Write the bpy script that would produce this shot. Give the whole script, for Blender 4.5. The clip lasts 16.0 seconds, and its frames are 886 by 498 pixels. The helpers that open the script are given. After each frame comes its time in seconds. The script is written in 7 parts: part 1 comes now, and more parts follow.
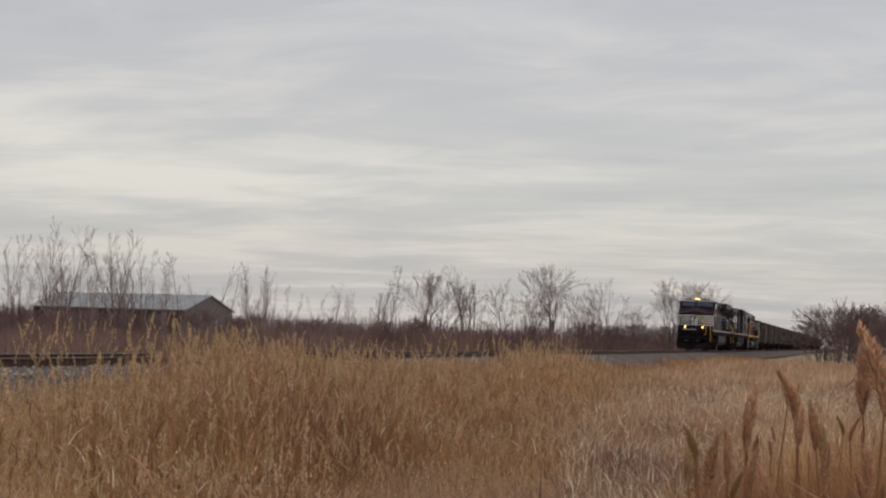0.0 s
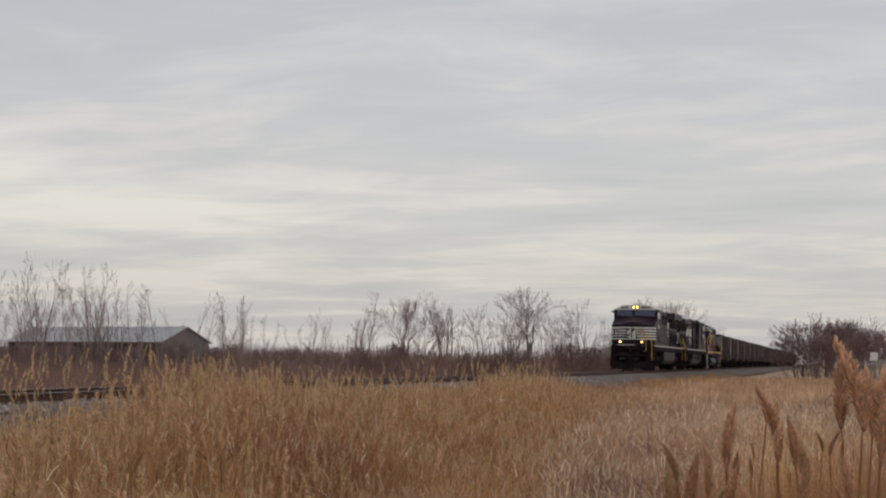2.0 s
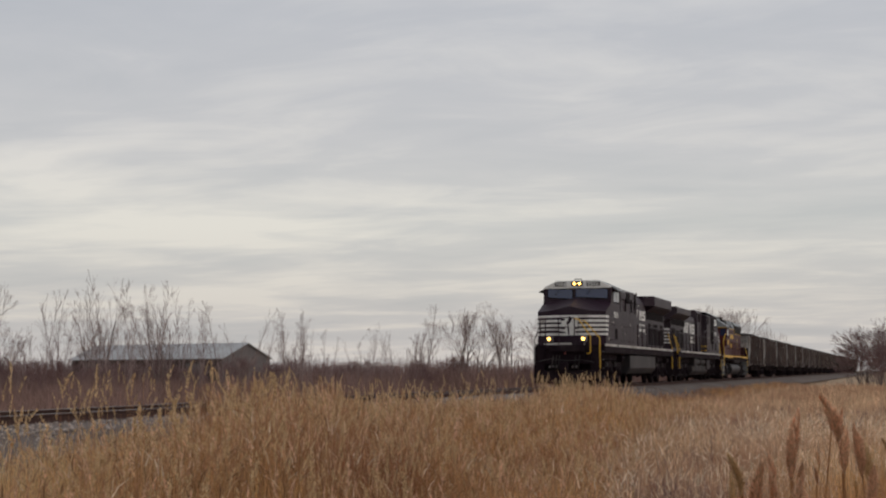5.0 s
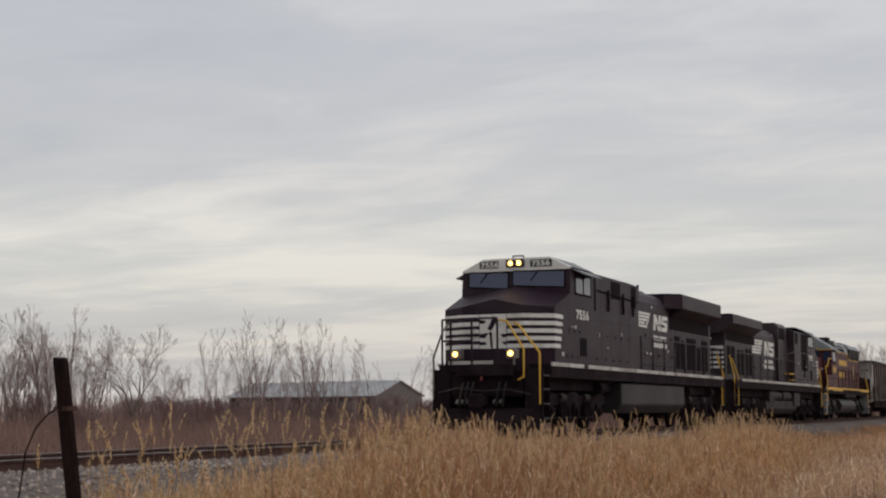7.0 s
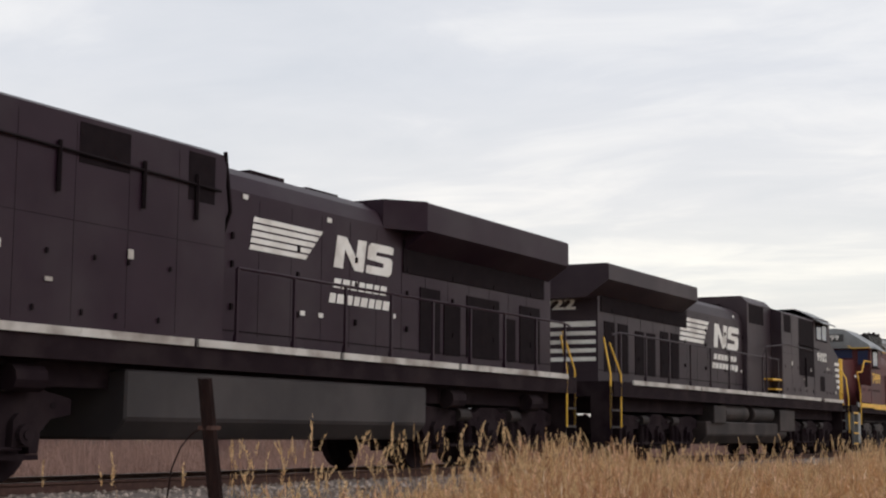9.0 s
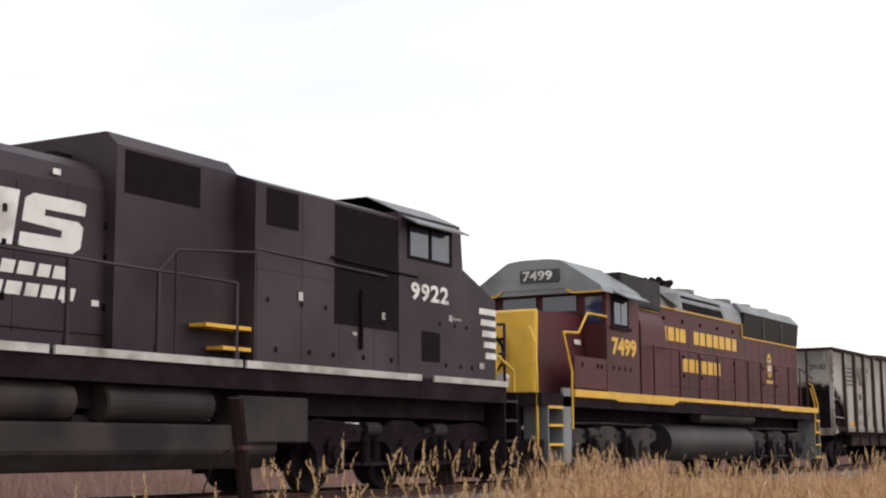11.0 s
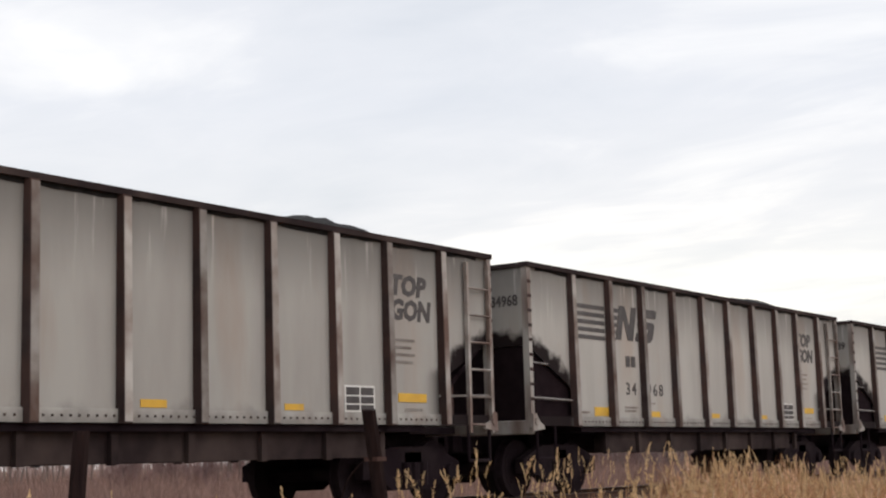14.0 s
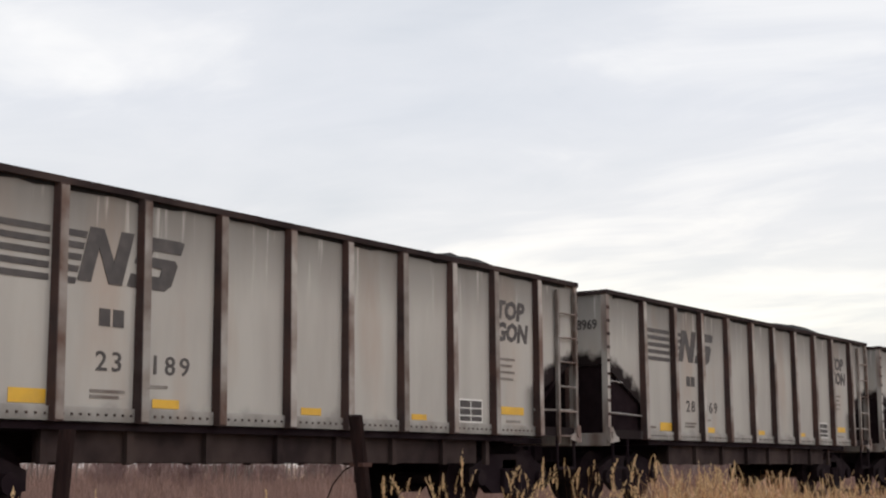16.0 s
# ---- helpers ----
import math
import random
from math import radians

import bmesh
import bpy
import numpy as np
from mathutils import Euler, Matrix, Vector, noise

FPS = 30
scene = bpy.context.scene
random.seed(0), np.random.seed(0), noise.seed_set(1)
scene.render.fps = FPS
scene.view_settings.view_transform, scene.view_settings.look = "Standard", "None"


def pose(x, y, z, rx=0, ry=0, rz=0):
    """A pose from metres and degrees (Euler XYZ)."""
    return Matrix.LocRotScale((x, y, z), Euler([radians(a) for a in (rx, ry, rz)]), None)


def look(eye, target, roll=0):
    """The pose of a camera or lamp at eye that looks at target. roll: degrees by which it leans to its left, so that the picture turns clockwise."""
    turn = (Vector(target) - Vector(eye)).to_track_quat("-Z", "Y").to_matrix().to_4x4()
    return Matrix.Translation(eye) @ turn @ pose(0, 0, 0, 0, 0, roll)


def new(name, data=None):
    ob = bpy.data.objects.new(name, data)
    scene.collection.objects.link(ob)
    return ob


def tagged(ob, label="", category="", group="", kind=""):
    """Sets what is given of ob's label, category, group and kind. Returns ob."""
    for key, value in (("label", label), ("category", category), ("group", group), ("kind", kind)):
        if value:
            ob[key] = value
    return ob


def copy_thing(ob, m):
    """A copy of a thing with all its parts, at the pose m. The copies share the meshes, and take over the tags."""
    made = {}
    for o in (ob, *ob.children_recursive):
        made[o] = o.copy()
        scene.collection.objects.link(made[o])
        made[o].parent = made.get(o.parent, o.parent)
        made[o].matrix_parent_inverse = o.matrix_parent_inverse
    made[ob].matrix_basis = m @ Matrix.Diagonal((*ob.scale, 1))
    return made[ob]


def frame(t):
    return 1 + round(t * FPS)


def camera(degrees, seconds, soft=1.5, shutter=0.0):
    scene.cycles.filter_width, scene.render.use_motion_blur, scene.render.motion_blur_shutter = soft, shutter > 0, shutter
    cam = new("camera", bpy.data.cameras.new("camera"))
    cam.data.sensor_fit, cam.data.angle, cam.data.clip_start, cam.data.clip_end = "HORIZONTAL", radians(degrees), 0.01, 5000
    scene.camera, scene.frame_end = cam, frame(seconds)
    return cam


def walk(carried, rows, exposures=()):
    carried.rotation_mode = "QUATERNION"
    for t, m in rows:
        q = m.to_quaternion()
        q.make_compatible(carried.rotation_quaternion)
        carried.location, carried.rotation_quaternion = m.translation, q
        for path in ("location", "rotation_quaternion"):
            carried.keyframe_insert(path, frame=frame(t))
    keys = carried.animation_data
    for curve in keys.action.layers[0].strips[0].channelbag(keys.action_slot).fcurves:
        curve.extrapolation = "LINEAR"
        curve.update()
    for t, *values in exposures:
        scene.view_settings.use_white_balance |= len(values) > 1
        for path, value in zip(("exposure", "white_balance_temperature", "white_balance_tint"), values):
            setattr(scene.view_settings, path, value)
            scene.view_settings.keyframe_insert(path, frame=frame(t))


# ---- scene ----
# The camera stands in the grass at the origin; the track runs along x.
EYE_Z = 1.55
RAIL_Z = EYE_Z - 0.622          # rail top
TRACK_Y = 13.392
LENS = 33.693

CAM_ROWS = [
    (0, 15.833, 3.316, 2.103),
    (0.5, 15.764, 3.569, 2.107),
    (1, 15.676, 3.635, 0.764),
    (1.5, 14.552, 4.072, 0.497),
    (2, 14.899, 4.326, 0.655),
    (2.5, 15.008, 4.673, 0.452),
    (3, 15.229, 5.078, 0.257),
    (3.2, 15.201, 5.451, 0.233),
    (5.3, 17.740, 4.798, -0.333),
    (5.5, 18.202, 4.851, -0.374),
    (6, 19.758, 4.836, -0.426),
    (6.5, 21.211, 5.589, -0.632),
    (7, 23.085, 6.272, -0.227),
    (7.5, 26.689, 7.002, -0.389),
    (8, 28.485, 6.888, -0.018),
    (8.2, 28.364, 7.005, 0.299),
    (10.3, 29.029, 7.587, -0.144),
    (10.5, 29.227, 7.747, -0.402),
    (11, 29.669, 7.794, -0.289),
    (11.5, 30.320, 7.989, -0.598),
    (12, 31.191, 7.853, -0.572),
    (12.5, 32.985, 7.888, -1.330),
    (13, 34.161, 8.019, -1.311),
    (13.5, 34.683, 8.087, -0.949),
    (14, 34.668, 8.201, -1.518),
    (14.5, 34.813, 8.315, -0.924),
    (15, 34.834, 8.615, -0.866),
    (15.5, 34.715, 8.610, -0.500),
    (16, 34.31, 8.484, -0.10),
]


def aim(az, el):
    a, e = radians(az), radians(el)
    return Vector((math.cos(e) * math.cos(a), math.cos(e) * math.sin(a), math.sin(e)))


cam = camera(LENS, 16.0, soft=2.15)
EYE = Vector((0, 0, EYE_Z))
walk(cam, [(t, look(EYE, EYE + aim(a, e), r)) for t, a, e, r in CAM_ROWS],
     exposures=[(t, e, 6500, 15.5) for t, e in ((0.0, -0.27), (1.0, -0.21), (3.0, -0.25), (6.0, -0.26), (7.0, -0.19), (8.2, -0.05), (10.3, 0.72), (12.5, 0.72), (13.5, 0.58), (14.5, 0.38), (16.0, 0.36))])


def train_x(t):
    """Where the train's front coupler is, along the track, at t seconds."""
    q = t / 8 - 1
    return 19.759 - 108.814 * q - 0.213 * q * q + 1.743 * q ** 3 - 0.37 * max(0.0, t - 15.0) ** 2


# ---- light: an overcast winter sky with streaked cloud ----
def make_world():
    w = bpy.data.worlds.new("overcast_sky")
    scene.world = w
    w.use_nodes = True
    nt = w.node_tree
    nt.nodes.clear()
    N, K = nt.nodes.new, nt.links.new
    out, bg = N("ShaderNodeOutputWorld"), N("ShaderNodeBackground")
    sky = N("ShaderNodeTexSky")
    sky.sky_type, sky.sun_disc = "NISHITA", False
    sky.sun_elevation, sky.sun_rotation = radians(36), radians(155)
    tc = N("ShaderNodeTexCoord")
    sep = N("ShaderNodeSeparateXYZ")
    K(tc.outputs["Generated"], sep.inputs[0])

    def m(op, a, b=None, c=None):
        n = N("ShaderNodeMath")
        n.operation = op
        for i, v in enumerate((a, b, c)):
            if v is None:
                continue
            if isinstance(v, (int, float)):
                n.inputs[i].default_value = v
            else:
                K(v, n.inputs[i])
        return n.outputs[0]

    up = m("MAXIMUM", sep.outputs["Z"], 0.0)
    h = m("ADD", up, 0.07)
    px, py = m("DIVIDE", sep.outputs["X"], h), m("DIVIDE", sep.outputs["Y"], h)
    comb = N("ShaderNodeCombineXYZ")
    K(px, comb.inputs[0])
    K(py, comb.inputs[1])

    def cloud(scale, detail, rough, shift, stretch):
        mp = N("ShaderNodeMapping")
        mp.inputs["Location"].default_value = (shift, shift * 0.7, 0)
        mp.inputs["Rotation"].default_value = (0, 0, radians(-62))
        mp.inputs["Scale"].default_value = (scale * stretch, scale, 1)
        K(comb.outputs[0], mp.inputs[0])
        n = N("ShaderNodeTexNoise")
        n.inputs["Scale"].default_value = 1.0
        n.inputs["Detail"].default_value = detail
        n.inputs["Roughness"].default_value = rough
        n.inputs["Distortion"].default_value = 0.5
        K(mp.outputs[0], n.inputs["Vector"])
        return n.outputs["Fac"]

    big, fine = cloud(0.42, 4, 0.55, 3.1, 1.3), cloud(1.5, 6, 0.6, 8.4, 1.5)
    mixed = m("ADD", m("MULTIPLY", big, 0.70), m("MULTIPLY", fine, 0.30))
    ramp = N("ShaderNodeValToRGB")
    e = ramp.color_ramp.elements
    e[0].position, e[0].color = 0.36, (0.51, 0.545, 0.575, 1)
    e[1].position, e[1].color = 0.61, (0.72, 0.73, 0.715, 1)
    mid = ramp.color_ramp.elements.new(0.5)
    mid.color = (0.58, 0.605, 0.625, 1)
    K(mixed, ramp.inputs[0])
    # thinner, warmer cloud low down
    low = N("ShaderNodeValToRGB")
    e = low.color_ramp.elements
    e[0].position, e[0].color = 0.0, (0.605, 0.58, 0.55, 1)
    e[1].position, e[1].color = 0.24, (0.60, 0.62, 0.63, 1)
    for p, c in ((0.05, (0.635, 0.62, 0.575, 1)), (0.10, (0.70, 0.70, 0.645, 1)), (0.155, (0.655, 0.66, 0.64, 1))):
        low.color_ramp.elements.new(p).color = c
    K(up, low.inputs[0])
    mul = N("ShaderNodeMix")
    mul.data_type, mul.blend_type = "RGBA", "MULTIPLY"
    mul.inputs[0].default_value = 1.0
    K(ramp.outputs[0], mul.inputs[6])
    K(low.outputs[0], mul.inputs[7])
    gain = N("ShaderNodeMix")
    gain.data_type, gain.blend_type = "RGBA", "MIX"
    gain.inputs[0].default_value = 0.06
    scale = N("ShaderNodeMix")
    scale.data_type, scale.blend_type = "RGBA", "MULTIPLY"
    scale.inputs[0].default_value = 1.0
    scale.inputs[7].default_value = (1.80, 1.765, 1.715, 1)
    K(mul.outputs[2], scale.inputs[6])
    dim = N("ShaderNodeMix")
    dim.data_type, dim.blend_type = "RGBA", "MULTIPLY"
    dim.inputs[0].default_value = 1.0
    dim.inputs[7].default_value = (0.1, 0.1, 0.1, 1)
    K(sky.outputs[0], dim.inputs[6])
    K(scale.outputs[2], gain.inputs[6])
    K(dim.outputs[2], gain.inputs[7])
    K(gain.outputs[2], bg.inputs[0])
    bg.inputs[1].default_value = 1.0
    K(bg.outputs[0], out.inputs[0])


make_world()
sun_data = bpy.data.lights.new("sun", "SUN")
sun_data.energy, sun_data.angle, sun_data.color = 0.6, radians(35), (1.0, 0.95, 0.88)
sun = new("sun", sun_data)
sun.matrix_world = look((0, 0, 0), -aim(295, 36))


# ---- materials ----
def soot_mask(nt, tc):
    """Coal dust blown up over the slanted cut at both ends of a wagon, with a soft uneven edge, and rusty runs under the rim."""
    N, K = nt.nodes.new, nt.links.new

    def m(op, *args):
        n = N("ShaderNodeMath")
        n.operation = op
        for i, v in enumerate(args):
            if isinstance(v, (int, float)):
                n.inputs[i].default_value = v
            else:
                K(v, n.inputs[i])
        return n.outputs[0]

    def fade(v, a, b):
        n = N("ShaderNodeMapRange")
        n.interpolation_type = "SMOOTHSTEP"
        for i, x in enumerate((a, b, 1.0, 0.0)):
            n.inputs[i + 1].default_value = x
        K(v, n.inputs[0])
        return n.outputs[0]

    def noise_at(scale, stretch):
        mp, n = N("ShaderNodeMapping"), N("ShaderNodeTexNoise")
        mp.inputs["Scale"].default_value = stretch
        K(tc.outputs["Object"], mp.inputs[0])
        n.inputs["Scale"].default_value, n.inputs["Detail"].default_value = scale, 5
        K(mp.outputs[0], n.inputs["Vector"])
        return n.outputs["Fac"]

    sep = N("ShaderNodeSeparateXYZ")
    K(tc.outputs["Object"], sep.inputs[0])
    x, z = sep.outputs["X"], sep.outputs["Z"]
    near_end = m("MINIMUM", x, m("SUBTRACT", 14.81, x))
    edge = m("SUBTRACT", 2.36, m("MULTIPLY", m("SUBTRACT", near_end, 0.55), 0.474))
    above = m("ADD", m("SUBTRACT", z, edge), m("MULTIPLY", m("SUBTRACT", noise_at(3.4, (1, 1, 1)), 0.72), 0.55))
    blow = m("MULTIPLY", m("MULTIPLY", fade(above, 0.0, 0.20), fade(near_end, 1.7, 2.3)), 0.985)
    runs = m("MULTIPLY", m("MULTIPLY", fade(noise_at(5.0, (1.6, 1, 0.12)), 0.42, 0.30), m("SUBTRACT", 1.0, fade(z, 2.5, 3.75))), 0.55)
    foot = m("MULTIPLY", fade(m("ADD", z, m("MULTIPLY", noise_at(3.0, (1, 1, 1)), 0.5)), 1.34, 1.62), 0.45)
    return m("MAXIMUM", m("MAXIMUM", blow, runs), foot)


def material(name, base, rough=0.6, metal=0.0, alt=None, grain=8.0, stain=None, stain_scale=1.2, stain_amount=0.3, spec=0.5,
             bump=0.0, bump_scale=60.0, islands=0.0, objects=0.0, stretch=(1, 1, 1), coord="Object", thin=0.0, soot=False):
    """A painted, worn or natural surface: base colour with grain, a second colour in broad stains, relief."""
    mat = bpy.data.materials.new(name)
    mat.use_nodes = True
    nt = mat.node_tree
    N, K = nt.nodes.new, nt.links.new
    bsdf = nt.nodes["Principled BSDF"]
    bsdf.inputs["Roughness"].default_value = rough
    bsdf.inputs["Metallic"].default_value = metal
    bsdf.inputs["Specular IOR Level"].default_value = spec
    tc, mp = N("ShaderNodeTexCoord"), N("ShaderNodeMapping")
    mp.inputs["Scale"].default_value = stretch
    K(tc.outputs[coord], mp.inputs[0])
    alt = alt or tuple(c * 0.72 for c in base)

    def noise_tex(scale, detail=5):
        n = N("ShaderNodeTexNoise")
        n.inputs["Scale"].default_value, n.inputs["Detail"].default_value = scale, detail
        K(mp.outputs[0], n.inputs["Vector"])
        return n

    def mix(fac, a, b):
        n = N("ShaderNodeMix")
        n.data_type = "RGBA"
        for slot, v in ((0, fac), (6, a), (7, b)):
            if isinstance(v, tuple):
                n.inputs[slot].default_value = (*v, 1)
            elif isinstance(v, float):
                n.inputs[slot].default_value = v
            else:
                K(v, n.inputs[slot])
        return n.outputs[2]

    g = noise_tex(grain)
    ramp = N("ShaderNodeValToRGB")
    ramp.color_ramp.elements[0].position, ramp.color_ramp.elements[1].position = 0.38, 0.68
    K(g.outputs["Fac"], ramp.inputs[0])
    col = mix(ramp.outputs[0], base, alt)
    if stain:
        s = noise_tex(stain_scale, 7)
        r2 = N("ShaderNodeValToRGB")
        r2.color_ramp.elements[0].position = 0.62 - stain_amount * 0.5
        r2.color_ramp.elements[1].position = 0.80 - stain_amount * 0.4
        K(s.outputs["Fac"], r2.inputs[0])
        col = mix(r2.outputs[0], col, stain)
    for amount, node, out in ((islands, "ShaderNodeNewGeometry", "Random Per Island"), (objects, "ShaderNodeObjectInfo", "Random")):
        if amount:
            rnd = N(node)
            hsv = N("ShaderNodeHueSaturation")
            mr = N("ShaderNodeMapRange")
            mr.inputs["To Min"].default_value, mr.inputs["To Max"].default_value = 1 - amount, 1 + amount
            K(rnd.outputs[out], mr.inputs["Value"])
            K(mr.outputs[0], hsv.inputs["Value"])
            K(col, hsv.inputs["Color"])
            col = hsv.outputs[0]
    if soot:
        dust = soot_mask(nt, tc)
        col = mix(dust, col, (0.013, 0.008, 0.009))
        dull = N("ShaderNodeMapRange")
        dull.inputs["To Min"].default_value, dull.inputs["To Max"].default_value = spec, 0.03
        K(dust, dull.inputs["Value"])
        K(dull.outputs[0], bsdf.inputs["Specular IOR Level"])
    K(col, bsdf.inputs["Base Color"])
    if bump:
        b = N("ShaderNodeBump")
        b.inputs["Strength"].default_value, b.inputs["Distance"].default_value = bump, 0.02
        K(noise_tex(bump_scale, 4).outputs["Fac"], b.inputs["Height"])
        K(b.outputs[0], bsdf.inputs["Normal"])
    if thin:
        # thin dry leaf: part of the light passes through
        tr, mx = N("ShaderNodeBsdfTranslucent"), N("ShaderNodeMixShader")
        K(col, tr.inputs["Color"])
        mx.inputs[0].default_value = thin
        K(bsdf.outputs[0], mx.inputs[1])
        K(tr.outputs[0], mx.inputs[2])
        K(mx.outputs[0], nt.nodes["Material Output"].inputs["Surface"])
    return mat


def glow(name, color, strength):
    mat = bpy.data.materials.new(name)
    mat.use_nodes = True
    b = mat.node_tree.nodes["Principled BSDF"]
    b.inputs["Base Color"].default_value = (*color, 1)
    b.inputs["Emission Color"].default_value = (*color, 1)
    b.inputs["Emission Strength"].default_value = strength
    return mat


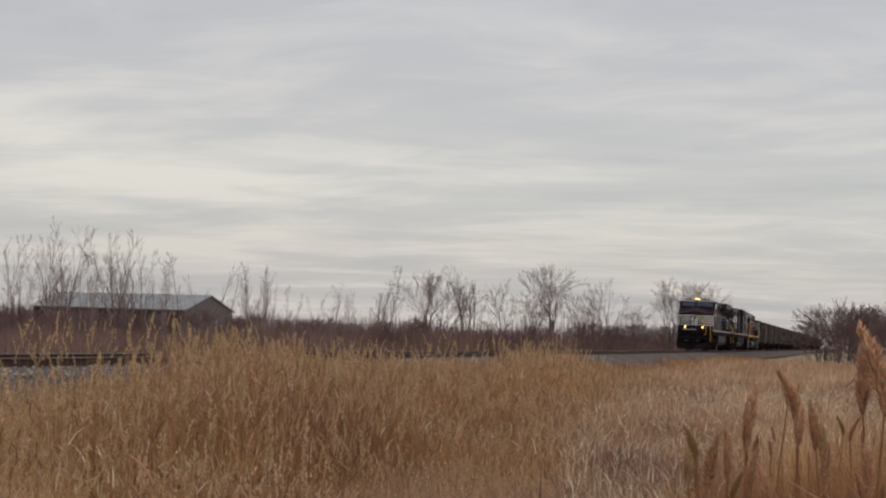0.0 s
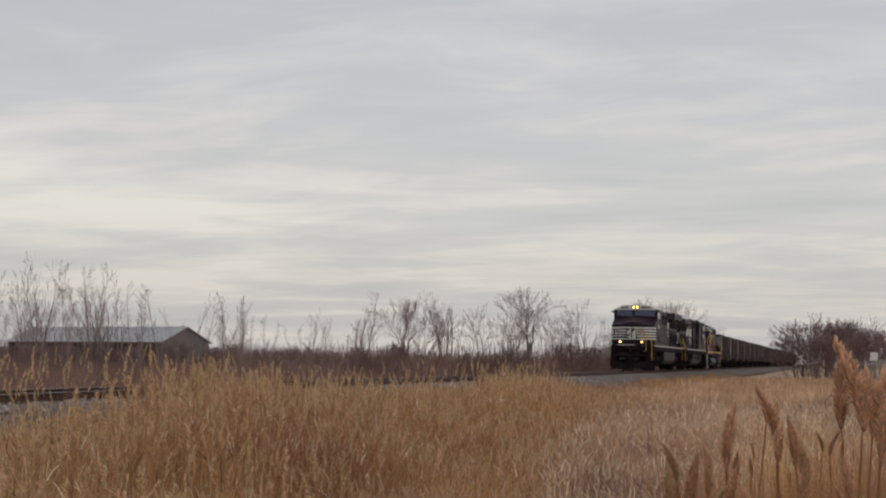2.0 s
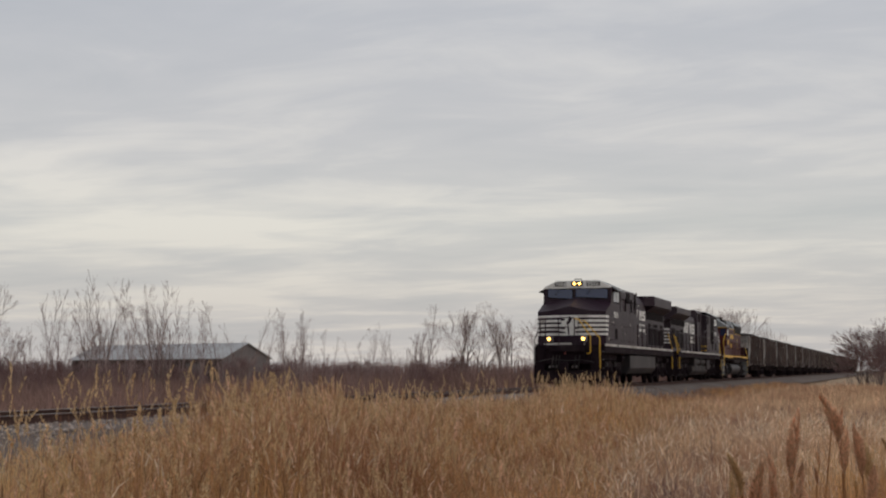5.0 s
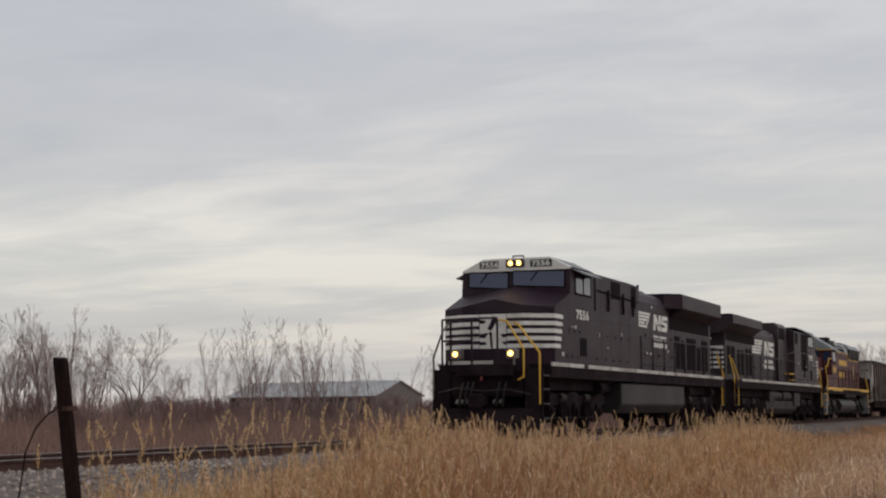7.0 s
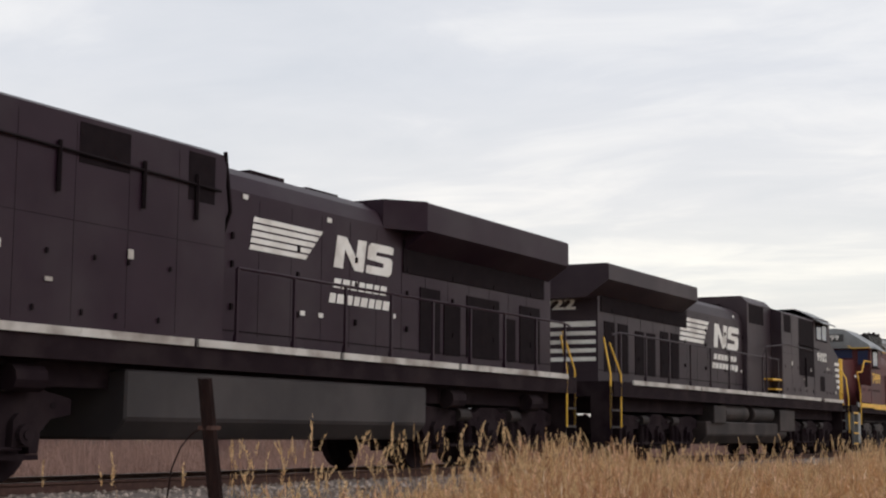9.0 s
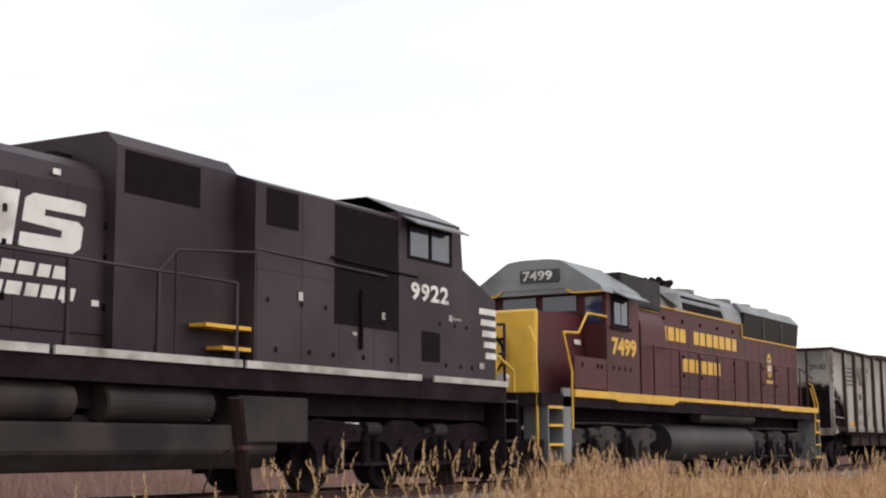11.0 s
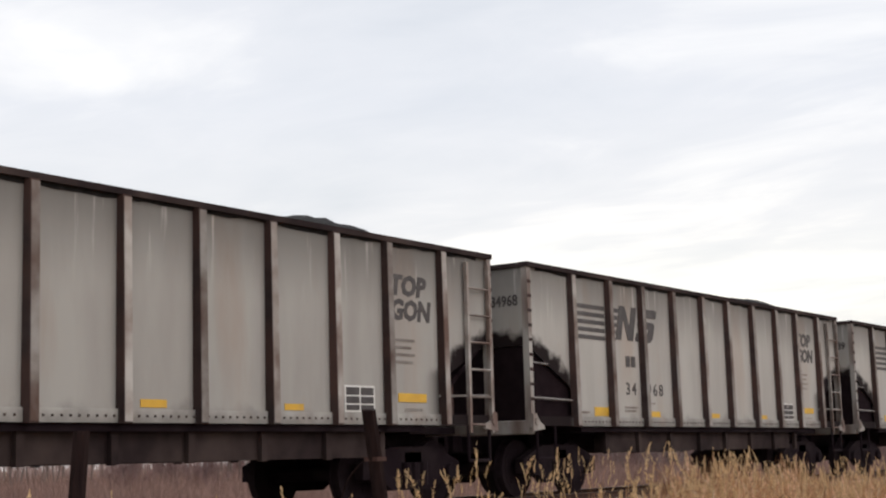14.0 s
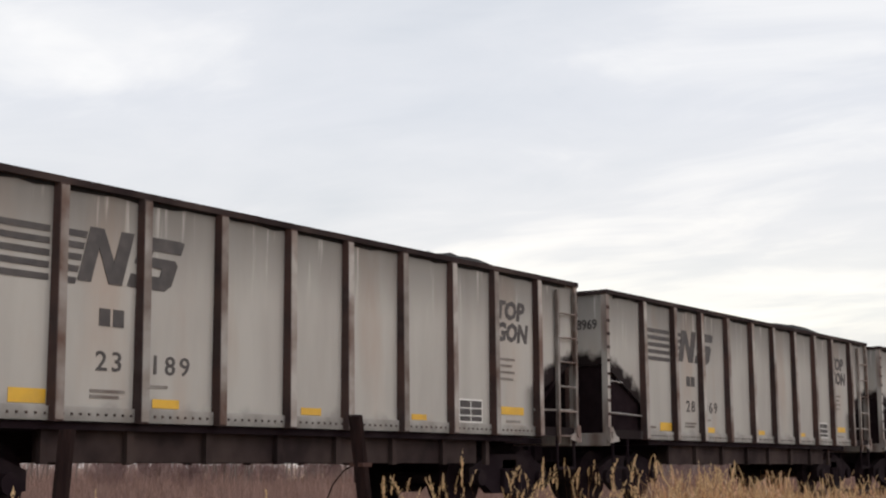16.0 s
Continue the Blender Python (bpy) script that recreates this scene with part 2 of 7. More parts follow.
M = {
    "soil": material("dry_soil", (0.40, 0.295, 0.195), 0.95, alt=(0.50, 0.38, 0.255), grain=0.8, stain=(0.26, 0.175, 0.12), stain_scale=0.12, stain_amount=0.4, bump=0.6, bump_scale=6, spec=0.1),
    "ballast": material("ballast_bed", (0.19, 0.165, 0.152), 0.95, alt=(0.125, 0.106, 0.097), grain=14, stain=(0.125, 0.095, 0.08), stain_scale=0.5, stain_amount=0.4, bump=1.0, bump_scale=25, spec=0.05),
    "stone": material("ballast_stone", (0.33, 0.278, 0.245), 0.9, alt=(0.22, 0.178, 0.155), grain=20, islands=0.45, spec=0.12),
    "rail": material("rail_rust", (0.060, 0.031, 0.026), 0.8, alt=(0.085, 0.046, 0.037), grain=12, spec=0.2),
    "railtop": material("rail_head_polished", (0.30, 0.285, 0.275), 0.42, metal=0.9, alt=(0.20, 0.17, 0.155), grain=5),
    "tie": material("tie_wood", (0.10, 0.075, 0.06), 0.9, alt=(0.16, 0.13, 0.11), grain=9, stretch=(8, 1, 8), bump=0.5, objects=0.3),
    "black": material("loco_black", (0.0200, 0.0080, 0.0160), 0.47, alt=(0.0260, 0.0118, 0.0212), grain=1.2, spec=0.15, stain=(0.036, 0.024, 0.031), stain_scale=0.7, stain_amount=0.35, bump=0.05),
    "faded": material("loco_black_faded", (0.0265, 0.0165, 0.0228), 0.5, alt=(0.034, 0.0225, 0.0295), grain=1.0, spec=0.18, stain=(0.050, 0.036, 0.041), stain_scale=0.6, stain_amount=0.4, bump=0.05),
    "dark": material("grimy_underframe", (0.0135, 0.0078, 0.0105), 0.88, alt=(0.0180, 0.0112, 0.0140), grain=3, spec=0.08, stain=(0.026, 0.018, 0.020), stain_scale=1.5, stain_amount=0.3, bump=0.3),
    "grille": material("grille_dark", (0.0085, 0.0052, 0.0070), 0.9, alt=(0.012, 0.0078, 0.0095), grain=6, spec=0.1),
    # soot, near black so that it also holds the shade inside the wagon ends
    "soot": material("soot_and_void_black", (0.013, 0.0080, 0.0098), 0.95, alt=(0.019, 0.012, 0.014), grain=5, spec=0.04),
    "screen": material("radiator_mesh", (0.020, 0.018, 0.018), 0.8, alt=(0.030, 0.026, 0.026), grain=30, spec=0.2),
    "seam": material("panel_gap", (0.030, 0.014, 0.014), 0.9, spec=0.1),
    "truck": material("truck_frame_grime", (0.019, 0.0145, 0.0145), 0.8, alt=(0.013, 0.010, 0.010), grain=3, spec=0.3, stain=(0.060, 0.047, 0.043), stain_scale=1.4, stain_amount=0.4, bump=0.2),
    "truckgrey": material("truck_frame_dusty", (0.031, 0.0265, 0.027), 0.75, alt=(0.021, 0.0175, 0.018), grain=3, spec=0.25, stain=(0.060, 0.050, 0.048), stain_scale=1.4, stain_amount=0.4, bump=0.2),
    "greytank": material("tank_dusty", (0.027, 0.0225, 0.0245), 0.6, alt=(0.019, 0.016, 0.017), grain=2, spec=0.3, stain=(0.046, 0.039, 0.040), stain_scale=1.0, stain_amount=0.4),
    "tank": material("tank_grey", (0.014, 0.0105, 0.011), 0.7, alt=(0.013, 0.010, 0.010), grain=2, spec=0.25, stain=(0.042, 0.032, 0.031), stain_scale=1.0, stain_amount=0.4),
    "white": material("white_paint", (0.74, 0.73, 0.70), 0.5, alt=(0.66, 0.64, 0.60), grain=3, stain=(0.45, 0.42, 0.39), stain_scale=1.5, stain_amount=0.25),
    "silver": material("sill_stripe", (0.55, 0.53, 0.50), 0.6, alt=(0.38, 0.35, 0.32), grain=1.5, stain=(0.20, 0.17, 0.15), stain_scale=2.0, stain_amount=0.3),
    "yellow": material("yellow_paint", (0.72, 0.42, 0.035), 0.5, alt=(0.62, 0.35, 0.03), grain=3, stain=(0.50, 0.30, 0.05), stain_scale=2.5, stain_amount=0.12),
    "maroon": material("maroon_paint", (0.080, 0.0195, 0.0220), 0.5, alt=(0.095, 0.0255, 0.0275), grain=1.0, spec=0.16, stain=(0.058, 0.020, 0.021), stain_scale=0.8, stain_amount=0.4, bump=0.04),
    "grey": material("roof_grey", (0.21, 0.225, 0.235), 0.5, alt=(0.17, 0.18, 0.185), grain=1.5, stain=(0.11, 0.11, 0.11), stain_scale=1.0, stain_amount=0.3),
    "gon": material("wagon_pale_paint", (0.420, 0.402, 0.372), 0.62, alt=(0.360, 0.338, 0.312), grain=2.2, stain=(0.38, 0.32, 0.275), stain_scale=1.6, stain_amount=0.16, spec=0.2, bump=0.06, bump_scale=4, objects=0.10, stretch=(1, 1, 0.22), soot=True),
    "gonpost": material("wagon_post_paint", (0.42, 0.40, 0.37), 0.62, alt=(0.30, 0.27, 0.245), grain=3.0, stain=(0.14, 0.09, 0.075), stain_scale=1.6, stain_amount=0.25, spec=0.2, objects=0.10, stretch=(1, 1, 0.4)),
    # rust, darkened further so that the rib sides carry their shading
    "rib": material("wagon_rib_rust_shade", (0.055, 0.041, 0.039), 0.8, alt=(0.036, 0.025, 0.025), grain=4, spec=0.08, stain=(0.075, 0.044, 0.038), stain_scale=1.3, stain_amount=0.45, objects=0.25),
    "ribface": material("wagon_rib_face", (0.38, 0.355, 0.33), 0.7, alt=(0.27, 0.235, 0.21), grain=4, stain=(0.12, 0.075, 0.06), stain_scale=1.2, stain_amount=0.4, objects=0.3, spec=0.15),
    "sillrust": material("wagon_sill_rust", (0.030, 0.020, 0.020), 0.85, alt=(0.019, 0.0125, 0.013), grain=3, spec=0.1, stain=(0.062, 0.044, 0.040), stain_scale=1.1, stain_amount=0.35),
    "logo": material("dark_lettering", (0.055, 0.048, 0.048), 0.7, alt=(0.085, 0.075, 0.072), grain=6),
    "coal": material("coal", (0.010, 0.009, 0.009), 0.8, alt=(0.020, 0.018, 0.018), grain=9, spec=0.2, bump=1.0, bump_scale=14),
    "steel": material("bare_steel", (0.25, 0.235, 0.22), 0.55, metal=0.4, alt=(0.14, 0.11, 0.10), grain=8),
    "post": material("weathered_post", (0.015, 0.0085, 0.0085), 0.95, alt=(0.026, 0.015, 0.014), spec=0.1, grain=4, stretch=(6, 6, 0.7), bump=0.6, bump_scale=20),
    "barnwall": material("barn_wall", (0.075, 0.050, 0.048), 0.85, alt=(0.058, 0.040, 0.039), grain=1.0, stretch=(4, 4, 0.5)),
    "barngable": material("barn_gable", (0.15, 0.132, 0.13), 0.8, alt=(0.12, 0.105, 0.104), grain=1.0, stretch=(4, 4, 0.5)),
    "barnroof": material("barn_roof", (0.42, 0.43, 0.44), 0.6, alt=(0.34, 0.34, 0.345), grain=0.6, metal=0.2),
    "bark": material("bark", (0.165, 0.125, 0.112), 0.95, alt=(0.21, 0.168, 0.152), grain=4, stretch=(3, 3, 0.6)),
    "twig": material("twigs", (0.31, 0.228, 0.212), 0.95, alt=(0.24, 0.172, 0.16), grain=1.5, islands=0.25),
    "brush": material("brush_stems", (0.285, 0.185, 0.158), 0.95, alt=(0.205, 0.132, 0.115), grain=0.15, thin=0.2, spec=0.1, islands=0.35),
    "shrub": material("shrub_twigs", (0.235, 0.145, 0.138), 0.95, alt=(0.175, 0.108, 0.106), grain=0.5, islands=0.25),
    "straw": material("straw", (0.76, 0.47, 0.205), 0.85, alt=(0.55, 0.325, 0.14), grain=0.9, stain=(0.37, 0.18, 0.105), stain_scale=0.5, stain_amount=0.55, islands=0.45, thin=0.5, spec=0.15),
    "hay": material("hay", (0.80, 0.61, 0.33), 0.85, alt=(0.66, 0.47, 0.235), grain=0.8, stain=(0.50, 0.32, 0.17), stain_scale=0.9, stain_amount=0.35, islands=0.4, thin=0.5, spec=0.2),
    "pale": material("pale_grass", (0.84, 0.62, 0.405), 0.85, alt=(0.68, 0.475, 0.295), grain=0.5, stain=(0.44, 0.25, 0.165), stain_scale=0.35, stain_amount=0.5, islands=0.4, thin=0.5, spec=0.15),
    "russet": material("russet_stems", (0.44, 0.235, 0.165), 0.9, alt=(0.32, 0.165, 0.12), grain=0.6, islands=0.4, thin=0.4, spec=0.15),
    "leaf": material("withered_leaf", (0.50, 0.30, 0.165), 0.85, alt=(0.33, 0.18, 0.105), grain=0.8, islands=0.5, thin=0.4, spec=0.2),
    "bleached": material("bleached_leaf", (0.90, 0.76, 0.58), 0.8, alt=(0.76, 0.58, 0.39), grain=0.8, islands=0.35, thin=0.5, spec=0.2),
    "plume": material("seed_plume", (0.82, 0.58, 0.40), 0.9, alt=(0.66, 0.43, 0.28), grain=5, islands=0.35, thin=0.5, spec=0.1),
    "plumepale": material("seed_plume_pale", (0.70, 0.52, 0.31), 0.9, alt=(0.58, 0.41, 0.23), grain=5, islands=0.25, thin=0.4, spec=0.1),
    "lamp": glow("headlight_lit", (1.0, 0.55, 0.11), 8.0),
    "unlit": material("lamp_glass_unlit", (0.55, 0.55, 0.52), 0.15, alt=(0.5, 0.5, 0.48)),
    "board": material("number_board", (0.03, 0.03, 0.03), 0.4),
    "red": material("red_paint", (0.16, 0.03, 0.025), 0.7),
}


def glass_pane(name, tint=(0.030, 0.038, 0.085)):
    mat = bpy.data.materials.new(name)
    mat.use_nodes = True
    b = mat.node_tree.nodes["Principled BSDF"]
    b.inputs["Base Color"].default_value = (*tint, 1)
    b.inputs["Roughness"].default_value = 0.04
    b.inputs["Specular IOR Level"].default_value = 0.8
    return mat


M["glass"] = glass_pane("cab_glass")


# ---- building helpers ----
def bm_new():
    return bmesh.new()


def part(name, bm, material, parent, label=""):
    """Links a bmesh as one mesh object under a thing or a part."""
    me = bpy.data.meshes.new(name)
    bm.normal_update()
    bm.to_mesh(me)
    bm.free()
    me.materials.append(material)
    ob = new(name, me)
    if parent is not None:
        ob.parent = parent
    if label:
        tagged(ob, label)
    return ob


def thing(name, label, category, group="", kind="", m=None):
    ob = new(name)
    ob.empty_display_size = 0.2
    if m is not None:
        ob.matrix_basis = m
    return tagged(ob, label, category, group, kind)


def hull(bm, pts_lo, pts_hi):
    """A solid between two matching loops of points."""
    a = [bm.verts.new(p) for p in pts_lo]
    b = [bm.verts.new(p) for p in pts_hi]
    n = len(a)
    bm.faces.new(a[::-1])
    bm.faces.new(b)
    for i in range(n):
        bm.faces.new((a[i], a[(i + 1) % n], b[(i + 1) % n], b[i]))
    return bm


def box(bm, x0, x1, y0, y1, z0, z1):
    return hull(bm, [(x0, y0, z0), (x1, y0, z0), (x1, y1, z0), (x0, y1, z0)], [(x0, y0, z1), (x1, y0, z1), (x1, y1, z1), (x0, y1, z1)])


def prism_y(bm, prof, y0, y1):
    """A profile of (x, z), counter-clockwise seen from -y, carried from y0 to y1."""
    return hull(bm, [(x, y1, z) for x, z in prof], [(x, y0, z) for x, z in prof])


def prism_x(bm, prof, x0, x1):
    """A profile of (y, z) carried along x."""
    return hull(bm, [(x0, y, z) for y, z in prof], [(x1, y, z) for y, z in prof])


def cyl(bm, a, b, r, n=10, r2=None):
    a, b = Vector(a), Vector(b)
    d = (b - a).normalized()
    s = d.orthogonal().normalized()
    t = d.cross(s)
    ring = [(math.cos(2 * math.pi * i / n), math.sin(2 * math.pi * i / n)) for i in range(n)]
    r2 = r if r2 is None else r2
    return hull(bm, [a + s * (c * r) + t * (k * r) for c, k in ring], [b + s * (c * r2) + t * (k * r2) for c, k in ring])


def tube(bm, pts, r, n=6):
    for a, b in zip(pts, pts[1:]):
        cyl(bm, a, b, r, n)
    return bm


def soften(bm, w, seg=1):
    bmesh.ops.recalc_face_normals(bm, faces=bm.faces[:])
    bmesh.ops.bevel(bm, geom=bm.edges[:] + bm.verts[:], offset=w, segments=seg, affect="EDGES", clamp_overlap=True)
    return bm


def fix(bm):
    bmesh.ops.recalc_face_normals(bm, faces=bm.faces[:])
    return bm


def raw_mesh(name, verts, faces_flat, per_face, material, parent=None):
    """A mesh straight from arrays: verts (n, 3), faces with a fixed count of corners."""
    me = bpy.data.meshes.new(name)
    verts = np.asarray(verts, np.float32)
    faces_flat = np.asarray(faces_flat, np.int32).ravel()
    n = len(faces_flat) // per_face
    me.vertices.add(len(verts))
    me.vertices.foreach_set("co", verts.ravel())
    me.loops.add(len(faces_flat))
    me.loops.foreach_set("vertex_index", faces_flat)
    me.polygons.add(n)
    me.polygons.foreach_set("loop_start", np.arange(n, dtype=np.int32) * per_face)
    me.update(calc_edges=True)
    me.materials.append(material)
    ob = new(name, me)
    if parent is not None:
        ob.parent = parent
    return ob


def lettering(text, size, material, name, parent, m, squeeze=1.0, bold=0.0, label="", slant=0.0, space=1.0):
    """Flat letters as a mesh, lying in the xy plane of m."""
    cu = bpy.data.curves.new(name, "FONT")
    cu.body, cu.size, cu.extrude, cu.offset = text, size, 0.004, bold
    cu.resolution_u = 2
    cu.space_character = space
    tmp = bpy.data.objects.new(name, cu)
    me = bpy.data.meshes.new_from_object(tmp)
    bpy.data.objects.remove(tmp)
    bpy.data.curves.remove(cu)
    me.name = name
    me.transform(Matrix.Diagonal((squeeze, 1, 1, 1)))
    me.transform(Matrix(((1, slant, 0, 0), (0, 1, 0, 0), (0, 0, 1, 0), (0, 0, 0, 1))))
    me.transform(m)
    me.materials.clear()
    me.materials.append(material)
    ob = new(name, me)
    ob.parent = parent
    if label:
        tagged(ob, label)
    return ob


def on_side(x, z, y):
    """A frame on a side wall at lateral y: letters read from outside."""
    if y < 0:
        return Matrix.Translation((x, y, z)) @ Euler((radians(90), 0, 0)).to_matrix().to_4x4()
    return Matrix.Translation((x, y, z)) @ Euler((radians(90), 0, radians(180))).to_matrix().to_4x4()


# ---- ground, track bed, rails ----
def smooth(a, b, v):
    t = np.clip((v - a) / (b - a), 0, 1)
    return t * t * (3 - 2 * t)


def ground_z(x, y):
    """Height of the ground: a flat field, with the track on a low bank."""
    x, y = np.asarray(x, float), np.asarray(y, float)
    d = np.abs(y - TRACK_Y)
    top = RAIL_Z - 0.21
    bank = top * (1 - smooth(1.9, 4.4, d))
    wave = 0.05 * np.sin(x * 0.31 + y * 0.2) + 0.04 * np.sin(x * 0.13 - y * 0.37) + 0.03 * np.sin(x * 0.9 + y * 0.7)
    return bank + wave * smooth(2.2, 5, d) * (1 - smooth(60, 140, np.hypot(x, y)))


def axis(parts):
    out = []
    for a, b, s in parts:
        out += list(np.arange(a, b, s))
    return np.array(out + [parts[-1][1]])


def build_ground():
    xs = axis([(-3000, -400, 260), (-400, -40, 30), (-40, 0, 4), (0, 70, 0.7), (70, 300, 6), (300, 3200, 290)])
    ys = axis([(-3000, -300, 270), (-300, -20, 20), (-20, 2, 1.5), (2, 20, 0.45), (20, 60, 4), (60, 400, 34), (400, 3200, 280)])
    gx, gy = np.meshgrid(xs, ys)
    v = np.stack([gx, gy, ground_z(gx, gy)], -1).reshape(-1, 3)
    nx, ny = len(xs), len(ys)
    i = (np.arange(ny - 1)[:, None] * nx + np.arange(nx - 1)).ravel()
    ob = raw_mesh("ground", v, np.stack([i, i + 1, i + 1 + nx, i + nx], 1), 4, M["soil"])
    tagged(ob, "flat field of dry brown soil under winter grass", "ground", kind="structure")
    ob.data.shade_smooth()


def build_track():
    # ballast bed: a shallow shell over the bank
    prof = [(-4.1, -0.70), (-3.2, -0.46), (-2.2, -0.21), (-1.75, -0.165), (1.75, -0.165), (2.2, -0.21), (3.2, -0.46), (4.1, -0.70)]
    xs = axis([(-260, 0, 20), (0, 80, 0.8), (80, 1500, 40)])
    rnd = np.random.RandomState(4)
    v = np.zeros((len(xs), len(prof), 3))
    v[..., 0] = xs[:, None]
    v[..., 1] = TRACK_Y + np.array([p[0] for p in prof])
    v[..., 2] = RAIL_Z + np.array([p[1] for p in prof]) + 0.01
    v[..., 1] += rnd.uniform(-0.12, 0.12, v.shape[:2]) * (np.abs(v[..., 1] - TRACK_Y) > 2)
    v[..., 2] += rnd.uniform(-0.02, 0.02, v.shape[:2])
    m = len(prof)
    i = (np.arange(len(xs) - 1)[:, None] * m + np.arange(m - 1)).ravel()
    bed = raw_mesh("track_bed", v.reshape(-1, 3), np.stack([i, i + m, i + m + 1, i + 1], 1), 4, M["ballast"])
    tagged(bed, "bank of pale grey crushed stone ballast under the rails", "track bed", kind="structure")
    # loose stones on the near shoulder
    n = 15000
    x = 6 + 64 * rnd.rand(n) ** 1.3
    d = rnd.uniform(-4.2, 1.8, n)
    z = RAIL_Z + np.interp(d, [p[0] for p in prof], [p[1] for p in prof]) + 0.01
    base = np.array([(1, 0, 0), (-1, 0, 0), (0, 1, 0), (0, -1, 0), (0, 0, 1), (0, 0, -1)], float)
    tri = np.array([(0, 2, 4), (2, 1, 4), (1, 3, 4), (3, 0, 4), (2, 0, 5), (1, 2, 5), (3, 1, 5), (0, 3, 5)])
    r = rnd.uniform(0.022, 0.055, n)
    a = rnd.uniform(0, 6.28, n)
    s = base[None] * rnd.uniform(0.7, 1.3, (n, 6, 1)) * r[:, None, None]
    c, k = np.cos(a)[:, None], np.sin(a)[:, None]
    sx, sy = s[..., 0] * c - s[..., 1] * k + 0.3 * s[..., 2], s[..., 0] * k + s[..., 1] * c
    vv = np.stack([sx + x[:, None], sy + (TRACK_Y + d)[:, None], s[..., 2] * 0.8 + z[:, None]], -1)
    ff = (tri[None] + 6 * np.arange(n)[:, None, None]).reshape(-1, 3)
    ob = raw_mesh("ballast_stones", vv.reshape(-1, 3), ff, 3, M["stone"])
    tagged(ob, "loose crushed ballast stones, pale grey and brown", "ballast", kind="stuff")
    # rails
    for name, y in (("rail", TRACK_Y - 0.755), ("rail", TRACK_Y + 0.755)):
        rail = thing(name, "rusty steel rail with a polished head", "rail", "rails", "structure", pose(0, y, RAIL_Z))
        b = bm_new()
        prof_r = [(-0.075, -0.172), (0.075, -0.172), (0.07, -0.155), (0.012, -0.135), (0.012, -0.045), (0.037, -0.035), (0.037, -0.004), (-0.037, -0.004), (-0.037, -0.035), (-0.012, -0.045), (-0.012, -0.135), (-0.07, -0.155)]
        prism_x(b, prof_r, -260, 1500)
        part("rail_body", fix(b), M["rail"], rail)
        b = bm_new()
        prism_x(b, [(-0.034, -0.004), (0.034, -0.004), (0.026, 0.0), (-0.026, 0.0)], -260, 1500)
        part("rail_head", fix(b), M["railtop"], rail, "polished running surface")


def build_ties():
    track = thing("tie_row", "row of dark creosoted wooden ties under the rails", "track ties", kind="structure", m=pose(0, TRACK_Y, RAIL_Z))
    b = bm_new()
    box(b, -0.11, 0.11, -1.3, 1.3, -0.32, -0.155)
    first = part("tie", soften(b, 0.012), M["tie"], track)
    first.location = (4.0, 0, 0)
    rnd = random.Random(5)
    for i in range(1, 150):
        t = new("tie", first.data)
        t.parent = track
        t.location = (4.0 + i * 0.5, rnd.uniform(-0.04, 0.04), rnd.uniform(-0.008, 0.008))
        t.rotation_euler = (0, 0, radians(rnd.uniform(-1, 1)))


build_ground()
build_track()
build_ties()


# ---- the train ----
TRAIN = []          # thing, metres behind the front coupler, turned round or not
WHEELS = []         # wheelset, its place on its thing, radius, turned round or not


def slab(name, mat, parent, x0, x1, y0, y1, z0, z1, soft=0.0, label=""):
    b = bm_new()
    box(b, x0, x1, y0, y1, z0, z1)
    return part(name, soften(b, soft) if soft else fix(b), mat, parent, label)


def flat_shapes(name, polys, mat, parent, y, label=""):
    """Painted marks on a side wall: polygons of (x, z), a few millimetres proud of lateral y."""
    b = bm_new()
    s = -1 if y < 0 else 1
    for p in polys:
        if s > 0:
            p = p[::-1]
        hull(b, [(x, y, z) for x, z in p], [(x, y + s * 0.006, z) for x, z in p])
    return part(name, fix(b), mat, parent, label)


def wheelset(parent, x, r, gauge=0.755, roll=False, turned=False, n=20):
    b = bm_new()
    cyl(b, (0, -gauge - 0.1, 0), (0, gauge + 0.1, 0), 0.09, 8)
    for s in (-1, 1):
        cyl(b, (0, s * (gauge - 0.06), 0), (0, s * (gauge + 0.065), 0), r, n)
        cyl(b, (0, s * (gauge - 0.085), 0), (0, s * (gauge - 0.055), 0), r + 0.025, n)
        cyl(b, (0, s * (gauge + 0.06), 0), (0, s * (gauge + 0.075), 0), r * 0.82, n)
        cyl(b, (0, s * (gauge + 0.06), 0), (0, s * (gauge + 0.17), 0), 0.12, 8)
        for i in range(5):
            a = i * 2 * math.pi / 5
            cyl(b, (0.55 * r * math.cos(a), s * (gauge + 0.06), 0.55 * r * math.sin(a)), (0.55 * r * math.cos(a), s * (gauge + 0.085), 0.55 * r * math.sin(a)), 0.06, 6)
    ob = part("wheelset", fix(b), M["dark"], parent)
    ob.location = (x, 0, r)
    if roll:
        WHEELS.append((ob, x, r, turned))
    return ob


def coupler(parent, x, d):
    b = bm_new()
    box(b, min(x, x - d * 0.7), max(x, x - d * 0.7), -0.09, 0.09, 0.72, 0.95)
    box(b, min(x + d * 0.12, x - d * 0.2), max(x + d * 0.12, x - d * 0.2), -0.16, 0.14, 0.66, 1.0)
    part("coupler", soften(b, 0.03), M["dark"], parent)


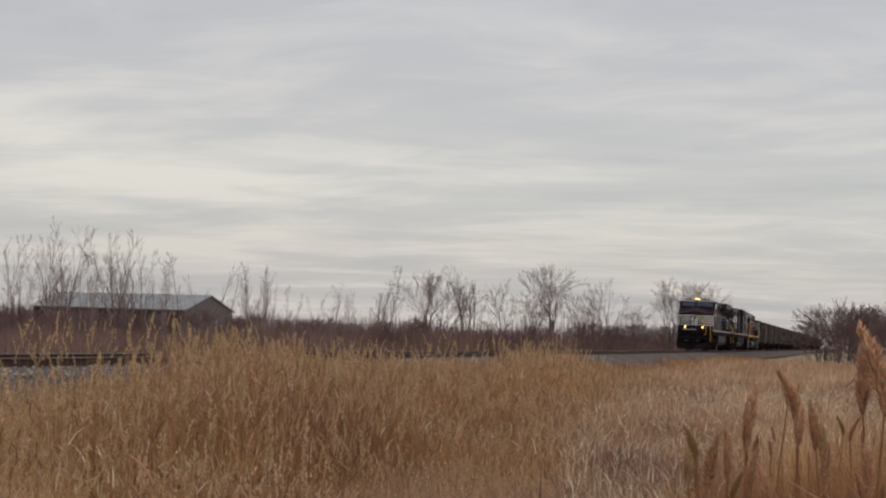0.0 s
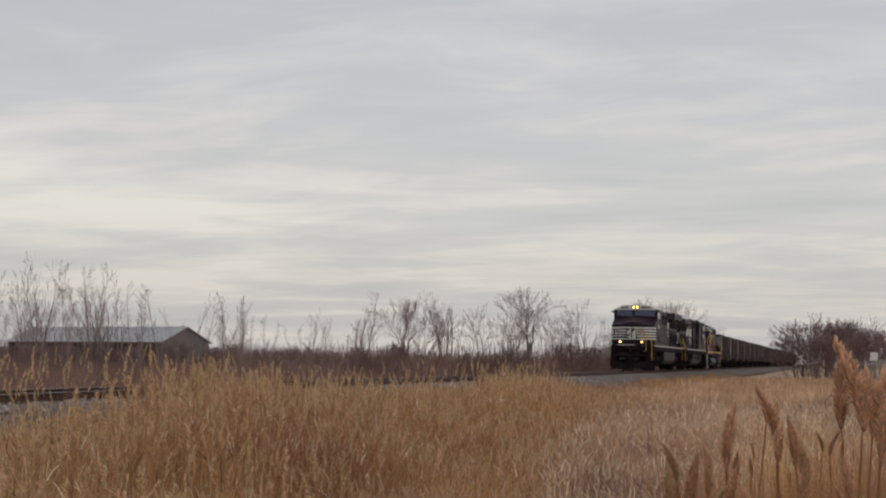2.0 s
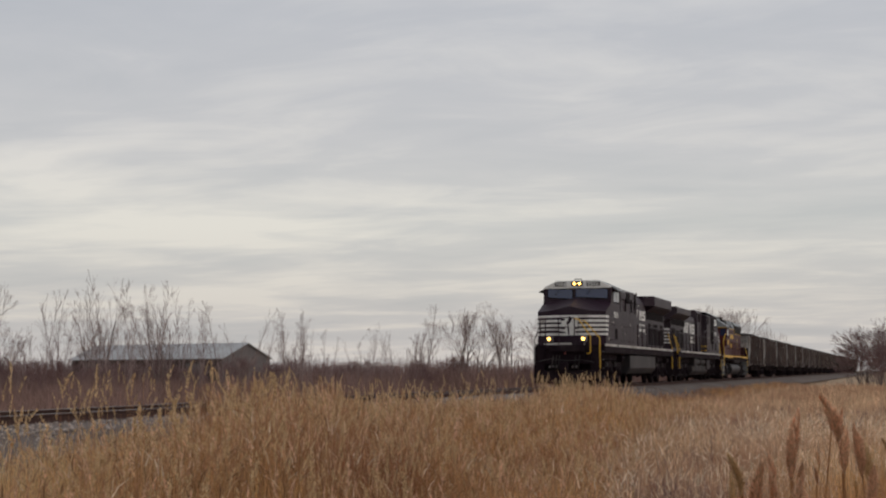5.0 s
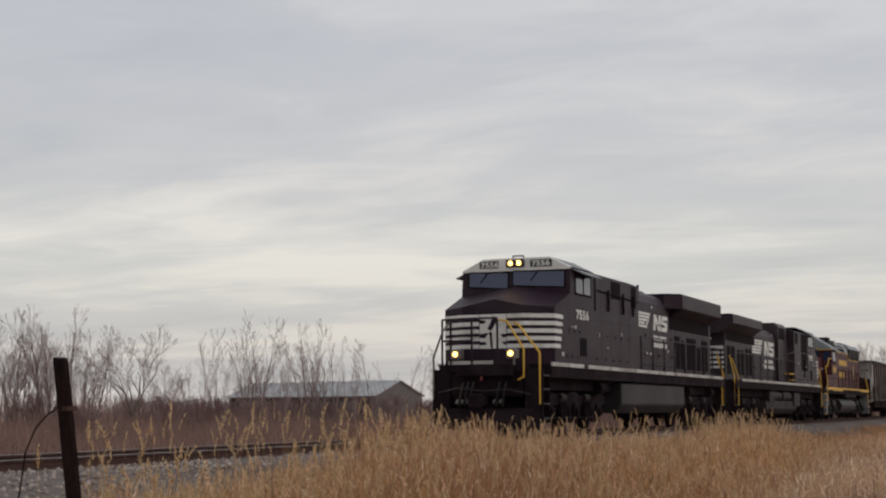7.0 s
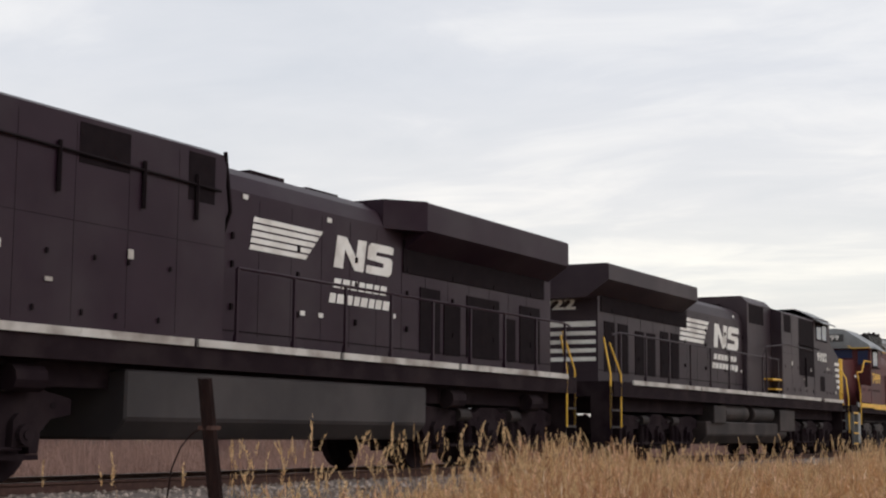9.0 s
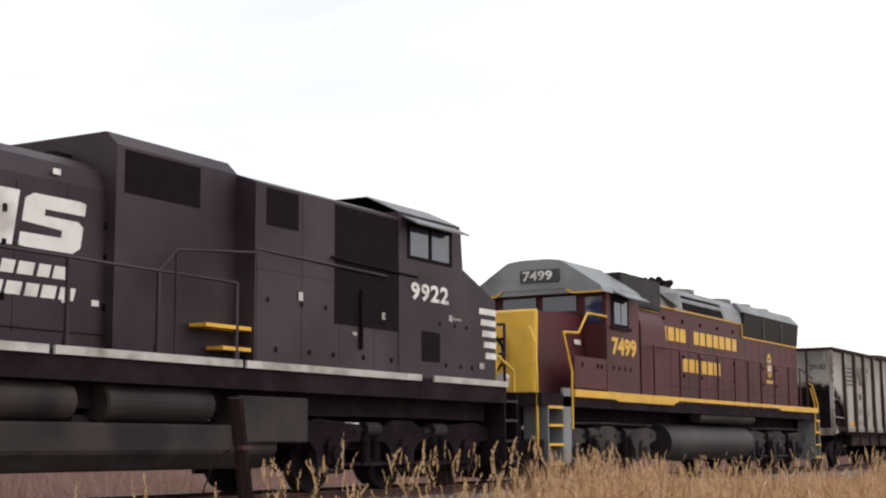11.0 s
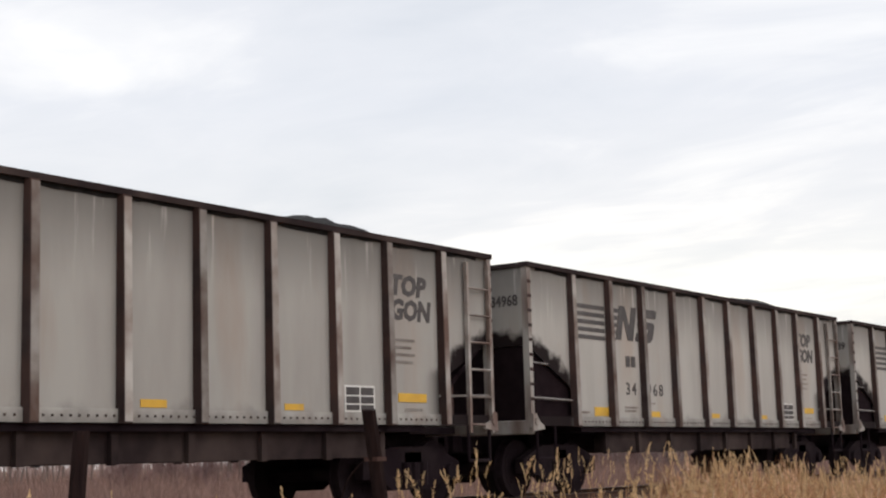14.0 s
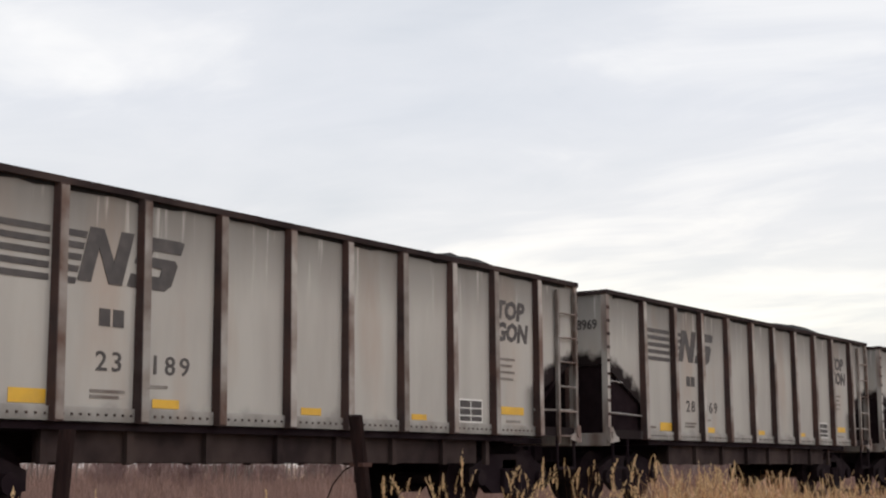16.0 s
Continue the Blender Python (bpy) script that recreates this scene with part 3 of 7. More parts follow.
def truck3(parent, cx, r, base, y, turned, metal=None):
    """A three-axle truck: side frames with pedestal legs and journal boxes, springs, brake gear."""
    metal = metal or M["truck"]
    for s in (-1, 1):
        b = bm_new()
        low = []
        for k in (-1, 0, 1):
            x = k * base
            low += [(x - 0.52, 0.74), (x - 0.36, 0.60), (x - 0.33, 0.34), (x - 0.19, 0.34), (x - 0.17, 0.70), (x + 0.17, 0.70), (x + 0.19, 0.34), (x + 0.33, 0.34), (x + 0.36, 0.60), (x + 0.52, 0.74)]
        prof = [(-base - 0.85, 0.80)] + low + [(base + 0.85, 0.80), (base + 0.85, 0.98), (base + 0.35, 1.08), (base * 0.62, 1.00), (0.55, 0.98), (0.28, 1.08), (-0.28, 1.08), (-0.55, 0.98), (-base * 0.62, 1.00), (-base - 0.35, 1.08), (-base - 0.85, 0.98)]
        prism_y(b, [(cx + px, pz) for px, pz in prof], *sorted((s * y, s * (y + 0.16))))
        frame_part = part("truck_frame", fix(b), metal, parent)
        for k in (-1, 0, 1):
            x, yo = cx + k * base, s * (y + 0.05)
            b = bm_new()
            prism_y(b, [(x - 0.165, 0.42), (x + 0.165, 0.42), (x + 0.15, 0.72), (x + 0.07, 0.80), (x - 0.07, 0.80), (x - 0.15, 0.72)], *sorted((yo, yo + s * 0.19)))
            cyl(b, (x, yo + s * 0.15, 0.56), (x, yo + s * 0.26, 0.56), 0.12, 14)
            cyl(b, (x, yo + s * 0.25, 0.56), (x, yo + s * 0.28, 0.56), 0.06, 8)
            part("journal_box", fix(b), metal, frame_part)
            b = bm_new()
            box(b, x - 0.35, x + 0.35, *sorted((yo + s * 0.03, yo + s * 0.10)), 0.27, 0.335)
            part("pedestal_tie", fix(b), metal, frame_part)
        for k in (-0.5, 0.5):
            x = cx + k * base
            b = bm_new()
            for d in (-0.14, 0.14):
                for j in range(5):
                    cyl(b, (x + d, s * (y + 0.20), 0.46 + j * 0.07), (x + d, s * (y + 0.20), 0.50 + j * 0.07), 0.085, 8)
                cyl(b, (x + d, s * (y + 0.20), 0.44), (x + d, s * (y + 0.20), 0.82), 0.055, 8)
            box(b, x - 0.30, x + 0.30, *sorted((s * (y + 0.1), s * (y + 0.28))), 0.38, 0.44)
            part("spring", fix(b), M["dark"], frame_part)
            b = bm_new()
            cyl(b, (x - 0.24, s * (y + 0.16), 0.93), (x + 0.16, s * (y + 0.16), 0.93), 0.115, 12)
            cyl(b, (x + 0.15, s * (y + 0.16), 0.93), (x + 0.38, s * (y + 0.16), 0.90), 0.03, 6)
            part("brake_cylinder", fix(b), M["tank"], frame_part)
            for j in (-0.42, 0.42):
                b = bm_new()
                prism_y(b, [(x + j - 0.03, 0.30), (x + j + 0.03, 0.30), (x + j * 0.86 + 0.03, 0.86), (x + j * 0.86 - 0.03, 0.86)], *sorted((s * (y - 0.10), s * (y - 0.02))))
                part("brake_hanger", fix(b), metal, frame_part)
        b = bm_new()
        tube(b, [(cx - base, s * (y + 0.22), 0.40), (cx + base, s * (y + 0.22), 0.40)], 0.022)
        tube(b, [(cx - base - 0.6, s * (y + 0.19), 1.12), (cx - 0.3, s * (y + 0.19), 1.14), (cx + base + 0.5, s * (y + 0.19), 1.12)], 0.018)
        part("brake_rod", fix(b), metal, frame_part)
        b = bm_new()
        for px, pz in ((-base - 0.55, 0.90), (-base * 0.68, 0.88), (-0.38, 0.88), (0.38, 0.88), (base * 0.68, 0.88), (base + 0.55, 0.90)):
            cyl(b, (cx + px, s * (y + 0.155), pz), (cx + px, s * (y + 0.165), pz), 0.045, 10)
        tagged(part("frame_hole", fix(b), M["grille"], frame_part), kind="stuff")
    b = bm_new()
    box(b, cx - base - 0.6, cx + base + 0.6, -y + 0.02, y - 0.02, 0.62, 0.98)
    part("bolster", fix(b), M["dark"], parent)
    for k in (-1, 0, 1):
        wheelset(parent, cx + k * base, r, roll=True, turned=turned)


def handrail(parent, xs, y, z0, z1, mat, extra=()):
    """A railing along a walkway: one mesh for each post, one for the rail."""
    for x in xs:
        b = bm_new()
        box(b, x - 0.025, x + 0.025, y - 0.02, y + 0.02, z0, z1)
        box(b, x - 0.04, x + 0.04, y - 0.03, y + 0.03, z0 - 0.12, z0 + 0.16)
        part("rail_post", fix(b), mat, parent)
    b = bm_new()
    tube(b, [(xs[0], y, z1), (xs[-1], y, z1), *extra], 0.022)
    part("hand_rail", fix(b), mat, parent)


def rail_part(name, pts, mat, parent, r=0.022, label=""):
    b = bm_new()
    tube(b, pts, r)
    return part(name, fix(b), mat, parent, label)


def steps(parent, x0, x1, y0, y1, zs, mat, edge):
    """A stair well: side plates, treads with painted edges."""
    well = slab("step_well", mat, parent, x0 - 0.02, x0 + 0.02, y0, y1, zs[0] - 0.08, zs[-1] + 0.15)
    slab("step_side", mat, well, x1 - 0.02, x1 + 0.02, y0, y1, zs[0] - 0.08, zs[-1] + 0.15)
    for z in zs:
        slab("tread", mat, well, x0, x1, y0, y1, z - 0.03, z)
        e = y0 - 0.012 if abs(y0) > abs(y1) else y1
        slab("tread_edge", edge, well, x0, x1, e, e + 0.012, z - 0.045, z + 0.005)


def mark_n(x, z0, z1, w, lean):
    """A leaning block with two wedge notches."""
    k = lean / (z1 - z0)
    def p(u, v):
        z = z0 + v * (z1 - z0)
        return (x + u * w + k * (z - z0), z)
    return [[p(0, 0), p(0.30, 0), p(0.30, 1), p(0, 1)], [p(0.301, 0.62), p(0.70, 0), p(0.70, 0.42), p(0.301, 1)], [p(0.701, 0), p(1, 0), p(1, 1), p(0.701, 1)]]


def mark_s(x, z0, z1, w):
    """A rounded block with two slots."""
    def p(u, v):
        return (x + u * w + 0.10 * w * v, z0 + v * (z1 - z0))
    return [[p(0.0, 0.02), p(0.1, 0), p(0.88, 0), p(1, 0.12), p(1, 0.26), p(0, 0.26)], [p(0.66, 0.261), p(1, 0.261), p(1, 0.52), p(0.66, 0.40)],
            [p(0.0, 0.46), p(0.66, 0.401), p(1, 0.521), p(0.9, 0.61), p(0.34, 0.62)], [p(0.0, 0.461), p(0.339, 0.6205), p(0.34, 0.74), p(0, 0.74)],
            [p(0.0, 0.741), p(1.0, 0.741), p(1.0, 0.97), p(0.88, 1), p(0.12, 1), p(0, 0.88)]]


def letter_blocks(words, x, z0, h, pitch, gap, lean=0.0):
    """Plain blocks where a company's name is painted, one block for each letter, as wide as it is."""
    out = []
    for widths in words:
        for w in widths:
            w *= pitch
            out.append([[(x, z0), (x + 0.78 * w, z0), (x + 0.78 * w + lean, z0 + h), (x + lean, z0 + h)]])
            x += w
        x += gap
    return out


def ge_locomotive(name, label, number, modern, turned):
    """A wide-cab six-axle diesel. x runs back from its front coupler, z up from the rail."""
    L = 22.3 if modern else 22.9
    th = thing(name, label, "locomotive", "locomotives")
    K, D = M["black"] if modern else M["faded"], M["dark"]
    # underframe and walkway edge
    b = bm_new()
    box(b, 1.36, L - 0.9, -1.52, 1.52, 1.42, 1.71)
    box(b, 0.95, 1.359, -0.98, 0.98, 1.42, 1.70)
    for z, w in ((1.12, 1.2),):
        box(b, 1.6, L - 1.6, -w, w, z, 1.419)
    part("underframe", fix(b), D, th)
    for s in (-1, 1):
        b = bm_new()
        x = 1.35
        for seg in ((1.35, 3.95), (4.35, 8.9), (9.0, 12.4), (12.5, 16.2), (16.3, 20.9)):
            y0, y1 = sorted((s * 1.52, s * 1.56))
            box(b, seg[0], seg[1], y0, y1, 1.70, 1.80)
        part("sill_stripe", fix(b), M["silver"], th, "off-white painted walkway edge")
    slab("walkway", D, th, 1.36, L - 0.9, -1.51, 1.51, 1.711, 1.75)
    # nose
    plan = [(1.28, -0.84), (1.72, -1.5), (2.9, -1.52), (2.9, 1.52), (1.72, 1.5), (1.28, 0.84)]
    tops = [3.24, 3.20, 3.62, 3.62, 3.20, 3.24]
    b = bm_new()
    lo = [b.verts.new((x, y, 1.75)) for x, y in plan]
    hi = [b.verts.new((x, y, z)) for (x, y), z in zip(plan, tops)]
    c0, c1 = b.verts.new((1.36, 0, 3.42)), b.verts.new((2.9, 0, 3.86))
    for i in range(6):
        j = (i + 1) % 6
        if i != 5 and i != 2:
            b.faces.new((lo[i], lo[j], hi[j], hi[i]))
    b.faces.new((lo[5], lo[0], hi[0], c0, hi[5]))
    b.faces.new((lo[2], lo[3], hi[3], c1, hi[2]))
    b.faces.new(lo[::-1])
    b.faces.new((hi[0], hi[1], hi[2], c1, c0))
    b.faces.new((hi[5], c0, c1, hi[3], hi[4]))
    part("nose", fix(b), K, th)
    # nose stripes: white bands round front, chamfer and side
    for i in range(5):
        z1 = 3.03 - i * 0.19
        z0 = z1 - 0.105
        e = 2.36 - i * 0.055
        for s in (-1, 1):
            b = bm_new()
            a = [(1.278, 0.38 * s), (1.278, 0.842 * s), (1.717, 1.503 * s), (e, 1.512 * s)]
            o = [(1.27, 0.38 * s), (1.27, 0.846 * s), (1.713, 1.511 * s), (e, 1.522 * s)]
            for k in range(3):
                q = [a[k], a[k + 1], o[k + 1], o[k]]
                hull(b, [(x, y, z0) for x, y in q], [(x - (0.03 if (k == 2 and x > 2) else 0), y, z1) for x, y in q])
            part("nose_stripe", fix(b), M["white"], th, "white band")
    b = bm_new()
    hull(b, [(1.279, y, z) for y, z in ((0.36, 2.16), (-0.36, 2.16), (-0.36, 3.03), (0.36, 3.03))], [(1.268, y, z) for y, z in ((0.36, 2.16), (-0.36, 2.16), (-0.36, 3.03), (0.36, 3.03))])
    emblem = part("nose_emblem", fix(b), M["white"], th, "white panel with a dark leaning shape")
    for poly in ([(0.0, 3.0), (0.06, 2.82), (0.15, 2.66), (0.05, 2.60), (-0.04, 2.74), (-0.13, 2.86), (-0.06, 2.93)], [(0.36, 2.90), (0.36, 2.80), (0.24, 2.79), (0.18, 2.87)], [(0.36, 2.53), (0.36, 2.44), (0.22, 2.42), (0.10, 2.56)],
                 [(0.10, 2.58), (0.06, 2.17), (0.0, 2.17), (0.03, 2.58)], [(0.36, 2.33), (0.36, 2.25), (0.16, 2.25), (0.2, 2.33)], [(-0.2, 2.52), (-0.36, 2.53), (-0.36, 2.44), (-0.27, 2.43)], [(-0.24, 2.33), (-0.36, 2.33), (-0.36, 2.25), (-0.3, 2.25)]):
        b = bm_new()
        hull(b, [(1.267, y, z) for y, z in poly], [(1.262, y, z) for y, z in poly])
        part("emblem_shape", fix(b), K, emblem)
    # cab
    sec = [(-1.52, 1.75), (1.52, 1.75), (1.52, 4.33), (0.92, 4.62), (-0.92, 4.62), (-1.52, 4.33)]
    b = bm_new()
    front = [(2.72, -1.52, 1.75), (2.72, 1.52, 1.75), (3.0, 1.52, 4.33), (3.03, 0.92, 4.62), (3.03, -0.92, 4.62), (3.0, -1.52, 4.33)]
    hull(b, front, [(5.0, y, z) for y, z in sec])
    part("cab", fix(b), K, th)
    b = bm_new()   # pale brow over the windscreen
    hull(b, [(2.965, -1.50, 4.28), (2.965, 1.50, 4.28), (2.965, 1.50, 4.33), (2.98, 0.92, 4.615), (2.98, -0.92, 4.615), (2.965, -1.50, 4.33)],
         [(3.05, -1.53, 4.28), (3.05, 1.53, 4.28), (3.05, 1.53, 4.345), (3.08, 0.93, 4.635), (3.08, -0.93, 4.635), (3.05, -1.53, 4.345)])
    brow = part("brow", fix(b), M["white"], th, "off-white band above the windscreen")
    b = bm_new()
    hull(b, [(3.08, -1.53, 4.34), (3.08, -0.93, 4.632), (3.08, 0.93, 4.632), (3.08, 1.53, 4.34)], [(5.0, -1.53, 4.34), (5.0, -0.93, 4.632), (5.0, 0.93, 4.632), (5.0, 1.53, 4.34)])
    part("cab_roof", fix(b), M["grey"], th)
    for y0, y1 in ((0.48, 1.02), (-1.02, -0.42)):
        nb = slab("number_board", M["board"], brow, 2.945, 2.985, y0, y1, 4.37, 4.56, 0.006)
        lettering(number, 0.19, M["white"], "board_number", nb, Matrix.Translation((2.94, y1 - 0.04, 4.395)) @ Euler((radians(90), 0, radians(-90))).to_matrix().to_4x4(), 1.35, 0.005)
    b = bm_new()
    box(b, 2.90, 2.97, -0.26, 0.26, 4.38, 4.58)
    lampcase = part("headlight_case", soften(b, 0.02), M["board"], brow)
    for y in (-0.115, 0.115):
        b = bm_new()
        cyl(b, (2.90, y, 4.48), (2.885, y, 4.48), 0.062, 14)
        part("headlight", fix(b), M["lamp"] if not turned else M["unlit"], lampcase, "round lit headlight" if not turned else "round headlight")
    b = bm_new()
    tube(b, [(3.2, -0.15, 4.63), (3.2, -0.15, 4.70), (3.2, 0.15, 4.70), (3.2, 0.15, 4.63)], 0.02)
    part("roof_antenna", fix(b), M["steel"], th)
    # windscreen panes and wipers
    def wx(z):
        return 2.72 + (z - 1.75) * 0.28 / 2.58
    for y0, y1 in ((0.08, -1.37), (1.33, 0.2)):
        b = bm_new()
        hull(b, [(wx(z) - 0.004, y, z) for y, z in ((y0, 3.90), (y1, 3.82), (y1, 4.22), (y0, 4.26))], [(wx(z) - 0.018, y, z) for y, z in ((y0, 3.90), (y1, 3.82), (y1, 4.22), (y0, 4.26))])
        pane = part("windscreen", fix(b), M["glass"], th, "dark reflecting windscreen pane")
        b = bm_new()
        pts = [(y0, 3.88), (y1, 3.80), (y1, 4.24), (y0, 4.28)]
        tube(b, [(wx(z) - 0.014, y, z) for y, z in pts + pts[:1]], 0.022, 4)
        part("window_frame", fix(b), M["grille"], pane)
        b = bm_new()
        ym = (y0 + y1) / 2
        tube(b, [(wx(4.26) - 0.04, ym, 4.27), (wx(4.0) - 0.04, ym + 0.22, 4.0)], 0.012, 4)
        part("wiper", fix(b), M["grille"], pane)
    # cab sides: windows, sunshade, number, door
    for s in (-1, 1):
        y = s * 1.525
        b = bm_new()
        box(b, 3.3, 4.75, *sorted((s * 1.50, y)), 3.62, 4.20)
        win = part("side_window", fix(b), M["grille"], th, "dark side window opening")
        for x0, x1 in ((3.42, 3.98), (4.1, 4.66)):
            b = bm_new()
            box(b, x0, x1, *sorted((y, s * 1.532)), 3.68, 4.14)
            part("pane", fix(b), M["glass"], win)
        b = bm_new()
        hull(b, [(3.2, s * 1.52, 4.30), (4.9, s * 1.52, 4.30), (4.9, s * 1.53, 4.27), (3.2, s * 1.53, 4.27)] if s < 0 else [(3.2, s * 1.53, 4.27), (4.9, s * 1.53, 4.27), (4.9, s * 1.52, 4.30), (3.2, s * 1.52, 4.30)],
             [(3.2, s * 1.80, 4.17), (4.9, s * 1.80, 4.17), (4.9, s * 1.80, 4.14), (3.2, s * 1.80, 4.14)] if s < 0 else [(3.2, s * 1.80, 4.14), (4.9, s * 1.80, 4.14), (4.9, s * 1.80, 4.17), (3.2, s * 1.80, 4.17)])
        part("sunshade", fix(b), M["grey"], win)
        x_num = (3.42 if modern else 3.05) if s < 0 else (4.75 if modern else 4.52)
        lettering(number, 0.33 if modern else 0.37, M["white"], "cab_number", th, on_side(x_num if s < 0 else x_num + 0.12, 3.0, s * 1.527), 1.5, 0.012, "white road number", 0.0, 1.12)
        b = bm_new()
        box(b, 3.72, 4.30, *sorted((s * 1.50, s * 1.526)), 2.02, 2.5)
        part("vent", fix(b), M["grille"], th)
        for px, pz, w, h in ((3.3, 2.72, 0.12, 0.1), (3.0, 2.75, 0.3, 0.03), (5.4, 2.6, 0.1, 0.1), (6.2, 2.3, 0.12, 0.05), (7.6, 2.7, 0.1, 0.12), (2.2, 1.98, 0.16, 0.1)):
            slab("label_plate", M["silver"], th, px, px + w, *sorted((s * 1.52, s * 1.53)), pz, pz + h)
        b = bm_new()
        for px in (2.6, 3.0, 3.5, 5.2, 6.0, 6.8, 7.4, 8.2):
            box(b, px, px + 0.035, *sorted((s * 1.52, s * 1.535)), 1.95, 2.02)
            box(b, px + 0.2, px + 0.235, *sorted((s * 1.52, s * 1.535)), 2.62, 2.68)
        tagged(part("bolt_row", fix(b), M["grille"], th), kind="stuff")
    # equipment cabinet behind the cab, as wide as the cab
    if modern:
        c0, c1, ctop = 5.0, 9.55, 4.42
    else:
        c0, c1, ctop = 5.0, 8.7, 4.36
    b = bm_new()
    prism_x(b, [(-1.51, 1.75), (1.51, 1.75), (1.51, ctop - 0.12), (1.2, ctop), (-1.2, ctop), (-1.51, ctop - 0.12)], c0, c1)
    cabinet = part("equipment_cabinet", fix(b), K, th)
    for s in (-1, 1):
        def recess(x0, x1, z0, z1, nm, mat=M["grille"]):
            b = bm_new()
            box(b, x0, x1, *sorted((s * 1.50, s * 1.516)), z0, z1)
            part(nm, fix(b), mat, cabinet)
        if modern:
            recess(5.02, 5.22, 3.3, 4.28, "door_gap")
            recess(6.7, 7.6, 3.75, 4.24, "intake")
            recess(8.75, 9.3, 3.6, 4.24, "intake")
            b = bm_new()
            for px in (6.35, 7.85, 8.9):
                tube(b, [(px, s * 1.54, 3.35), (px, s * 1.54, 3.95)], 0.03, 5)
            tube(b, [(5.3, s * 1.54, 3.88), (9.4, s * 1.54, 3.80)], 0.02, 5)
            tube(b, [(9.5, s * 1.52, 4.35), (9.8, s * 1.4, 3.6), (9.9, s * 1.2, 3.3)], 0.03, 5)
            part("cable_run", fix(b), M["grille"], cabinet)
        else:
            recess(5.02, 6.78, 2.44, 4.20, "doorway")
            recess(7.7, 8.45, 3.68, 4.2, "intake")
            b = bm_new()
            tube(b, [(4.45, s * 1.54, 3.35), (6.9, s * 1.54, 3.40)], 0.02, 5)
            tube(b, [(6.1, s * 1.54, 2.1), (6.1, s * 1.54, 3.0)], 0.03, 5)
            part("cable_run", fix(b), M["grille"], cabinet)
        b = bm_new()
        for x in np.arange(c0 + 0.7, c1 - 0.2, 0.95):
            box(b, x, x + 0.005, *sorted((s * 1.508, s * 1.512)), 1.85, ctop - 0.2)
        box(b, c0, c1, *sorted((s * 1.508, s * 1.512)), 3.05, 3.055)
        part("panel_seam", fix(b), M["grille"], cabinet)
    # hood
    hz = 4.42 if modern else 4.20
    b = bm_new()
    prism_x(b, [(-1.05, 1.75), (1.05, 1.75), (1.05, hz - 0.42), (0.95, hz - 0.18), (0.7, hz - 0.03), (0.4, hz), (-0.4, hz), (-0.7, hz - 0.03), (-0.95, hz - 0.18), (-1.05, hz - 0.42)], c1, L - 1.15)
    hood = part("engine_hood", fix(b), K, th)
    for s in (-1, 1):
        b = bm_new()
        for x in np.arange(c1 + 0.6, L - 1.6, 0.82):
            box(b, x, x + 0.007, *sorted((s * 1.05, s * 1.053)), 1.95, hz - 0.5)
        box(b, c1, L - 1.2, *sorted((s * 1.05, s * 1.058)), 2.0, 2.015)
        part("door_seam", fix(b), M["grille"], hood)
        b = bm_new()
        for x in np.arange(c1 + 0.75, L - 1.9, 1.64):
            for z in (2.3, 2.9, 3.3):
                box(b, x, x + 0.05, *sorted((s * 1.05, s * 1.08)), z, z + 0.09)
        tagged(part("door_latch", fix(b), M["grille"], hood), kind="stuff")
        g0, g1 = (15.6, 20.7) if modern else (16.4, 21.5)
        for u0, u1, z1 in ((0.02, 0.16, 3.1), (0.19, 0.31, 2.9), (0.36, 0.62, 3.1), (0.66, 0.76, 2.8), (0.80, 0.98, 3.1)) if modern else ((0.02, 0.13, 3.1), (0.17, 0.28, 3.1), (0.35, 0.46, 3.0), (0.50, 0.61, 3.0), (0.70, 0.82, 3.1), (0.86, 0.98, 3.1)):
            b = bm_new()
            box(b, g0 + u0 * (g1 - g0), g0 + u1 * (g1 - g0), *sorted((s * 1.05, s * 1.066)), 1.98, z1)
            part("grille_door", fix(b), M["grille"], hood)
        b = bm_new()
        box(b, g0 - 0.5, g1 + 0.1, *sorted((s * 1.05, s * 1.07)), 3.3, 3.85)
        part("radiator_screen", fix(b), M["grille"], hood)
        for x, z in ((c1 + 1.0, 3.9), (c1 + 3.2, 3.85), (c1 + 4.6, 3.4), (c1 + 2.5, 2.35), (c1 + 3.0, 2.35), (c1 + 5.2, 2.5)):
            slab("warning_label", M["white"], hood, x, x + 0.12, *sorted((s * 1.05, s * 1.062)), z, z + 0.07)
    # radiator wings
    w0, w1, wz0, wz1 = (14.45, 21.05, 3.97, 4.48) if modern else (16.3, 22.2, 3.92, 4.30)
    b = bm_new()
    prism_x(b, [(-1.5, wz0 + 0.02), (-0.95, wz0 - 0.35), (0.95, wz0 - 0.35), (1.5, wz0 + 0.02), (1.5, wz1 - 0.03), (1.45, wz1), (-1.45, wz1), (-1.5, wz1 - 0.03)], w0 + (0.7 if modern else 0.0), w1)
    if modern:
        hull(b, [(w0, -1.05, wz0), (w0, 1.05, wz0), (w0, 1.05, wz1 - 0.02), (w0, -1.05, wz1 - 0.02)], [(w0 + 0.699, -1.5, wz0), (w0 + 0.699, 1.5, wz0), (w0 + 0.699, 1.5, wz1), (w0 + 0.699, -1.5, wz1)])
    part("radiator_wing", fix(b), K, th)
    # roof furniture
    b = bm_new()
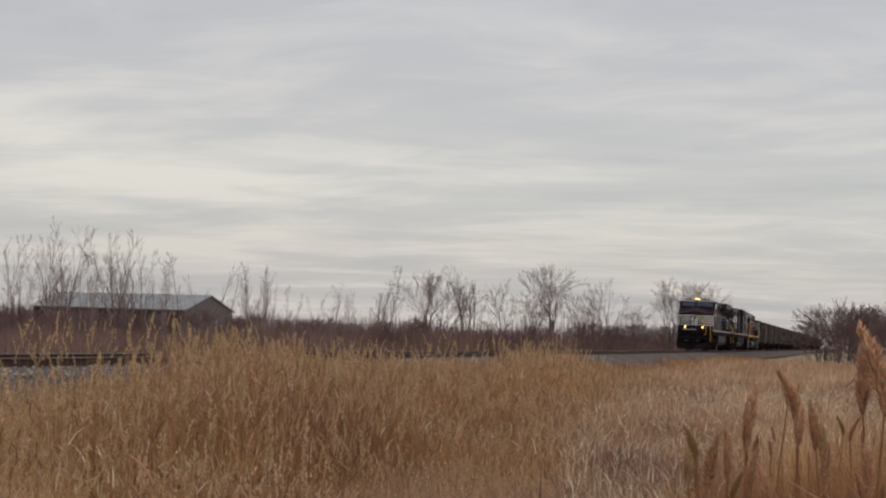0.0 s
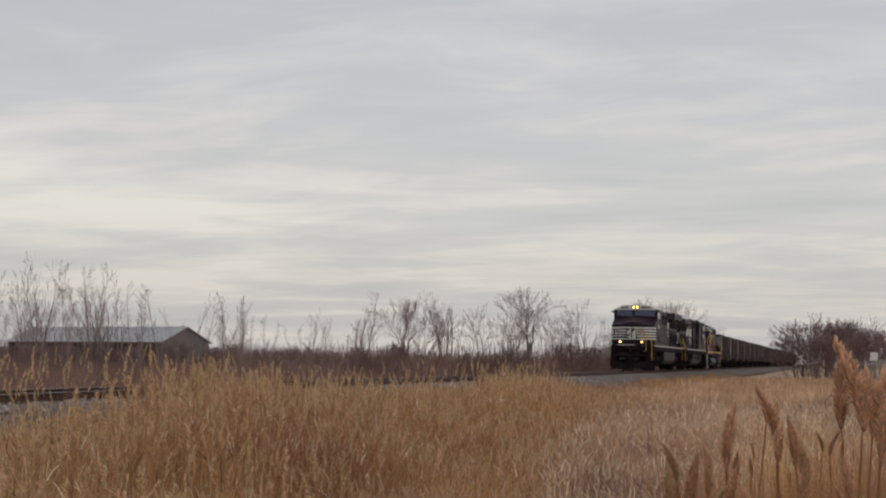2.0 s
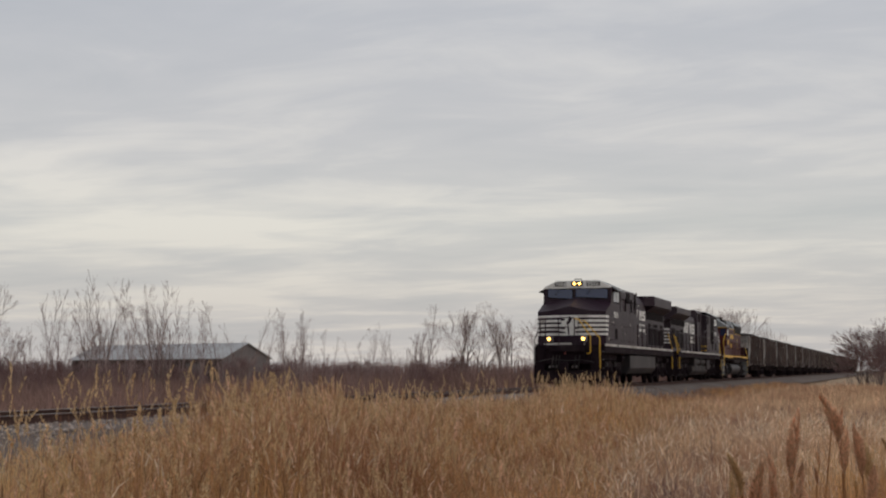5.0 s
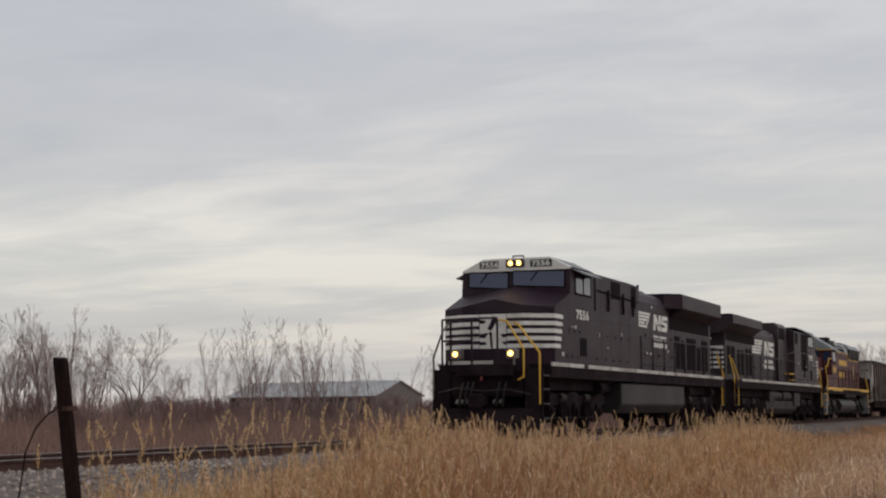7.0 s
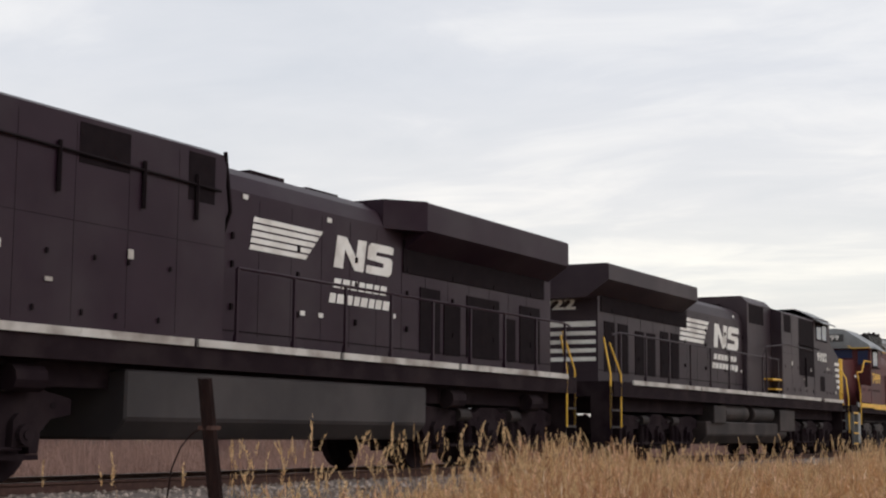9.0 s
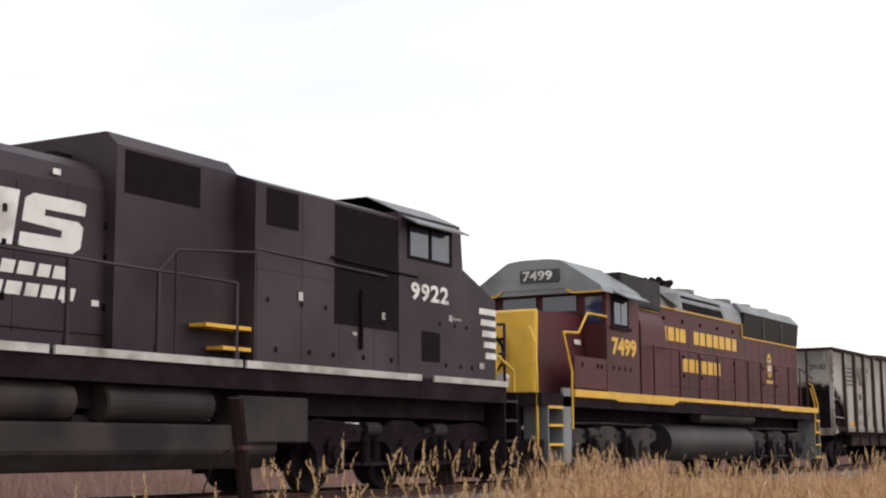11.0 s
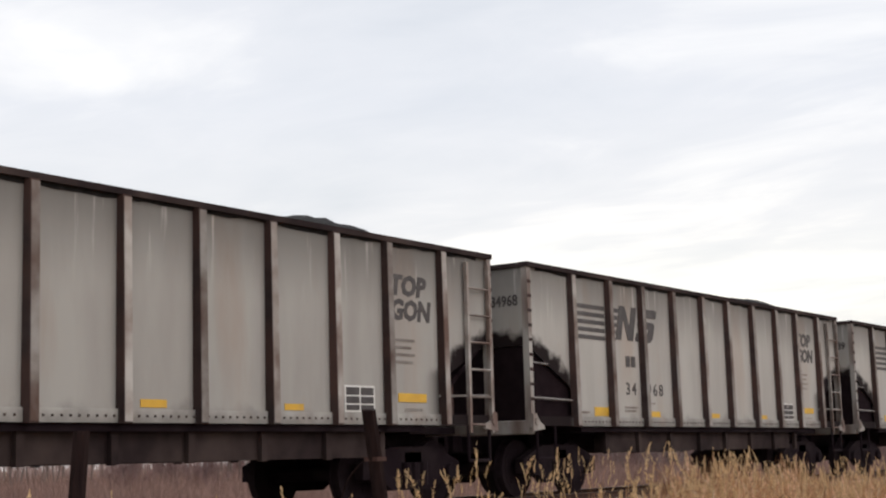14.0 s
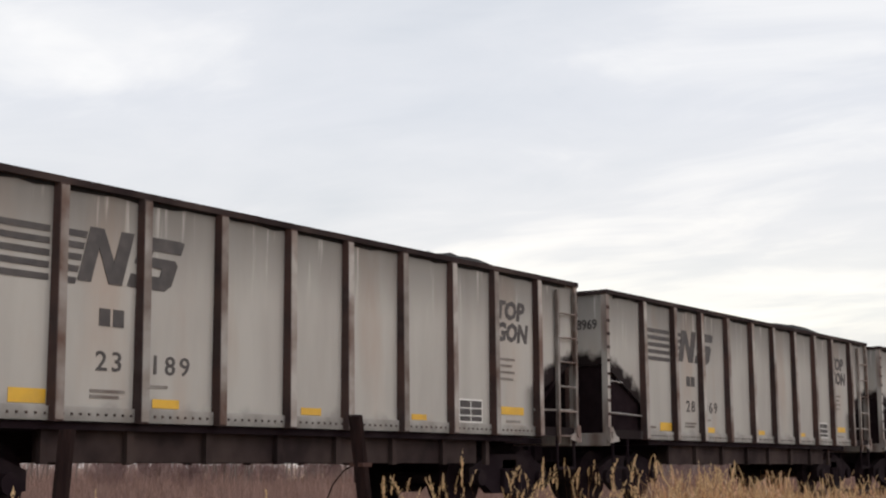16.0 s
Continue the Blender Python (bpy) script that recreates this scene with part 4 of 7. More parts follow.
    if modern:
        box(b, 11.6, 12.5, -0.4, 0.4, hz, hz + 0.12)
        part("roof_hatch", fix(b), D, th)
        b = bm_new()
        box(b, 13.0, 13.9, -0.5, 0.5, hz, hz + 0.06)
    else:
        box(b, 10.2, 11.4, -0.45, 0.45, hz, hz + 0.1)
        part("roof_hatch", fix(b), D, th)
        b = bm_new()
        for i in range(4):
            cyl(b, (13.7 + i * 0.26, 0.35, hz + 0.17), (14.0 + i * 0.26, 0.35, hz + 0.15), 0.13, 10, 0.06)
        box(b, 13.7, 14.9, 0.2, 0.5, hz - 0.02, hz + 0.09)
    part("roof_stack", fix(b), D, th)
    if not modern:
        b = bm_new()
        prism_x(b, [(-1.2, 3.5), (1.2, 3.5), (1.2, 4.36), (1.02, 4.54), (-1.02, 4.54), (-1.2, 4.36)], 8.7, 11.1)
        dyn = part("brake_grid_box", fix(b), K, th)
        for s in (-1, 1):
            b = bm_new()
            box(b, 9.5, 10.95, *sorted((s * 1.19, s * 1.206)), 3.78, 4.32)
            part("intake", fix(b), M["grille"], dyn)
        b = bm_new()
        prism_x(b, [(-1.2, 1.75), (1.2, 1.75), (1.2, 3.5), (-1.2, 3.5)], 8.7, 11.1)
        part("blower_cabinet", fix(b), K, th)
    # long-hood end with stripes and number
    xe = L - 1.15
    for z0, z1 in ((2.2, 2.29), (2.39, 2.48), (2.58, 2.67), (2.77, 2.86), (2.96, 3.08)):
        slab("end_stripe", M["white"], th, xe, xe + 0.012, -1.0, 1.0, z0, z1)
    lettering(number, 0.36, M["white"], "end_number", th, Matrix.Translation((xe + 0.012, -0.62, 3.36)) @ Euler((radians(90), 0, radians(90))).to_matrix().to_4x4(), 1.6, 0.012)
    for y in (-0.1, 0.1):
        b = bm_new()
        cyl(b, (xe, y, 3.95), (xe + 0.05, y, 3.95), 0.08, 12)
        part("rear_light", fix(b), M["unlit"], th)
    # marks on the hood
    if modern:
        a0, z0, z1, sc = 10.9, 3.17, 3.68, 0.76
    else:
        a0, z0, z1, sc = 10.85, 2.94, 3.58, 1.0
    for s in (-1, 1):
        yy = s * 1.052
        hgt = z1 - z0
        bars, x0 = [], (10.75 if modern else 11.5)
        span = 4.0 if modern else 4.9
        for i in range(5):
            za = z1 - i * hgt / 5
            zb = za - hgt / 5 * 0.72
            e0, e1 = x0 + 0.06 + 0.0 * i, x0 + 0.47 * span - i * 0.1
            bars.append([(e0 - 0.02 * i, zb), (e1 - 0.06, zb), (e1, za), (e0 - 0.02 * i + 0.03, za)])
        marks = mark_n(x0 + 0.55 * span, z0, z1, 0.22 * span, 0.10) + mark_s(x0 + 0.79 * span, z0, z1, 0.2 * span)
        under = letter_blocks(((1.1, 1.1, 1, 0.9, 1.1, 0.85, 1.05),), x0 + 0.55 * span, z0 - 0.32, 0.15, 0.058 * span, 0, 0.04) + letter_blocks(((0.95, 1.1, 1.05, 0.9, 1.05, 0.9, 1, 1.1),), x0 + 0.52 * span, z0 - 0.56, 0.15, 0.058 * span, 0, 0.04)
        polys = bars + marks
        mid = 2 * x0 + span
        if s > 0:
            polys, under = [[(mid - x, z) for x, z in p[::-1]] for p in polys], [[[(mid - x, z) for x, z in p[::-1]] for p in block] for block in under]
        flat_shapes("hood_mark", polys, M["white"], hood, yy, "white banded company mark")
        for block in under:
            flat_shapes("letter_block", block, M["white"], hood, yy, "small white painted block")
    # fuel tank, air tanks
    b = bm_new()
    prism_x(b, [(-1.48, 1.36), (-1.48, 0.75), (-1.25, 0.5), (1.25, 0.5), (1.48, 0.75), (1.48, 1.36)] if modern else [(-1.42, 0.95), (-1.42, 0.6), (-1.2, 0.38), (1.2, 0.38), (1.42, 0.6), (1.42, 0.95)], 7.7 if modern else 8.0, 15.2 if modern else 15.5)
    part("fuel_tank", soften(b, 0.03), M["greytank"] if modern else M["tank"], th)
    if not modern:
        for s in (-1, 1):
            for x0, x1 in ((9.4, 11.4), (11.9, 13.95)):
                b = bm_new()
                cyl(b, (x0, s * 1.22, 1.19), (x1, s * 1.22, 1.19), 0.24, 16)
                part("air_tank", soften(b, 0.03), M["tank"], th)
            for x0, x1, z0, z1 in ((7.4, 9.0, 0.72, 1.34), (14.1, 15.1, 0.9, 1.36)):
                slab("equipment_box", M["tank"], th, x0, x1, *sorted((s * 1.0, s * 1.5)), z0, z1, 0.02)
    else:
        for s in (-1, 1):
            for px in (5.9, 16.2, 19.4):
                b = bm_new()
                cyl(b, (px, s * 1.3, 1.2), (px + 0.5, s * 1.3, 1.2), 0.16, 10)
                part("pipe_gear", fix(b), D, th)
    for cx in ((4.2, 18.1) if modern else (4.3, 18.4)):
        truck3(th, cx, 0.53, 2.05, 1.0, turned, M["dark"])
    # railings along the hood
    for s in (-1, 1):
        start = c1 + 0.35
        xs = list(np.linspace(start, L - 1.4, 9))
        handrail(th, xs, s * 1.48, 1.75, 2.82, K, [(L - 0.95, s * 1.45, 2.75)])
        if not modern:
            for pts in ([(8.65, s * 1.5, 1.8), (8.65, s * 1.5, 3.32), (5.4, s * 1.54, 3.27)], [(8.65, s * 1.5, 3.27), (10.3, s * 1.5, 3.12), (10.6, s * 1.48, 2.82)], [(10.3, s * 1.5, 1.8), (10.3, s * 1.5, 3.12)]):
                rail_part("hand_rail", pts, K, th)
            for z, x1 in ((2.25, 9.7), (1.97, 9.35)):
                b = bm_new()
                box(b, 8.75, x1, *sorted((s * 1.22, s * 1.5)), z - 0.05, z)
                part("cab_step", fix(b), M["yellow"], th, "yellow step treads")
    # railing across the nose
    for y in (1.16, 0.93, 0.36, -0.33):
        slab("rail_post", K, th, 0.70, 0.74, y - 0.022, y + 0.022, 1.74, 2.88)
    for pts in ([(0.72, 1.16, 2.88), (0.72, 0.36, 2.90)], [(0.72, 0.36, 2.90), (0.72, -0.33, 2.90)], [(0.72, 1.16, 2.34), (0.72, 0.36, 2.34)]):
        rail_part("hand_rail", pts, K, th, 0.026)
    # front platform, plough, steps, rails, ditch lights
    b = bm_new()
    box(b, 0.75, 1.28, -0.96, 0.96, 1.55, 1.72)
    box(b, 0.62, 0.75, -0.75, 0.75, 1.45, 1.74)
    part("end_platform", soften(b, 0.02), D, th)
    slab("platform_edge", M["silver"], th, 0.735, 0.745, -0.2, 1.0, 1.75, 1.84)
    for s in (-1, 1):
        b = bm_new()
        box(b, 0.55, 0.85, s * 0.74 - 0.12, s * 0.74 + 0.12, 1.88, 2.12)
        cyl(b, (0.8, s * 0.74, 1.72), (0.8, s * 0.74, 1.9), 0.04, 6)
        case = part("ditch_light", soften(b, 0.03), M["steel"], th)
        b = bm_new()
        cyl(b, (0.55, s * 0.74, 2.0), (0.535, s * 0.74, 2.0), 0.065, 14)
        part("lens", fix(b), M["lamp"] if not turned else M["unlit"], case)
    b = bm_new()
    hull(b, [(0.42, 0, 0.10), (0.75, -1.42, 0.12), (0.85, -1.42, 0.12), (0.85, 1.42, 0.12), (0.75, 1.42, 0.12)], [(0.62, 0, 0.62), (0.78, -1.38, 0.66), (0.86, -1.38, 0.66), (0.86, 1.38, 0.66), (0.78, 1.38, 0.66)])
    part("plough", fix(b), D, th)
    b = bm_new()
    box(b, 0.82, 0.95, -0.95, 0.95, 0.95, 1.55)
    part("pilot_plate", fix(b), D, th)
    for y in (-0.55, -0.38, 0.32, 0.46, 0.6):
        rail_part("air_hose", [(0.75, y, 1.3), (0.58, y, 1.05), (0.6, y + 0.05, 0.72), (0.74, y + 0.1, 0.9)], M["truck"], th, 0.03)
    slab("cut_lever_bracket", M["red"], th, 0.60, 0.70, 0.04, 0.10, 1.34, 1.44, 0.01)
    rail_part("cut_lever", [(0.66, -1.2, 1.0), (0.60, -0.6, 1.12), (0.58, 0.0, 1.08), (0.60, 0.7, 1.16), (0.66, 1.25, 1.05)], M["truckgrey"], th, 0.02)
    for y in (-0.52, -0.35, 0.36, 0.5, 0.64):
        b = bm_new()
        cyl(b, (0.72, y + 0.1, 0.86), (0.68, y + 0.13, 0.78), 0.035, 8)
        part("hose_end", fix(b), M["steel"], th)
    b = bm_new()
    for k in range(7):
        cyl(b, (0.80, -0.86 + k * 0.005, 1.60 - k * 0.06), (0.74, -0.70 - k * 0.005, 1.55 - k * 0.055), 0.03, 6)
    part("cable_coil", fix(b), M["grille"], th)
    coupler(th, 0.0, -1)
    coupler(th, L, 1)
    for s in (-1, 1):
        y0, y1 = sorted((s * 1.0, s * 1.48))
        steps(th, 0.86, 1.34, y0, y1, (0.42, 0.78, 1.14, 1.48), D, M["truckgrey"])
        steps(th, L - 1.34, L - 0.86, y0, y1, (0.42, 0.78, 1.14, 1.48), D, M["truckgrey"])
        yel = s < 0 and not turned or turned and s > 0
        near_rails = ([(0.78, s * 0.85, 1.36), (0.78, s * 1.0, 1.42), (0.78, s * 1.0, 2.12), (1.12, s * 0.44, 2.84), (1.14, s * 0.20, 2.88)],
                      [(0.84, s * 1.40, 0.75), (0.84, s * 1.40, 2.02), (1.22, s * 0.70, 2.76), (1.24, s * 0.58, 2.80)])
        far_rails = ([(0.80, s * 1.44, 0.9), (0.80, s * 1.44, 1.95), (0.84, s * 1.20, 2.60), (0.90, s * 1.0, 2.86)],)
        for pts in near_rails if yel else far_rails:
            rail_part("grab_rail", pts, M["yellow"] if yel else M["steel"], th, 0.026)
        for pts in ([(L - 0.86, s * 1.46, 0.75), (L - 0.86, s * 1.46, 1.9), (L - 1.0, s * 1.25, 2.7)], [(L - 1.36, s * 1.5, 0.75), (L - 1.36, s * 1.5, 1.9), (L - 1.2, s * 1.3, 2.6)]):
            rail_part("grab_rail", pts, M["yellow"], th)
    return th


def sd_locomotive():
    """A maroon and yellow low-nose six-axle road switcher, nose forward."""
    L = 20.77
    th = thing("locomotive", "maroon diesel locomotive with yellow nose, grey roof and yellow sill stripe", "locomotive", "locomotives")
    R, Y, G, D = M["maroon"], M["yellow"], M["grey"], M["dark"]
    b = bm_new()
    box(b, 1.0, L - 0.95, -1.47, 1.47, 1.42, 1.62)
    box(b, 1.6, L - 1.6, -0.85, 0.85, 1.10, 1.419)
    part("underframe", fix(b), D, th)
    slab("walkway", D, th, 1.0, L - 0.95, -1.46, 1.46, 1.621, 1.66)
    for s in (-1, 1):
        b = bm_new()
        prof = [(2.42, 1.62), (2.42, 1.765), (19.55, 1.765), (19.55, 1.62), (15.9, 1.62), (15.7, 1.68), (14.3, 1.68), (8.1, 1.68), (7.7, 1.58), (4.6, 1.58), (4.4, 1.62)]
        prism_y(b, prof[::-1], *sorted((s * 1.47, s * 1.505)))
        part("sill_stripe", fix(b), Y, th, "yellow walkway edge")
    # nose: yellow front, maroon sides
    b = bm_new()
    hull(b, [(1.75, -0.98, 1.66), (4.1, -0.98, 1.66), (4.1, 0.98, 1.66), (1.75, 0.98, 1.66)], [(1.85, -0.95, 3.28), (4.1, -0.98, 3.40), (4.1, 0.98, 3.40), (1.85, 0.95, 3.28)])
    nose = part("nose", soften(b, 0.05, 2), R, th)
    b = bm_new()
    hull(b, [(1.70, -0.96, 1.68), (1.80, -1.0, 1.68), (1.80, 1.0, 1.68), (1.70, 0.96, 1.68)], [(1.79, -0.94, 3.30), (1.93, -0.98, 3.33), (1.93, 0.98, 3.33), (1.79, 0.94, 3.30)])
    part("nose_front", soften(b, 0.03), Y, nose, "bright yellow nose front")
    b = bm_new()
    ring = [(1.74, 0.12 + 0.42 * math.cos(i * 0.4488), 2.45 + 0.42 * math.sin(i * 0.4488)) for i in range(15)]
    tube(b, ring[:11], 0.035, 5)
    tube(b, [(1.68, -0.35, 1.7), (1.68, -0.35, 2.75), (1.78, -0.2, 2.75)], 0.03, 5)
    part("nose_hose", fix(b), M["grille"], nose)
    b = bm_new()
    box(b, 1.62, 1.82, 0.28, 0.82, 2.86, 3.06)
    hl = part("headlight_case", soften(b, 0.02), D, nose)
    for y in (0.42, 0.68):
        b = bm_new()
        cyl(b, (1.62, y, 2.96), (1.605, y, 2.96), 0.085, 12)
        part("headlight", fix(b), M["unlit"], hl)
    for s in (-1, 1):
        b = bm_new()
        cyl(b, (1.15, s * 0.62, 1.95), (1.0, s * 0.62, 1.95), 0.10, 12)
        cyl(b, (1.15, s * 0.62, 1.66), (1.15, s * 0.62, 1.9), 0.03, 6)
        part("ditch_light", fix(b), M["unlit"], th)
    # cab
    b = bm_new()
    hull(b, [(4.0, -1.5, 1.66), (5.75, -1.5, 1.66), (5.75, 1.5, 1.66), (4.0, 1.5, 1.66)], [(4.0, -1.5, 3.86), (5.75, -1.5, 3.86), (5.75, 1.5, 3.86), (4.0, 1.5, 3.86)])
    cab = part("cab", fix(b), R, th)
    sec = [(-1.56, 3.80), (1.56, 3.80), (1.5, 3.93), (0.62, 4.50), (0.3, 4.54), (-0.3, 4.54), (-0.62, 4.50), (-1.5, 3.93)]
    b = bm_new()
    prism_x(b, sec, 3.72, 5.8)
    roof = part("cab_roof", fix(b), G, th, "grey angled cab roof")
    b = bm_new()
    hull(b, [(3.70, -1.54, 3.80), (3.70, -0.9, 3.80), (3.70, -0.75, 3.90), (3.70, 0.75, 3.90), (3.70, 0.9, 3.80), (3.70, 1.54, 3.80), (3.70, 0.62, 4.48), (3.70, -0.62, 4.48)],
         [(3.719, -1.54, 3.80), (3.719, -0.9, 3.80), (3.719, -0.75, 3.90), (3.719, 0.75, 3.90), (3.719, 0.9, 3.80), (3.719, 1.54, 3.80), (3.719, 0.62, 4.48), (3.719, -0.62, 4.48)])
    part("roof_front", fix(b), G, roof)
    nb = slab("number_board", M["board"], roof, 3.66, 3.70, -0.60, 0.30, 4.06, 4.32, 0.006)
    lettering("7499", 0.27, M["white"], "board_number", nb, Matrix.Translation((3.655, 0.24, 4.10)) @ Euler((radians(90), 0, radians(-90))).to_matrix().to_4x4(), 1.3, 0.006)
    for s in (-1, 1):
        b = bm_new()
        tube(b, [(3.7, s * 1.54, 3.80), (3.7, s * 0.9, 3.80), (3.7, s * 0.75, 3.89)], 0.022, 4)
        part("yellow_edge", fix(b), Y, roof)
        # cab front windows beside the nose
        b = bm_new()
        box(b, 3.965, 4.0, *sorted((s * 1.05, s * 1.42)), 3.2, 3.72)
        part("front_window", fix(b), M["glass"], cab)
        b = bm_new()
        box(b, 3.965, 4.0, *sorted((s * 0.08, s * 0.85)), 3.45, 3.76)
        part("windscreen", fix(b), M["glass"], cab)
        b = bm_new()
        box(b, 3.975, 4.0, *sorted((s * 1.02, s * 1.45)), 1.9, 3.12)
        part("door_panel", fix(b), M["maroon"], cab)
        # side window, sunshade, mirror
        b = bm_new()
        box(b, 4.22, 5.18, *sorted((s * 1.48, s * 1.506)), 3.14, 3.80)
        win = part("side_window", fix(b), M["grille"], cab, "dark side window with sliding panes")
        for x0, x1 in ((4.40, 4.72), (4.76, 5.08)):
            b = bm_new()
            box(b, x0, x1, *sorted((s * 1.505, s * 1.513)), 3.18, 3.68)
            part("pane", fix(b), M["glass"], win)
        b = bm_new()
        box(b, 4.18, 5.22, *sorted((s * 1.5, s * 1.56)), 3.07, 3.13)
        part("arm_rest", fix(b), D, win)
        b = bm_new()
        hull(b, [(4.3, s * 1.50, 3.86), (5.6, s * 1.50, 3.86), (5.6, s * 1.50, 3.89), (4.3, s * 1.50, 3.89)], [(4.3, s * 1.82, 3.70), (5.6, s * 1.82, 3.70), (5.6, s * 1.82, 3.73), (4.3, s * 1.82, 3.73)])
        part("sunshade", fix(b), G, win)
        lettering("7499", 0.47, M["yellow"], "cab_number", cab, on_side(4.24 if s < 0 else 5.72, 2.56, s * 1.503), 1.42, 0.018, "yellow road number")
        b = bm_new()
        prism_y(b, [(2.42, 1.80), (5.75, 1.80), (5.75, 2.42), (2.42, 2.42)], *sorted((s * 1.45, s * 1.49)))
        part("side_skirt", fix(b), R, cab)
        b = bm_new()
        for x in (2.75, 3.5, 3.7, 4.3, 4.6, 4.9, 5.2):
            box(b, x, x + 0.06, *sorted((s * 1.50, s * 1.51)), 2.22, 2.3)
        part("latch_row", fix(b), M["grille"], cab)
        b = bm_new()
        box(b, 3.45, 3.75, *sorted((s * 1.02, s * 1.03)), 2.72, 2.82)
        part("label_plate", fix(b), M["white"], cab)
    # hood
    b = bm_new()
    prism_x(b, [(-0.95, 1.66), (0.95, 1.66), (0.95, 3.90), (-0.95, 3.90)], 5.75, 19.45)
    hood = part("engine_hood", fix(b), R, th)
    b = bm_new()
    prism_x(b, [(-0.95, 3.901), (0.95, 3.901), (0.92, 4.2), (0.72, 4.46), (0.4, 4.55), (-0.4, 4.55), (-0.72, 4.46), (-0.92, 4.2)], 8.2, 19.40)
    part("hood_roof", fix(b), G, th, "grey rounded hood roof")
    b = bm_new()
    prism_x(b, [(-1.05, 3.76), (1.05, 3.76), (1.05, 4.44), (-1.05, 4.44)], 5.85, 8.2)
    intake = part("air_intake", fix(b), M["screen"], th, "black filter box behind the cab")
    b = bm_new()
    for x in np.arange(5.95, 8.15, 0.1):
        box(b, x, x + 0.03, -1.06, 1.06, 3.8, 4.40)
    part("screen_slats", fix(b), M["board"], intake)
    for s in (-1, 1):
        def onhood(nm, pts, mat, depth=0.02, label=""):
            b = bm_new()
            hull(b, pts if s < 0 else pts[::-1], [(x, y + s * depth, z) for x, y, z in (pts if s < 0 else pts[::-1])])
            part(nm, fix(b), mat, hood, label)
        onhood("brake_grid", [(9.9, s * 0.96, 3.94), (12.8, s * 0.96, 3.94), (12.8, s * 0.86, 4.30), (9.9, s * 0.86, 4.30)], M["grille"])
        onhood("grid_box", [(12.85, s * 0.97, 3.92), (14.25, s * 0.97, 3.92), (14.25, s * 0.87, 4.28), (12.85, s * 0.87, 4.28)], G)
        onhood("grid_box", [(9.2, s * 0.97, 3.92), (9.85, s * 0.97, 3.92), (9.85, s * 0.9, 4.30), (9.2, s * 0.9, 4.30)], G)
        b = bm_new()
        hull(b, [(8.4, s * 0.93, 4.22), (9.2, s * 0.95, 3.92), (9.2, s * 0.9, 4.3)], [(8.4, s * 0.95, 4.22), (9.2, s * 1.12, 3.94), (9.2, s * 1.1, 4.28)])
        part("exhaust_shroud", fix(b), G, hood)
        # flared radiators
        b = bm_new()
        hull(b, [(14.4, s * 0.951, 3.60), (19.40, s * 0.951, 3.60), (19.40, s * 0.951, 4.22), (14.4, s * 0.951, 4.22)],
             [(14.4, s * 0.985, 3.60), (19.40, s * 0.985, 3.60), (19.44, s * 1.03, 4.22), (14.4, s * 1.03, 4.22)])
        rad = part("radiator_screen", fix(b), M["screen"], hood, "black radiator mesh screen")
        for x in (16.05, 17.72):
            slab("screen_frame", M["board"], rad, x, x + 0.035, *sorted((s * 0.985, s * 1.035)), 3.62, 4.2)
        b = bm_new()
        hull(b, [(14.3, s * 0.9, 4.221), (19.44, s * 0.9, 4.221), (19.44, s * 0.70, 4.47), (14.3, s * 0.70, 4.47)],
             [(14.3, s * 1.04, 4.221), (19.44, s * 1.04, 4.221), (19.44, s * 0.80, 4.49), (14.3, s * 0.80, 4.49)])
        part("radiator_cap", fix(b), G, hood)
        # yellow lining between hood and roof
        b = bm_new()
        tube(b, [(8.2, s * 0.962, 3.74), (8.22, s * 0.962, 3.90), (14.35, s * 0.962, 3.90), (14.37, s * 0.962, 3.56), (19.42, s * 0.962, 3.56)], 0.024, 4)
        tube(b, [(5.9, s * 0.962, 3.74), (8.2, s * 0.962, 3.74)], 0.02, 4)
        part("yellow_lining", fix(b), Y, hood)
        # rounded blower housing
        b = bm_new()
        prism_x(b, [(s * 0.9, 1.66), (s * 1.34, 1.66)] + [(s * (0.98 + 0.36 * math.cos(q)), 3.22 + 0.46 * math.sin(q)) for q in [0.157 * k for k in range(11)]] + [(s * 0.9, 3.68)], 6.25, 7.75)
        part("blower_housing", fix(b), R, hood)
        b = bm_new()
        box(b, 6.05, 6.25, *sorted((s * 0.9, s * 1.3)), 2.4, 3.6)
        part("blower_inlet", fix(b), M["grille"], hood)
        # doors
        b = bm_new()
        for x in np.arange(8.4, 19.2, 0.62):
            box(b, x, x + 0.008, *sorted((s * 0.95, s * 0.953)), 1.85, 3.5)
        box(b, 5.8, 19.4, *sorted((s * 0.95, s * 0.953)), 2.06, 2.07)
        part("door_seam", fix(b), M["seam"], hood)
        b = bm_new()
        for x in np.arange(8.6, 19.2, 1.24):
            for z in (2.3, 2.75, 3.6):
                if z < 3.5 or x < 14:
                    box(b, x, x + 0.05, *sorted((s * 0.95, s * 0.985)), z, z + 0.08)
        tagged(part("door_latch", fix(b), M["grille"], hood), kind="stuff")
        # name in yellow blocks
        top = letter_blocks(((1, 1.05, 0.6, 1), (0.95, 0.95, 1.1, 0.95, 1.05, 1.1, 0.9)), 8.43, 3.14, 0.32, 0.475, 0.48)
        low = letter_blocks(((0.85, 1.05, 0.85, 0.95, 0.95, 1.3),), 9.85, 2.44, 0.32, 0.475, 0)
        oval = lambda k: [(16.7 + 0.21 * k * math.cos(q * 0.3927), 2.90 + 0.34 * (k - 0.06 * (1 - k)) * math.sin(q * 0.3927)) for q in range(17)]
        outer, inner = oval(1.0), oval(0.70)
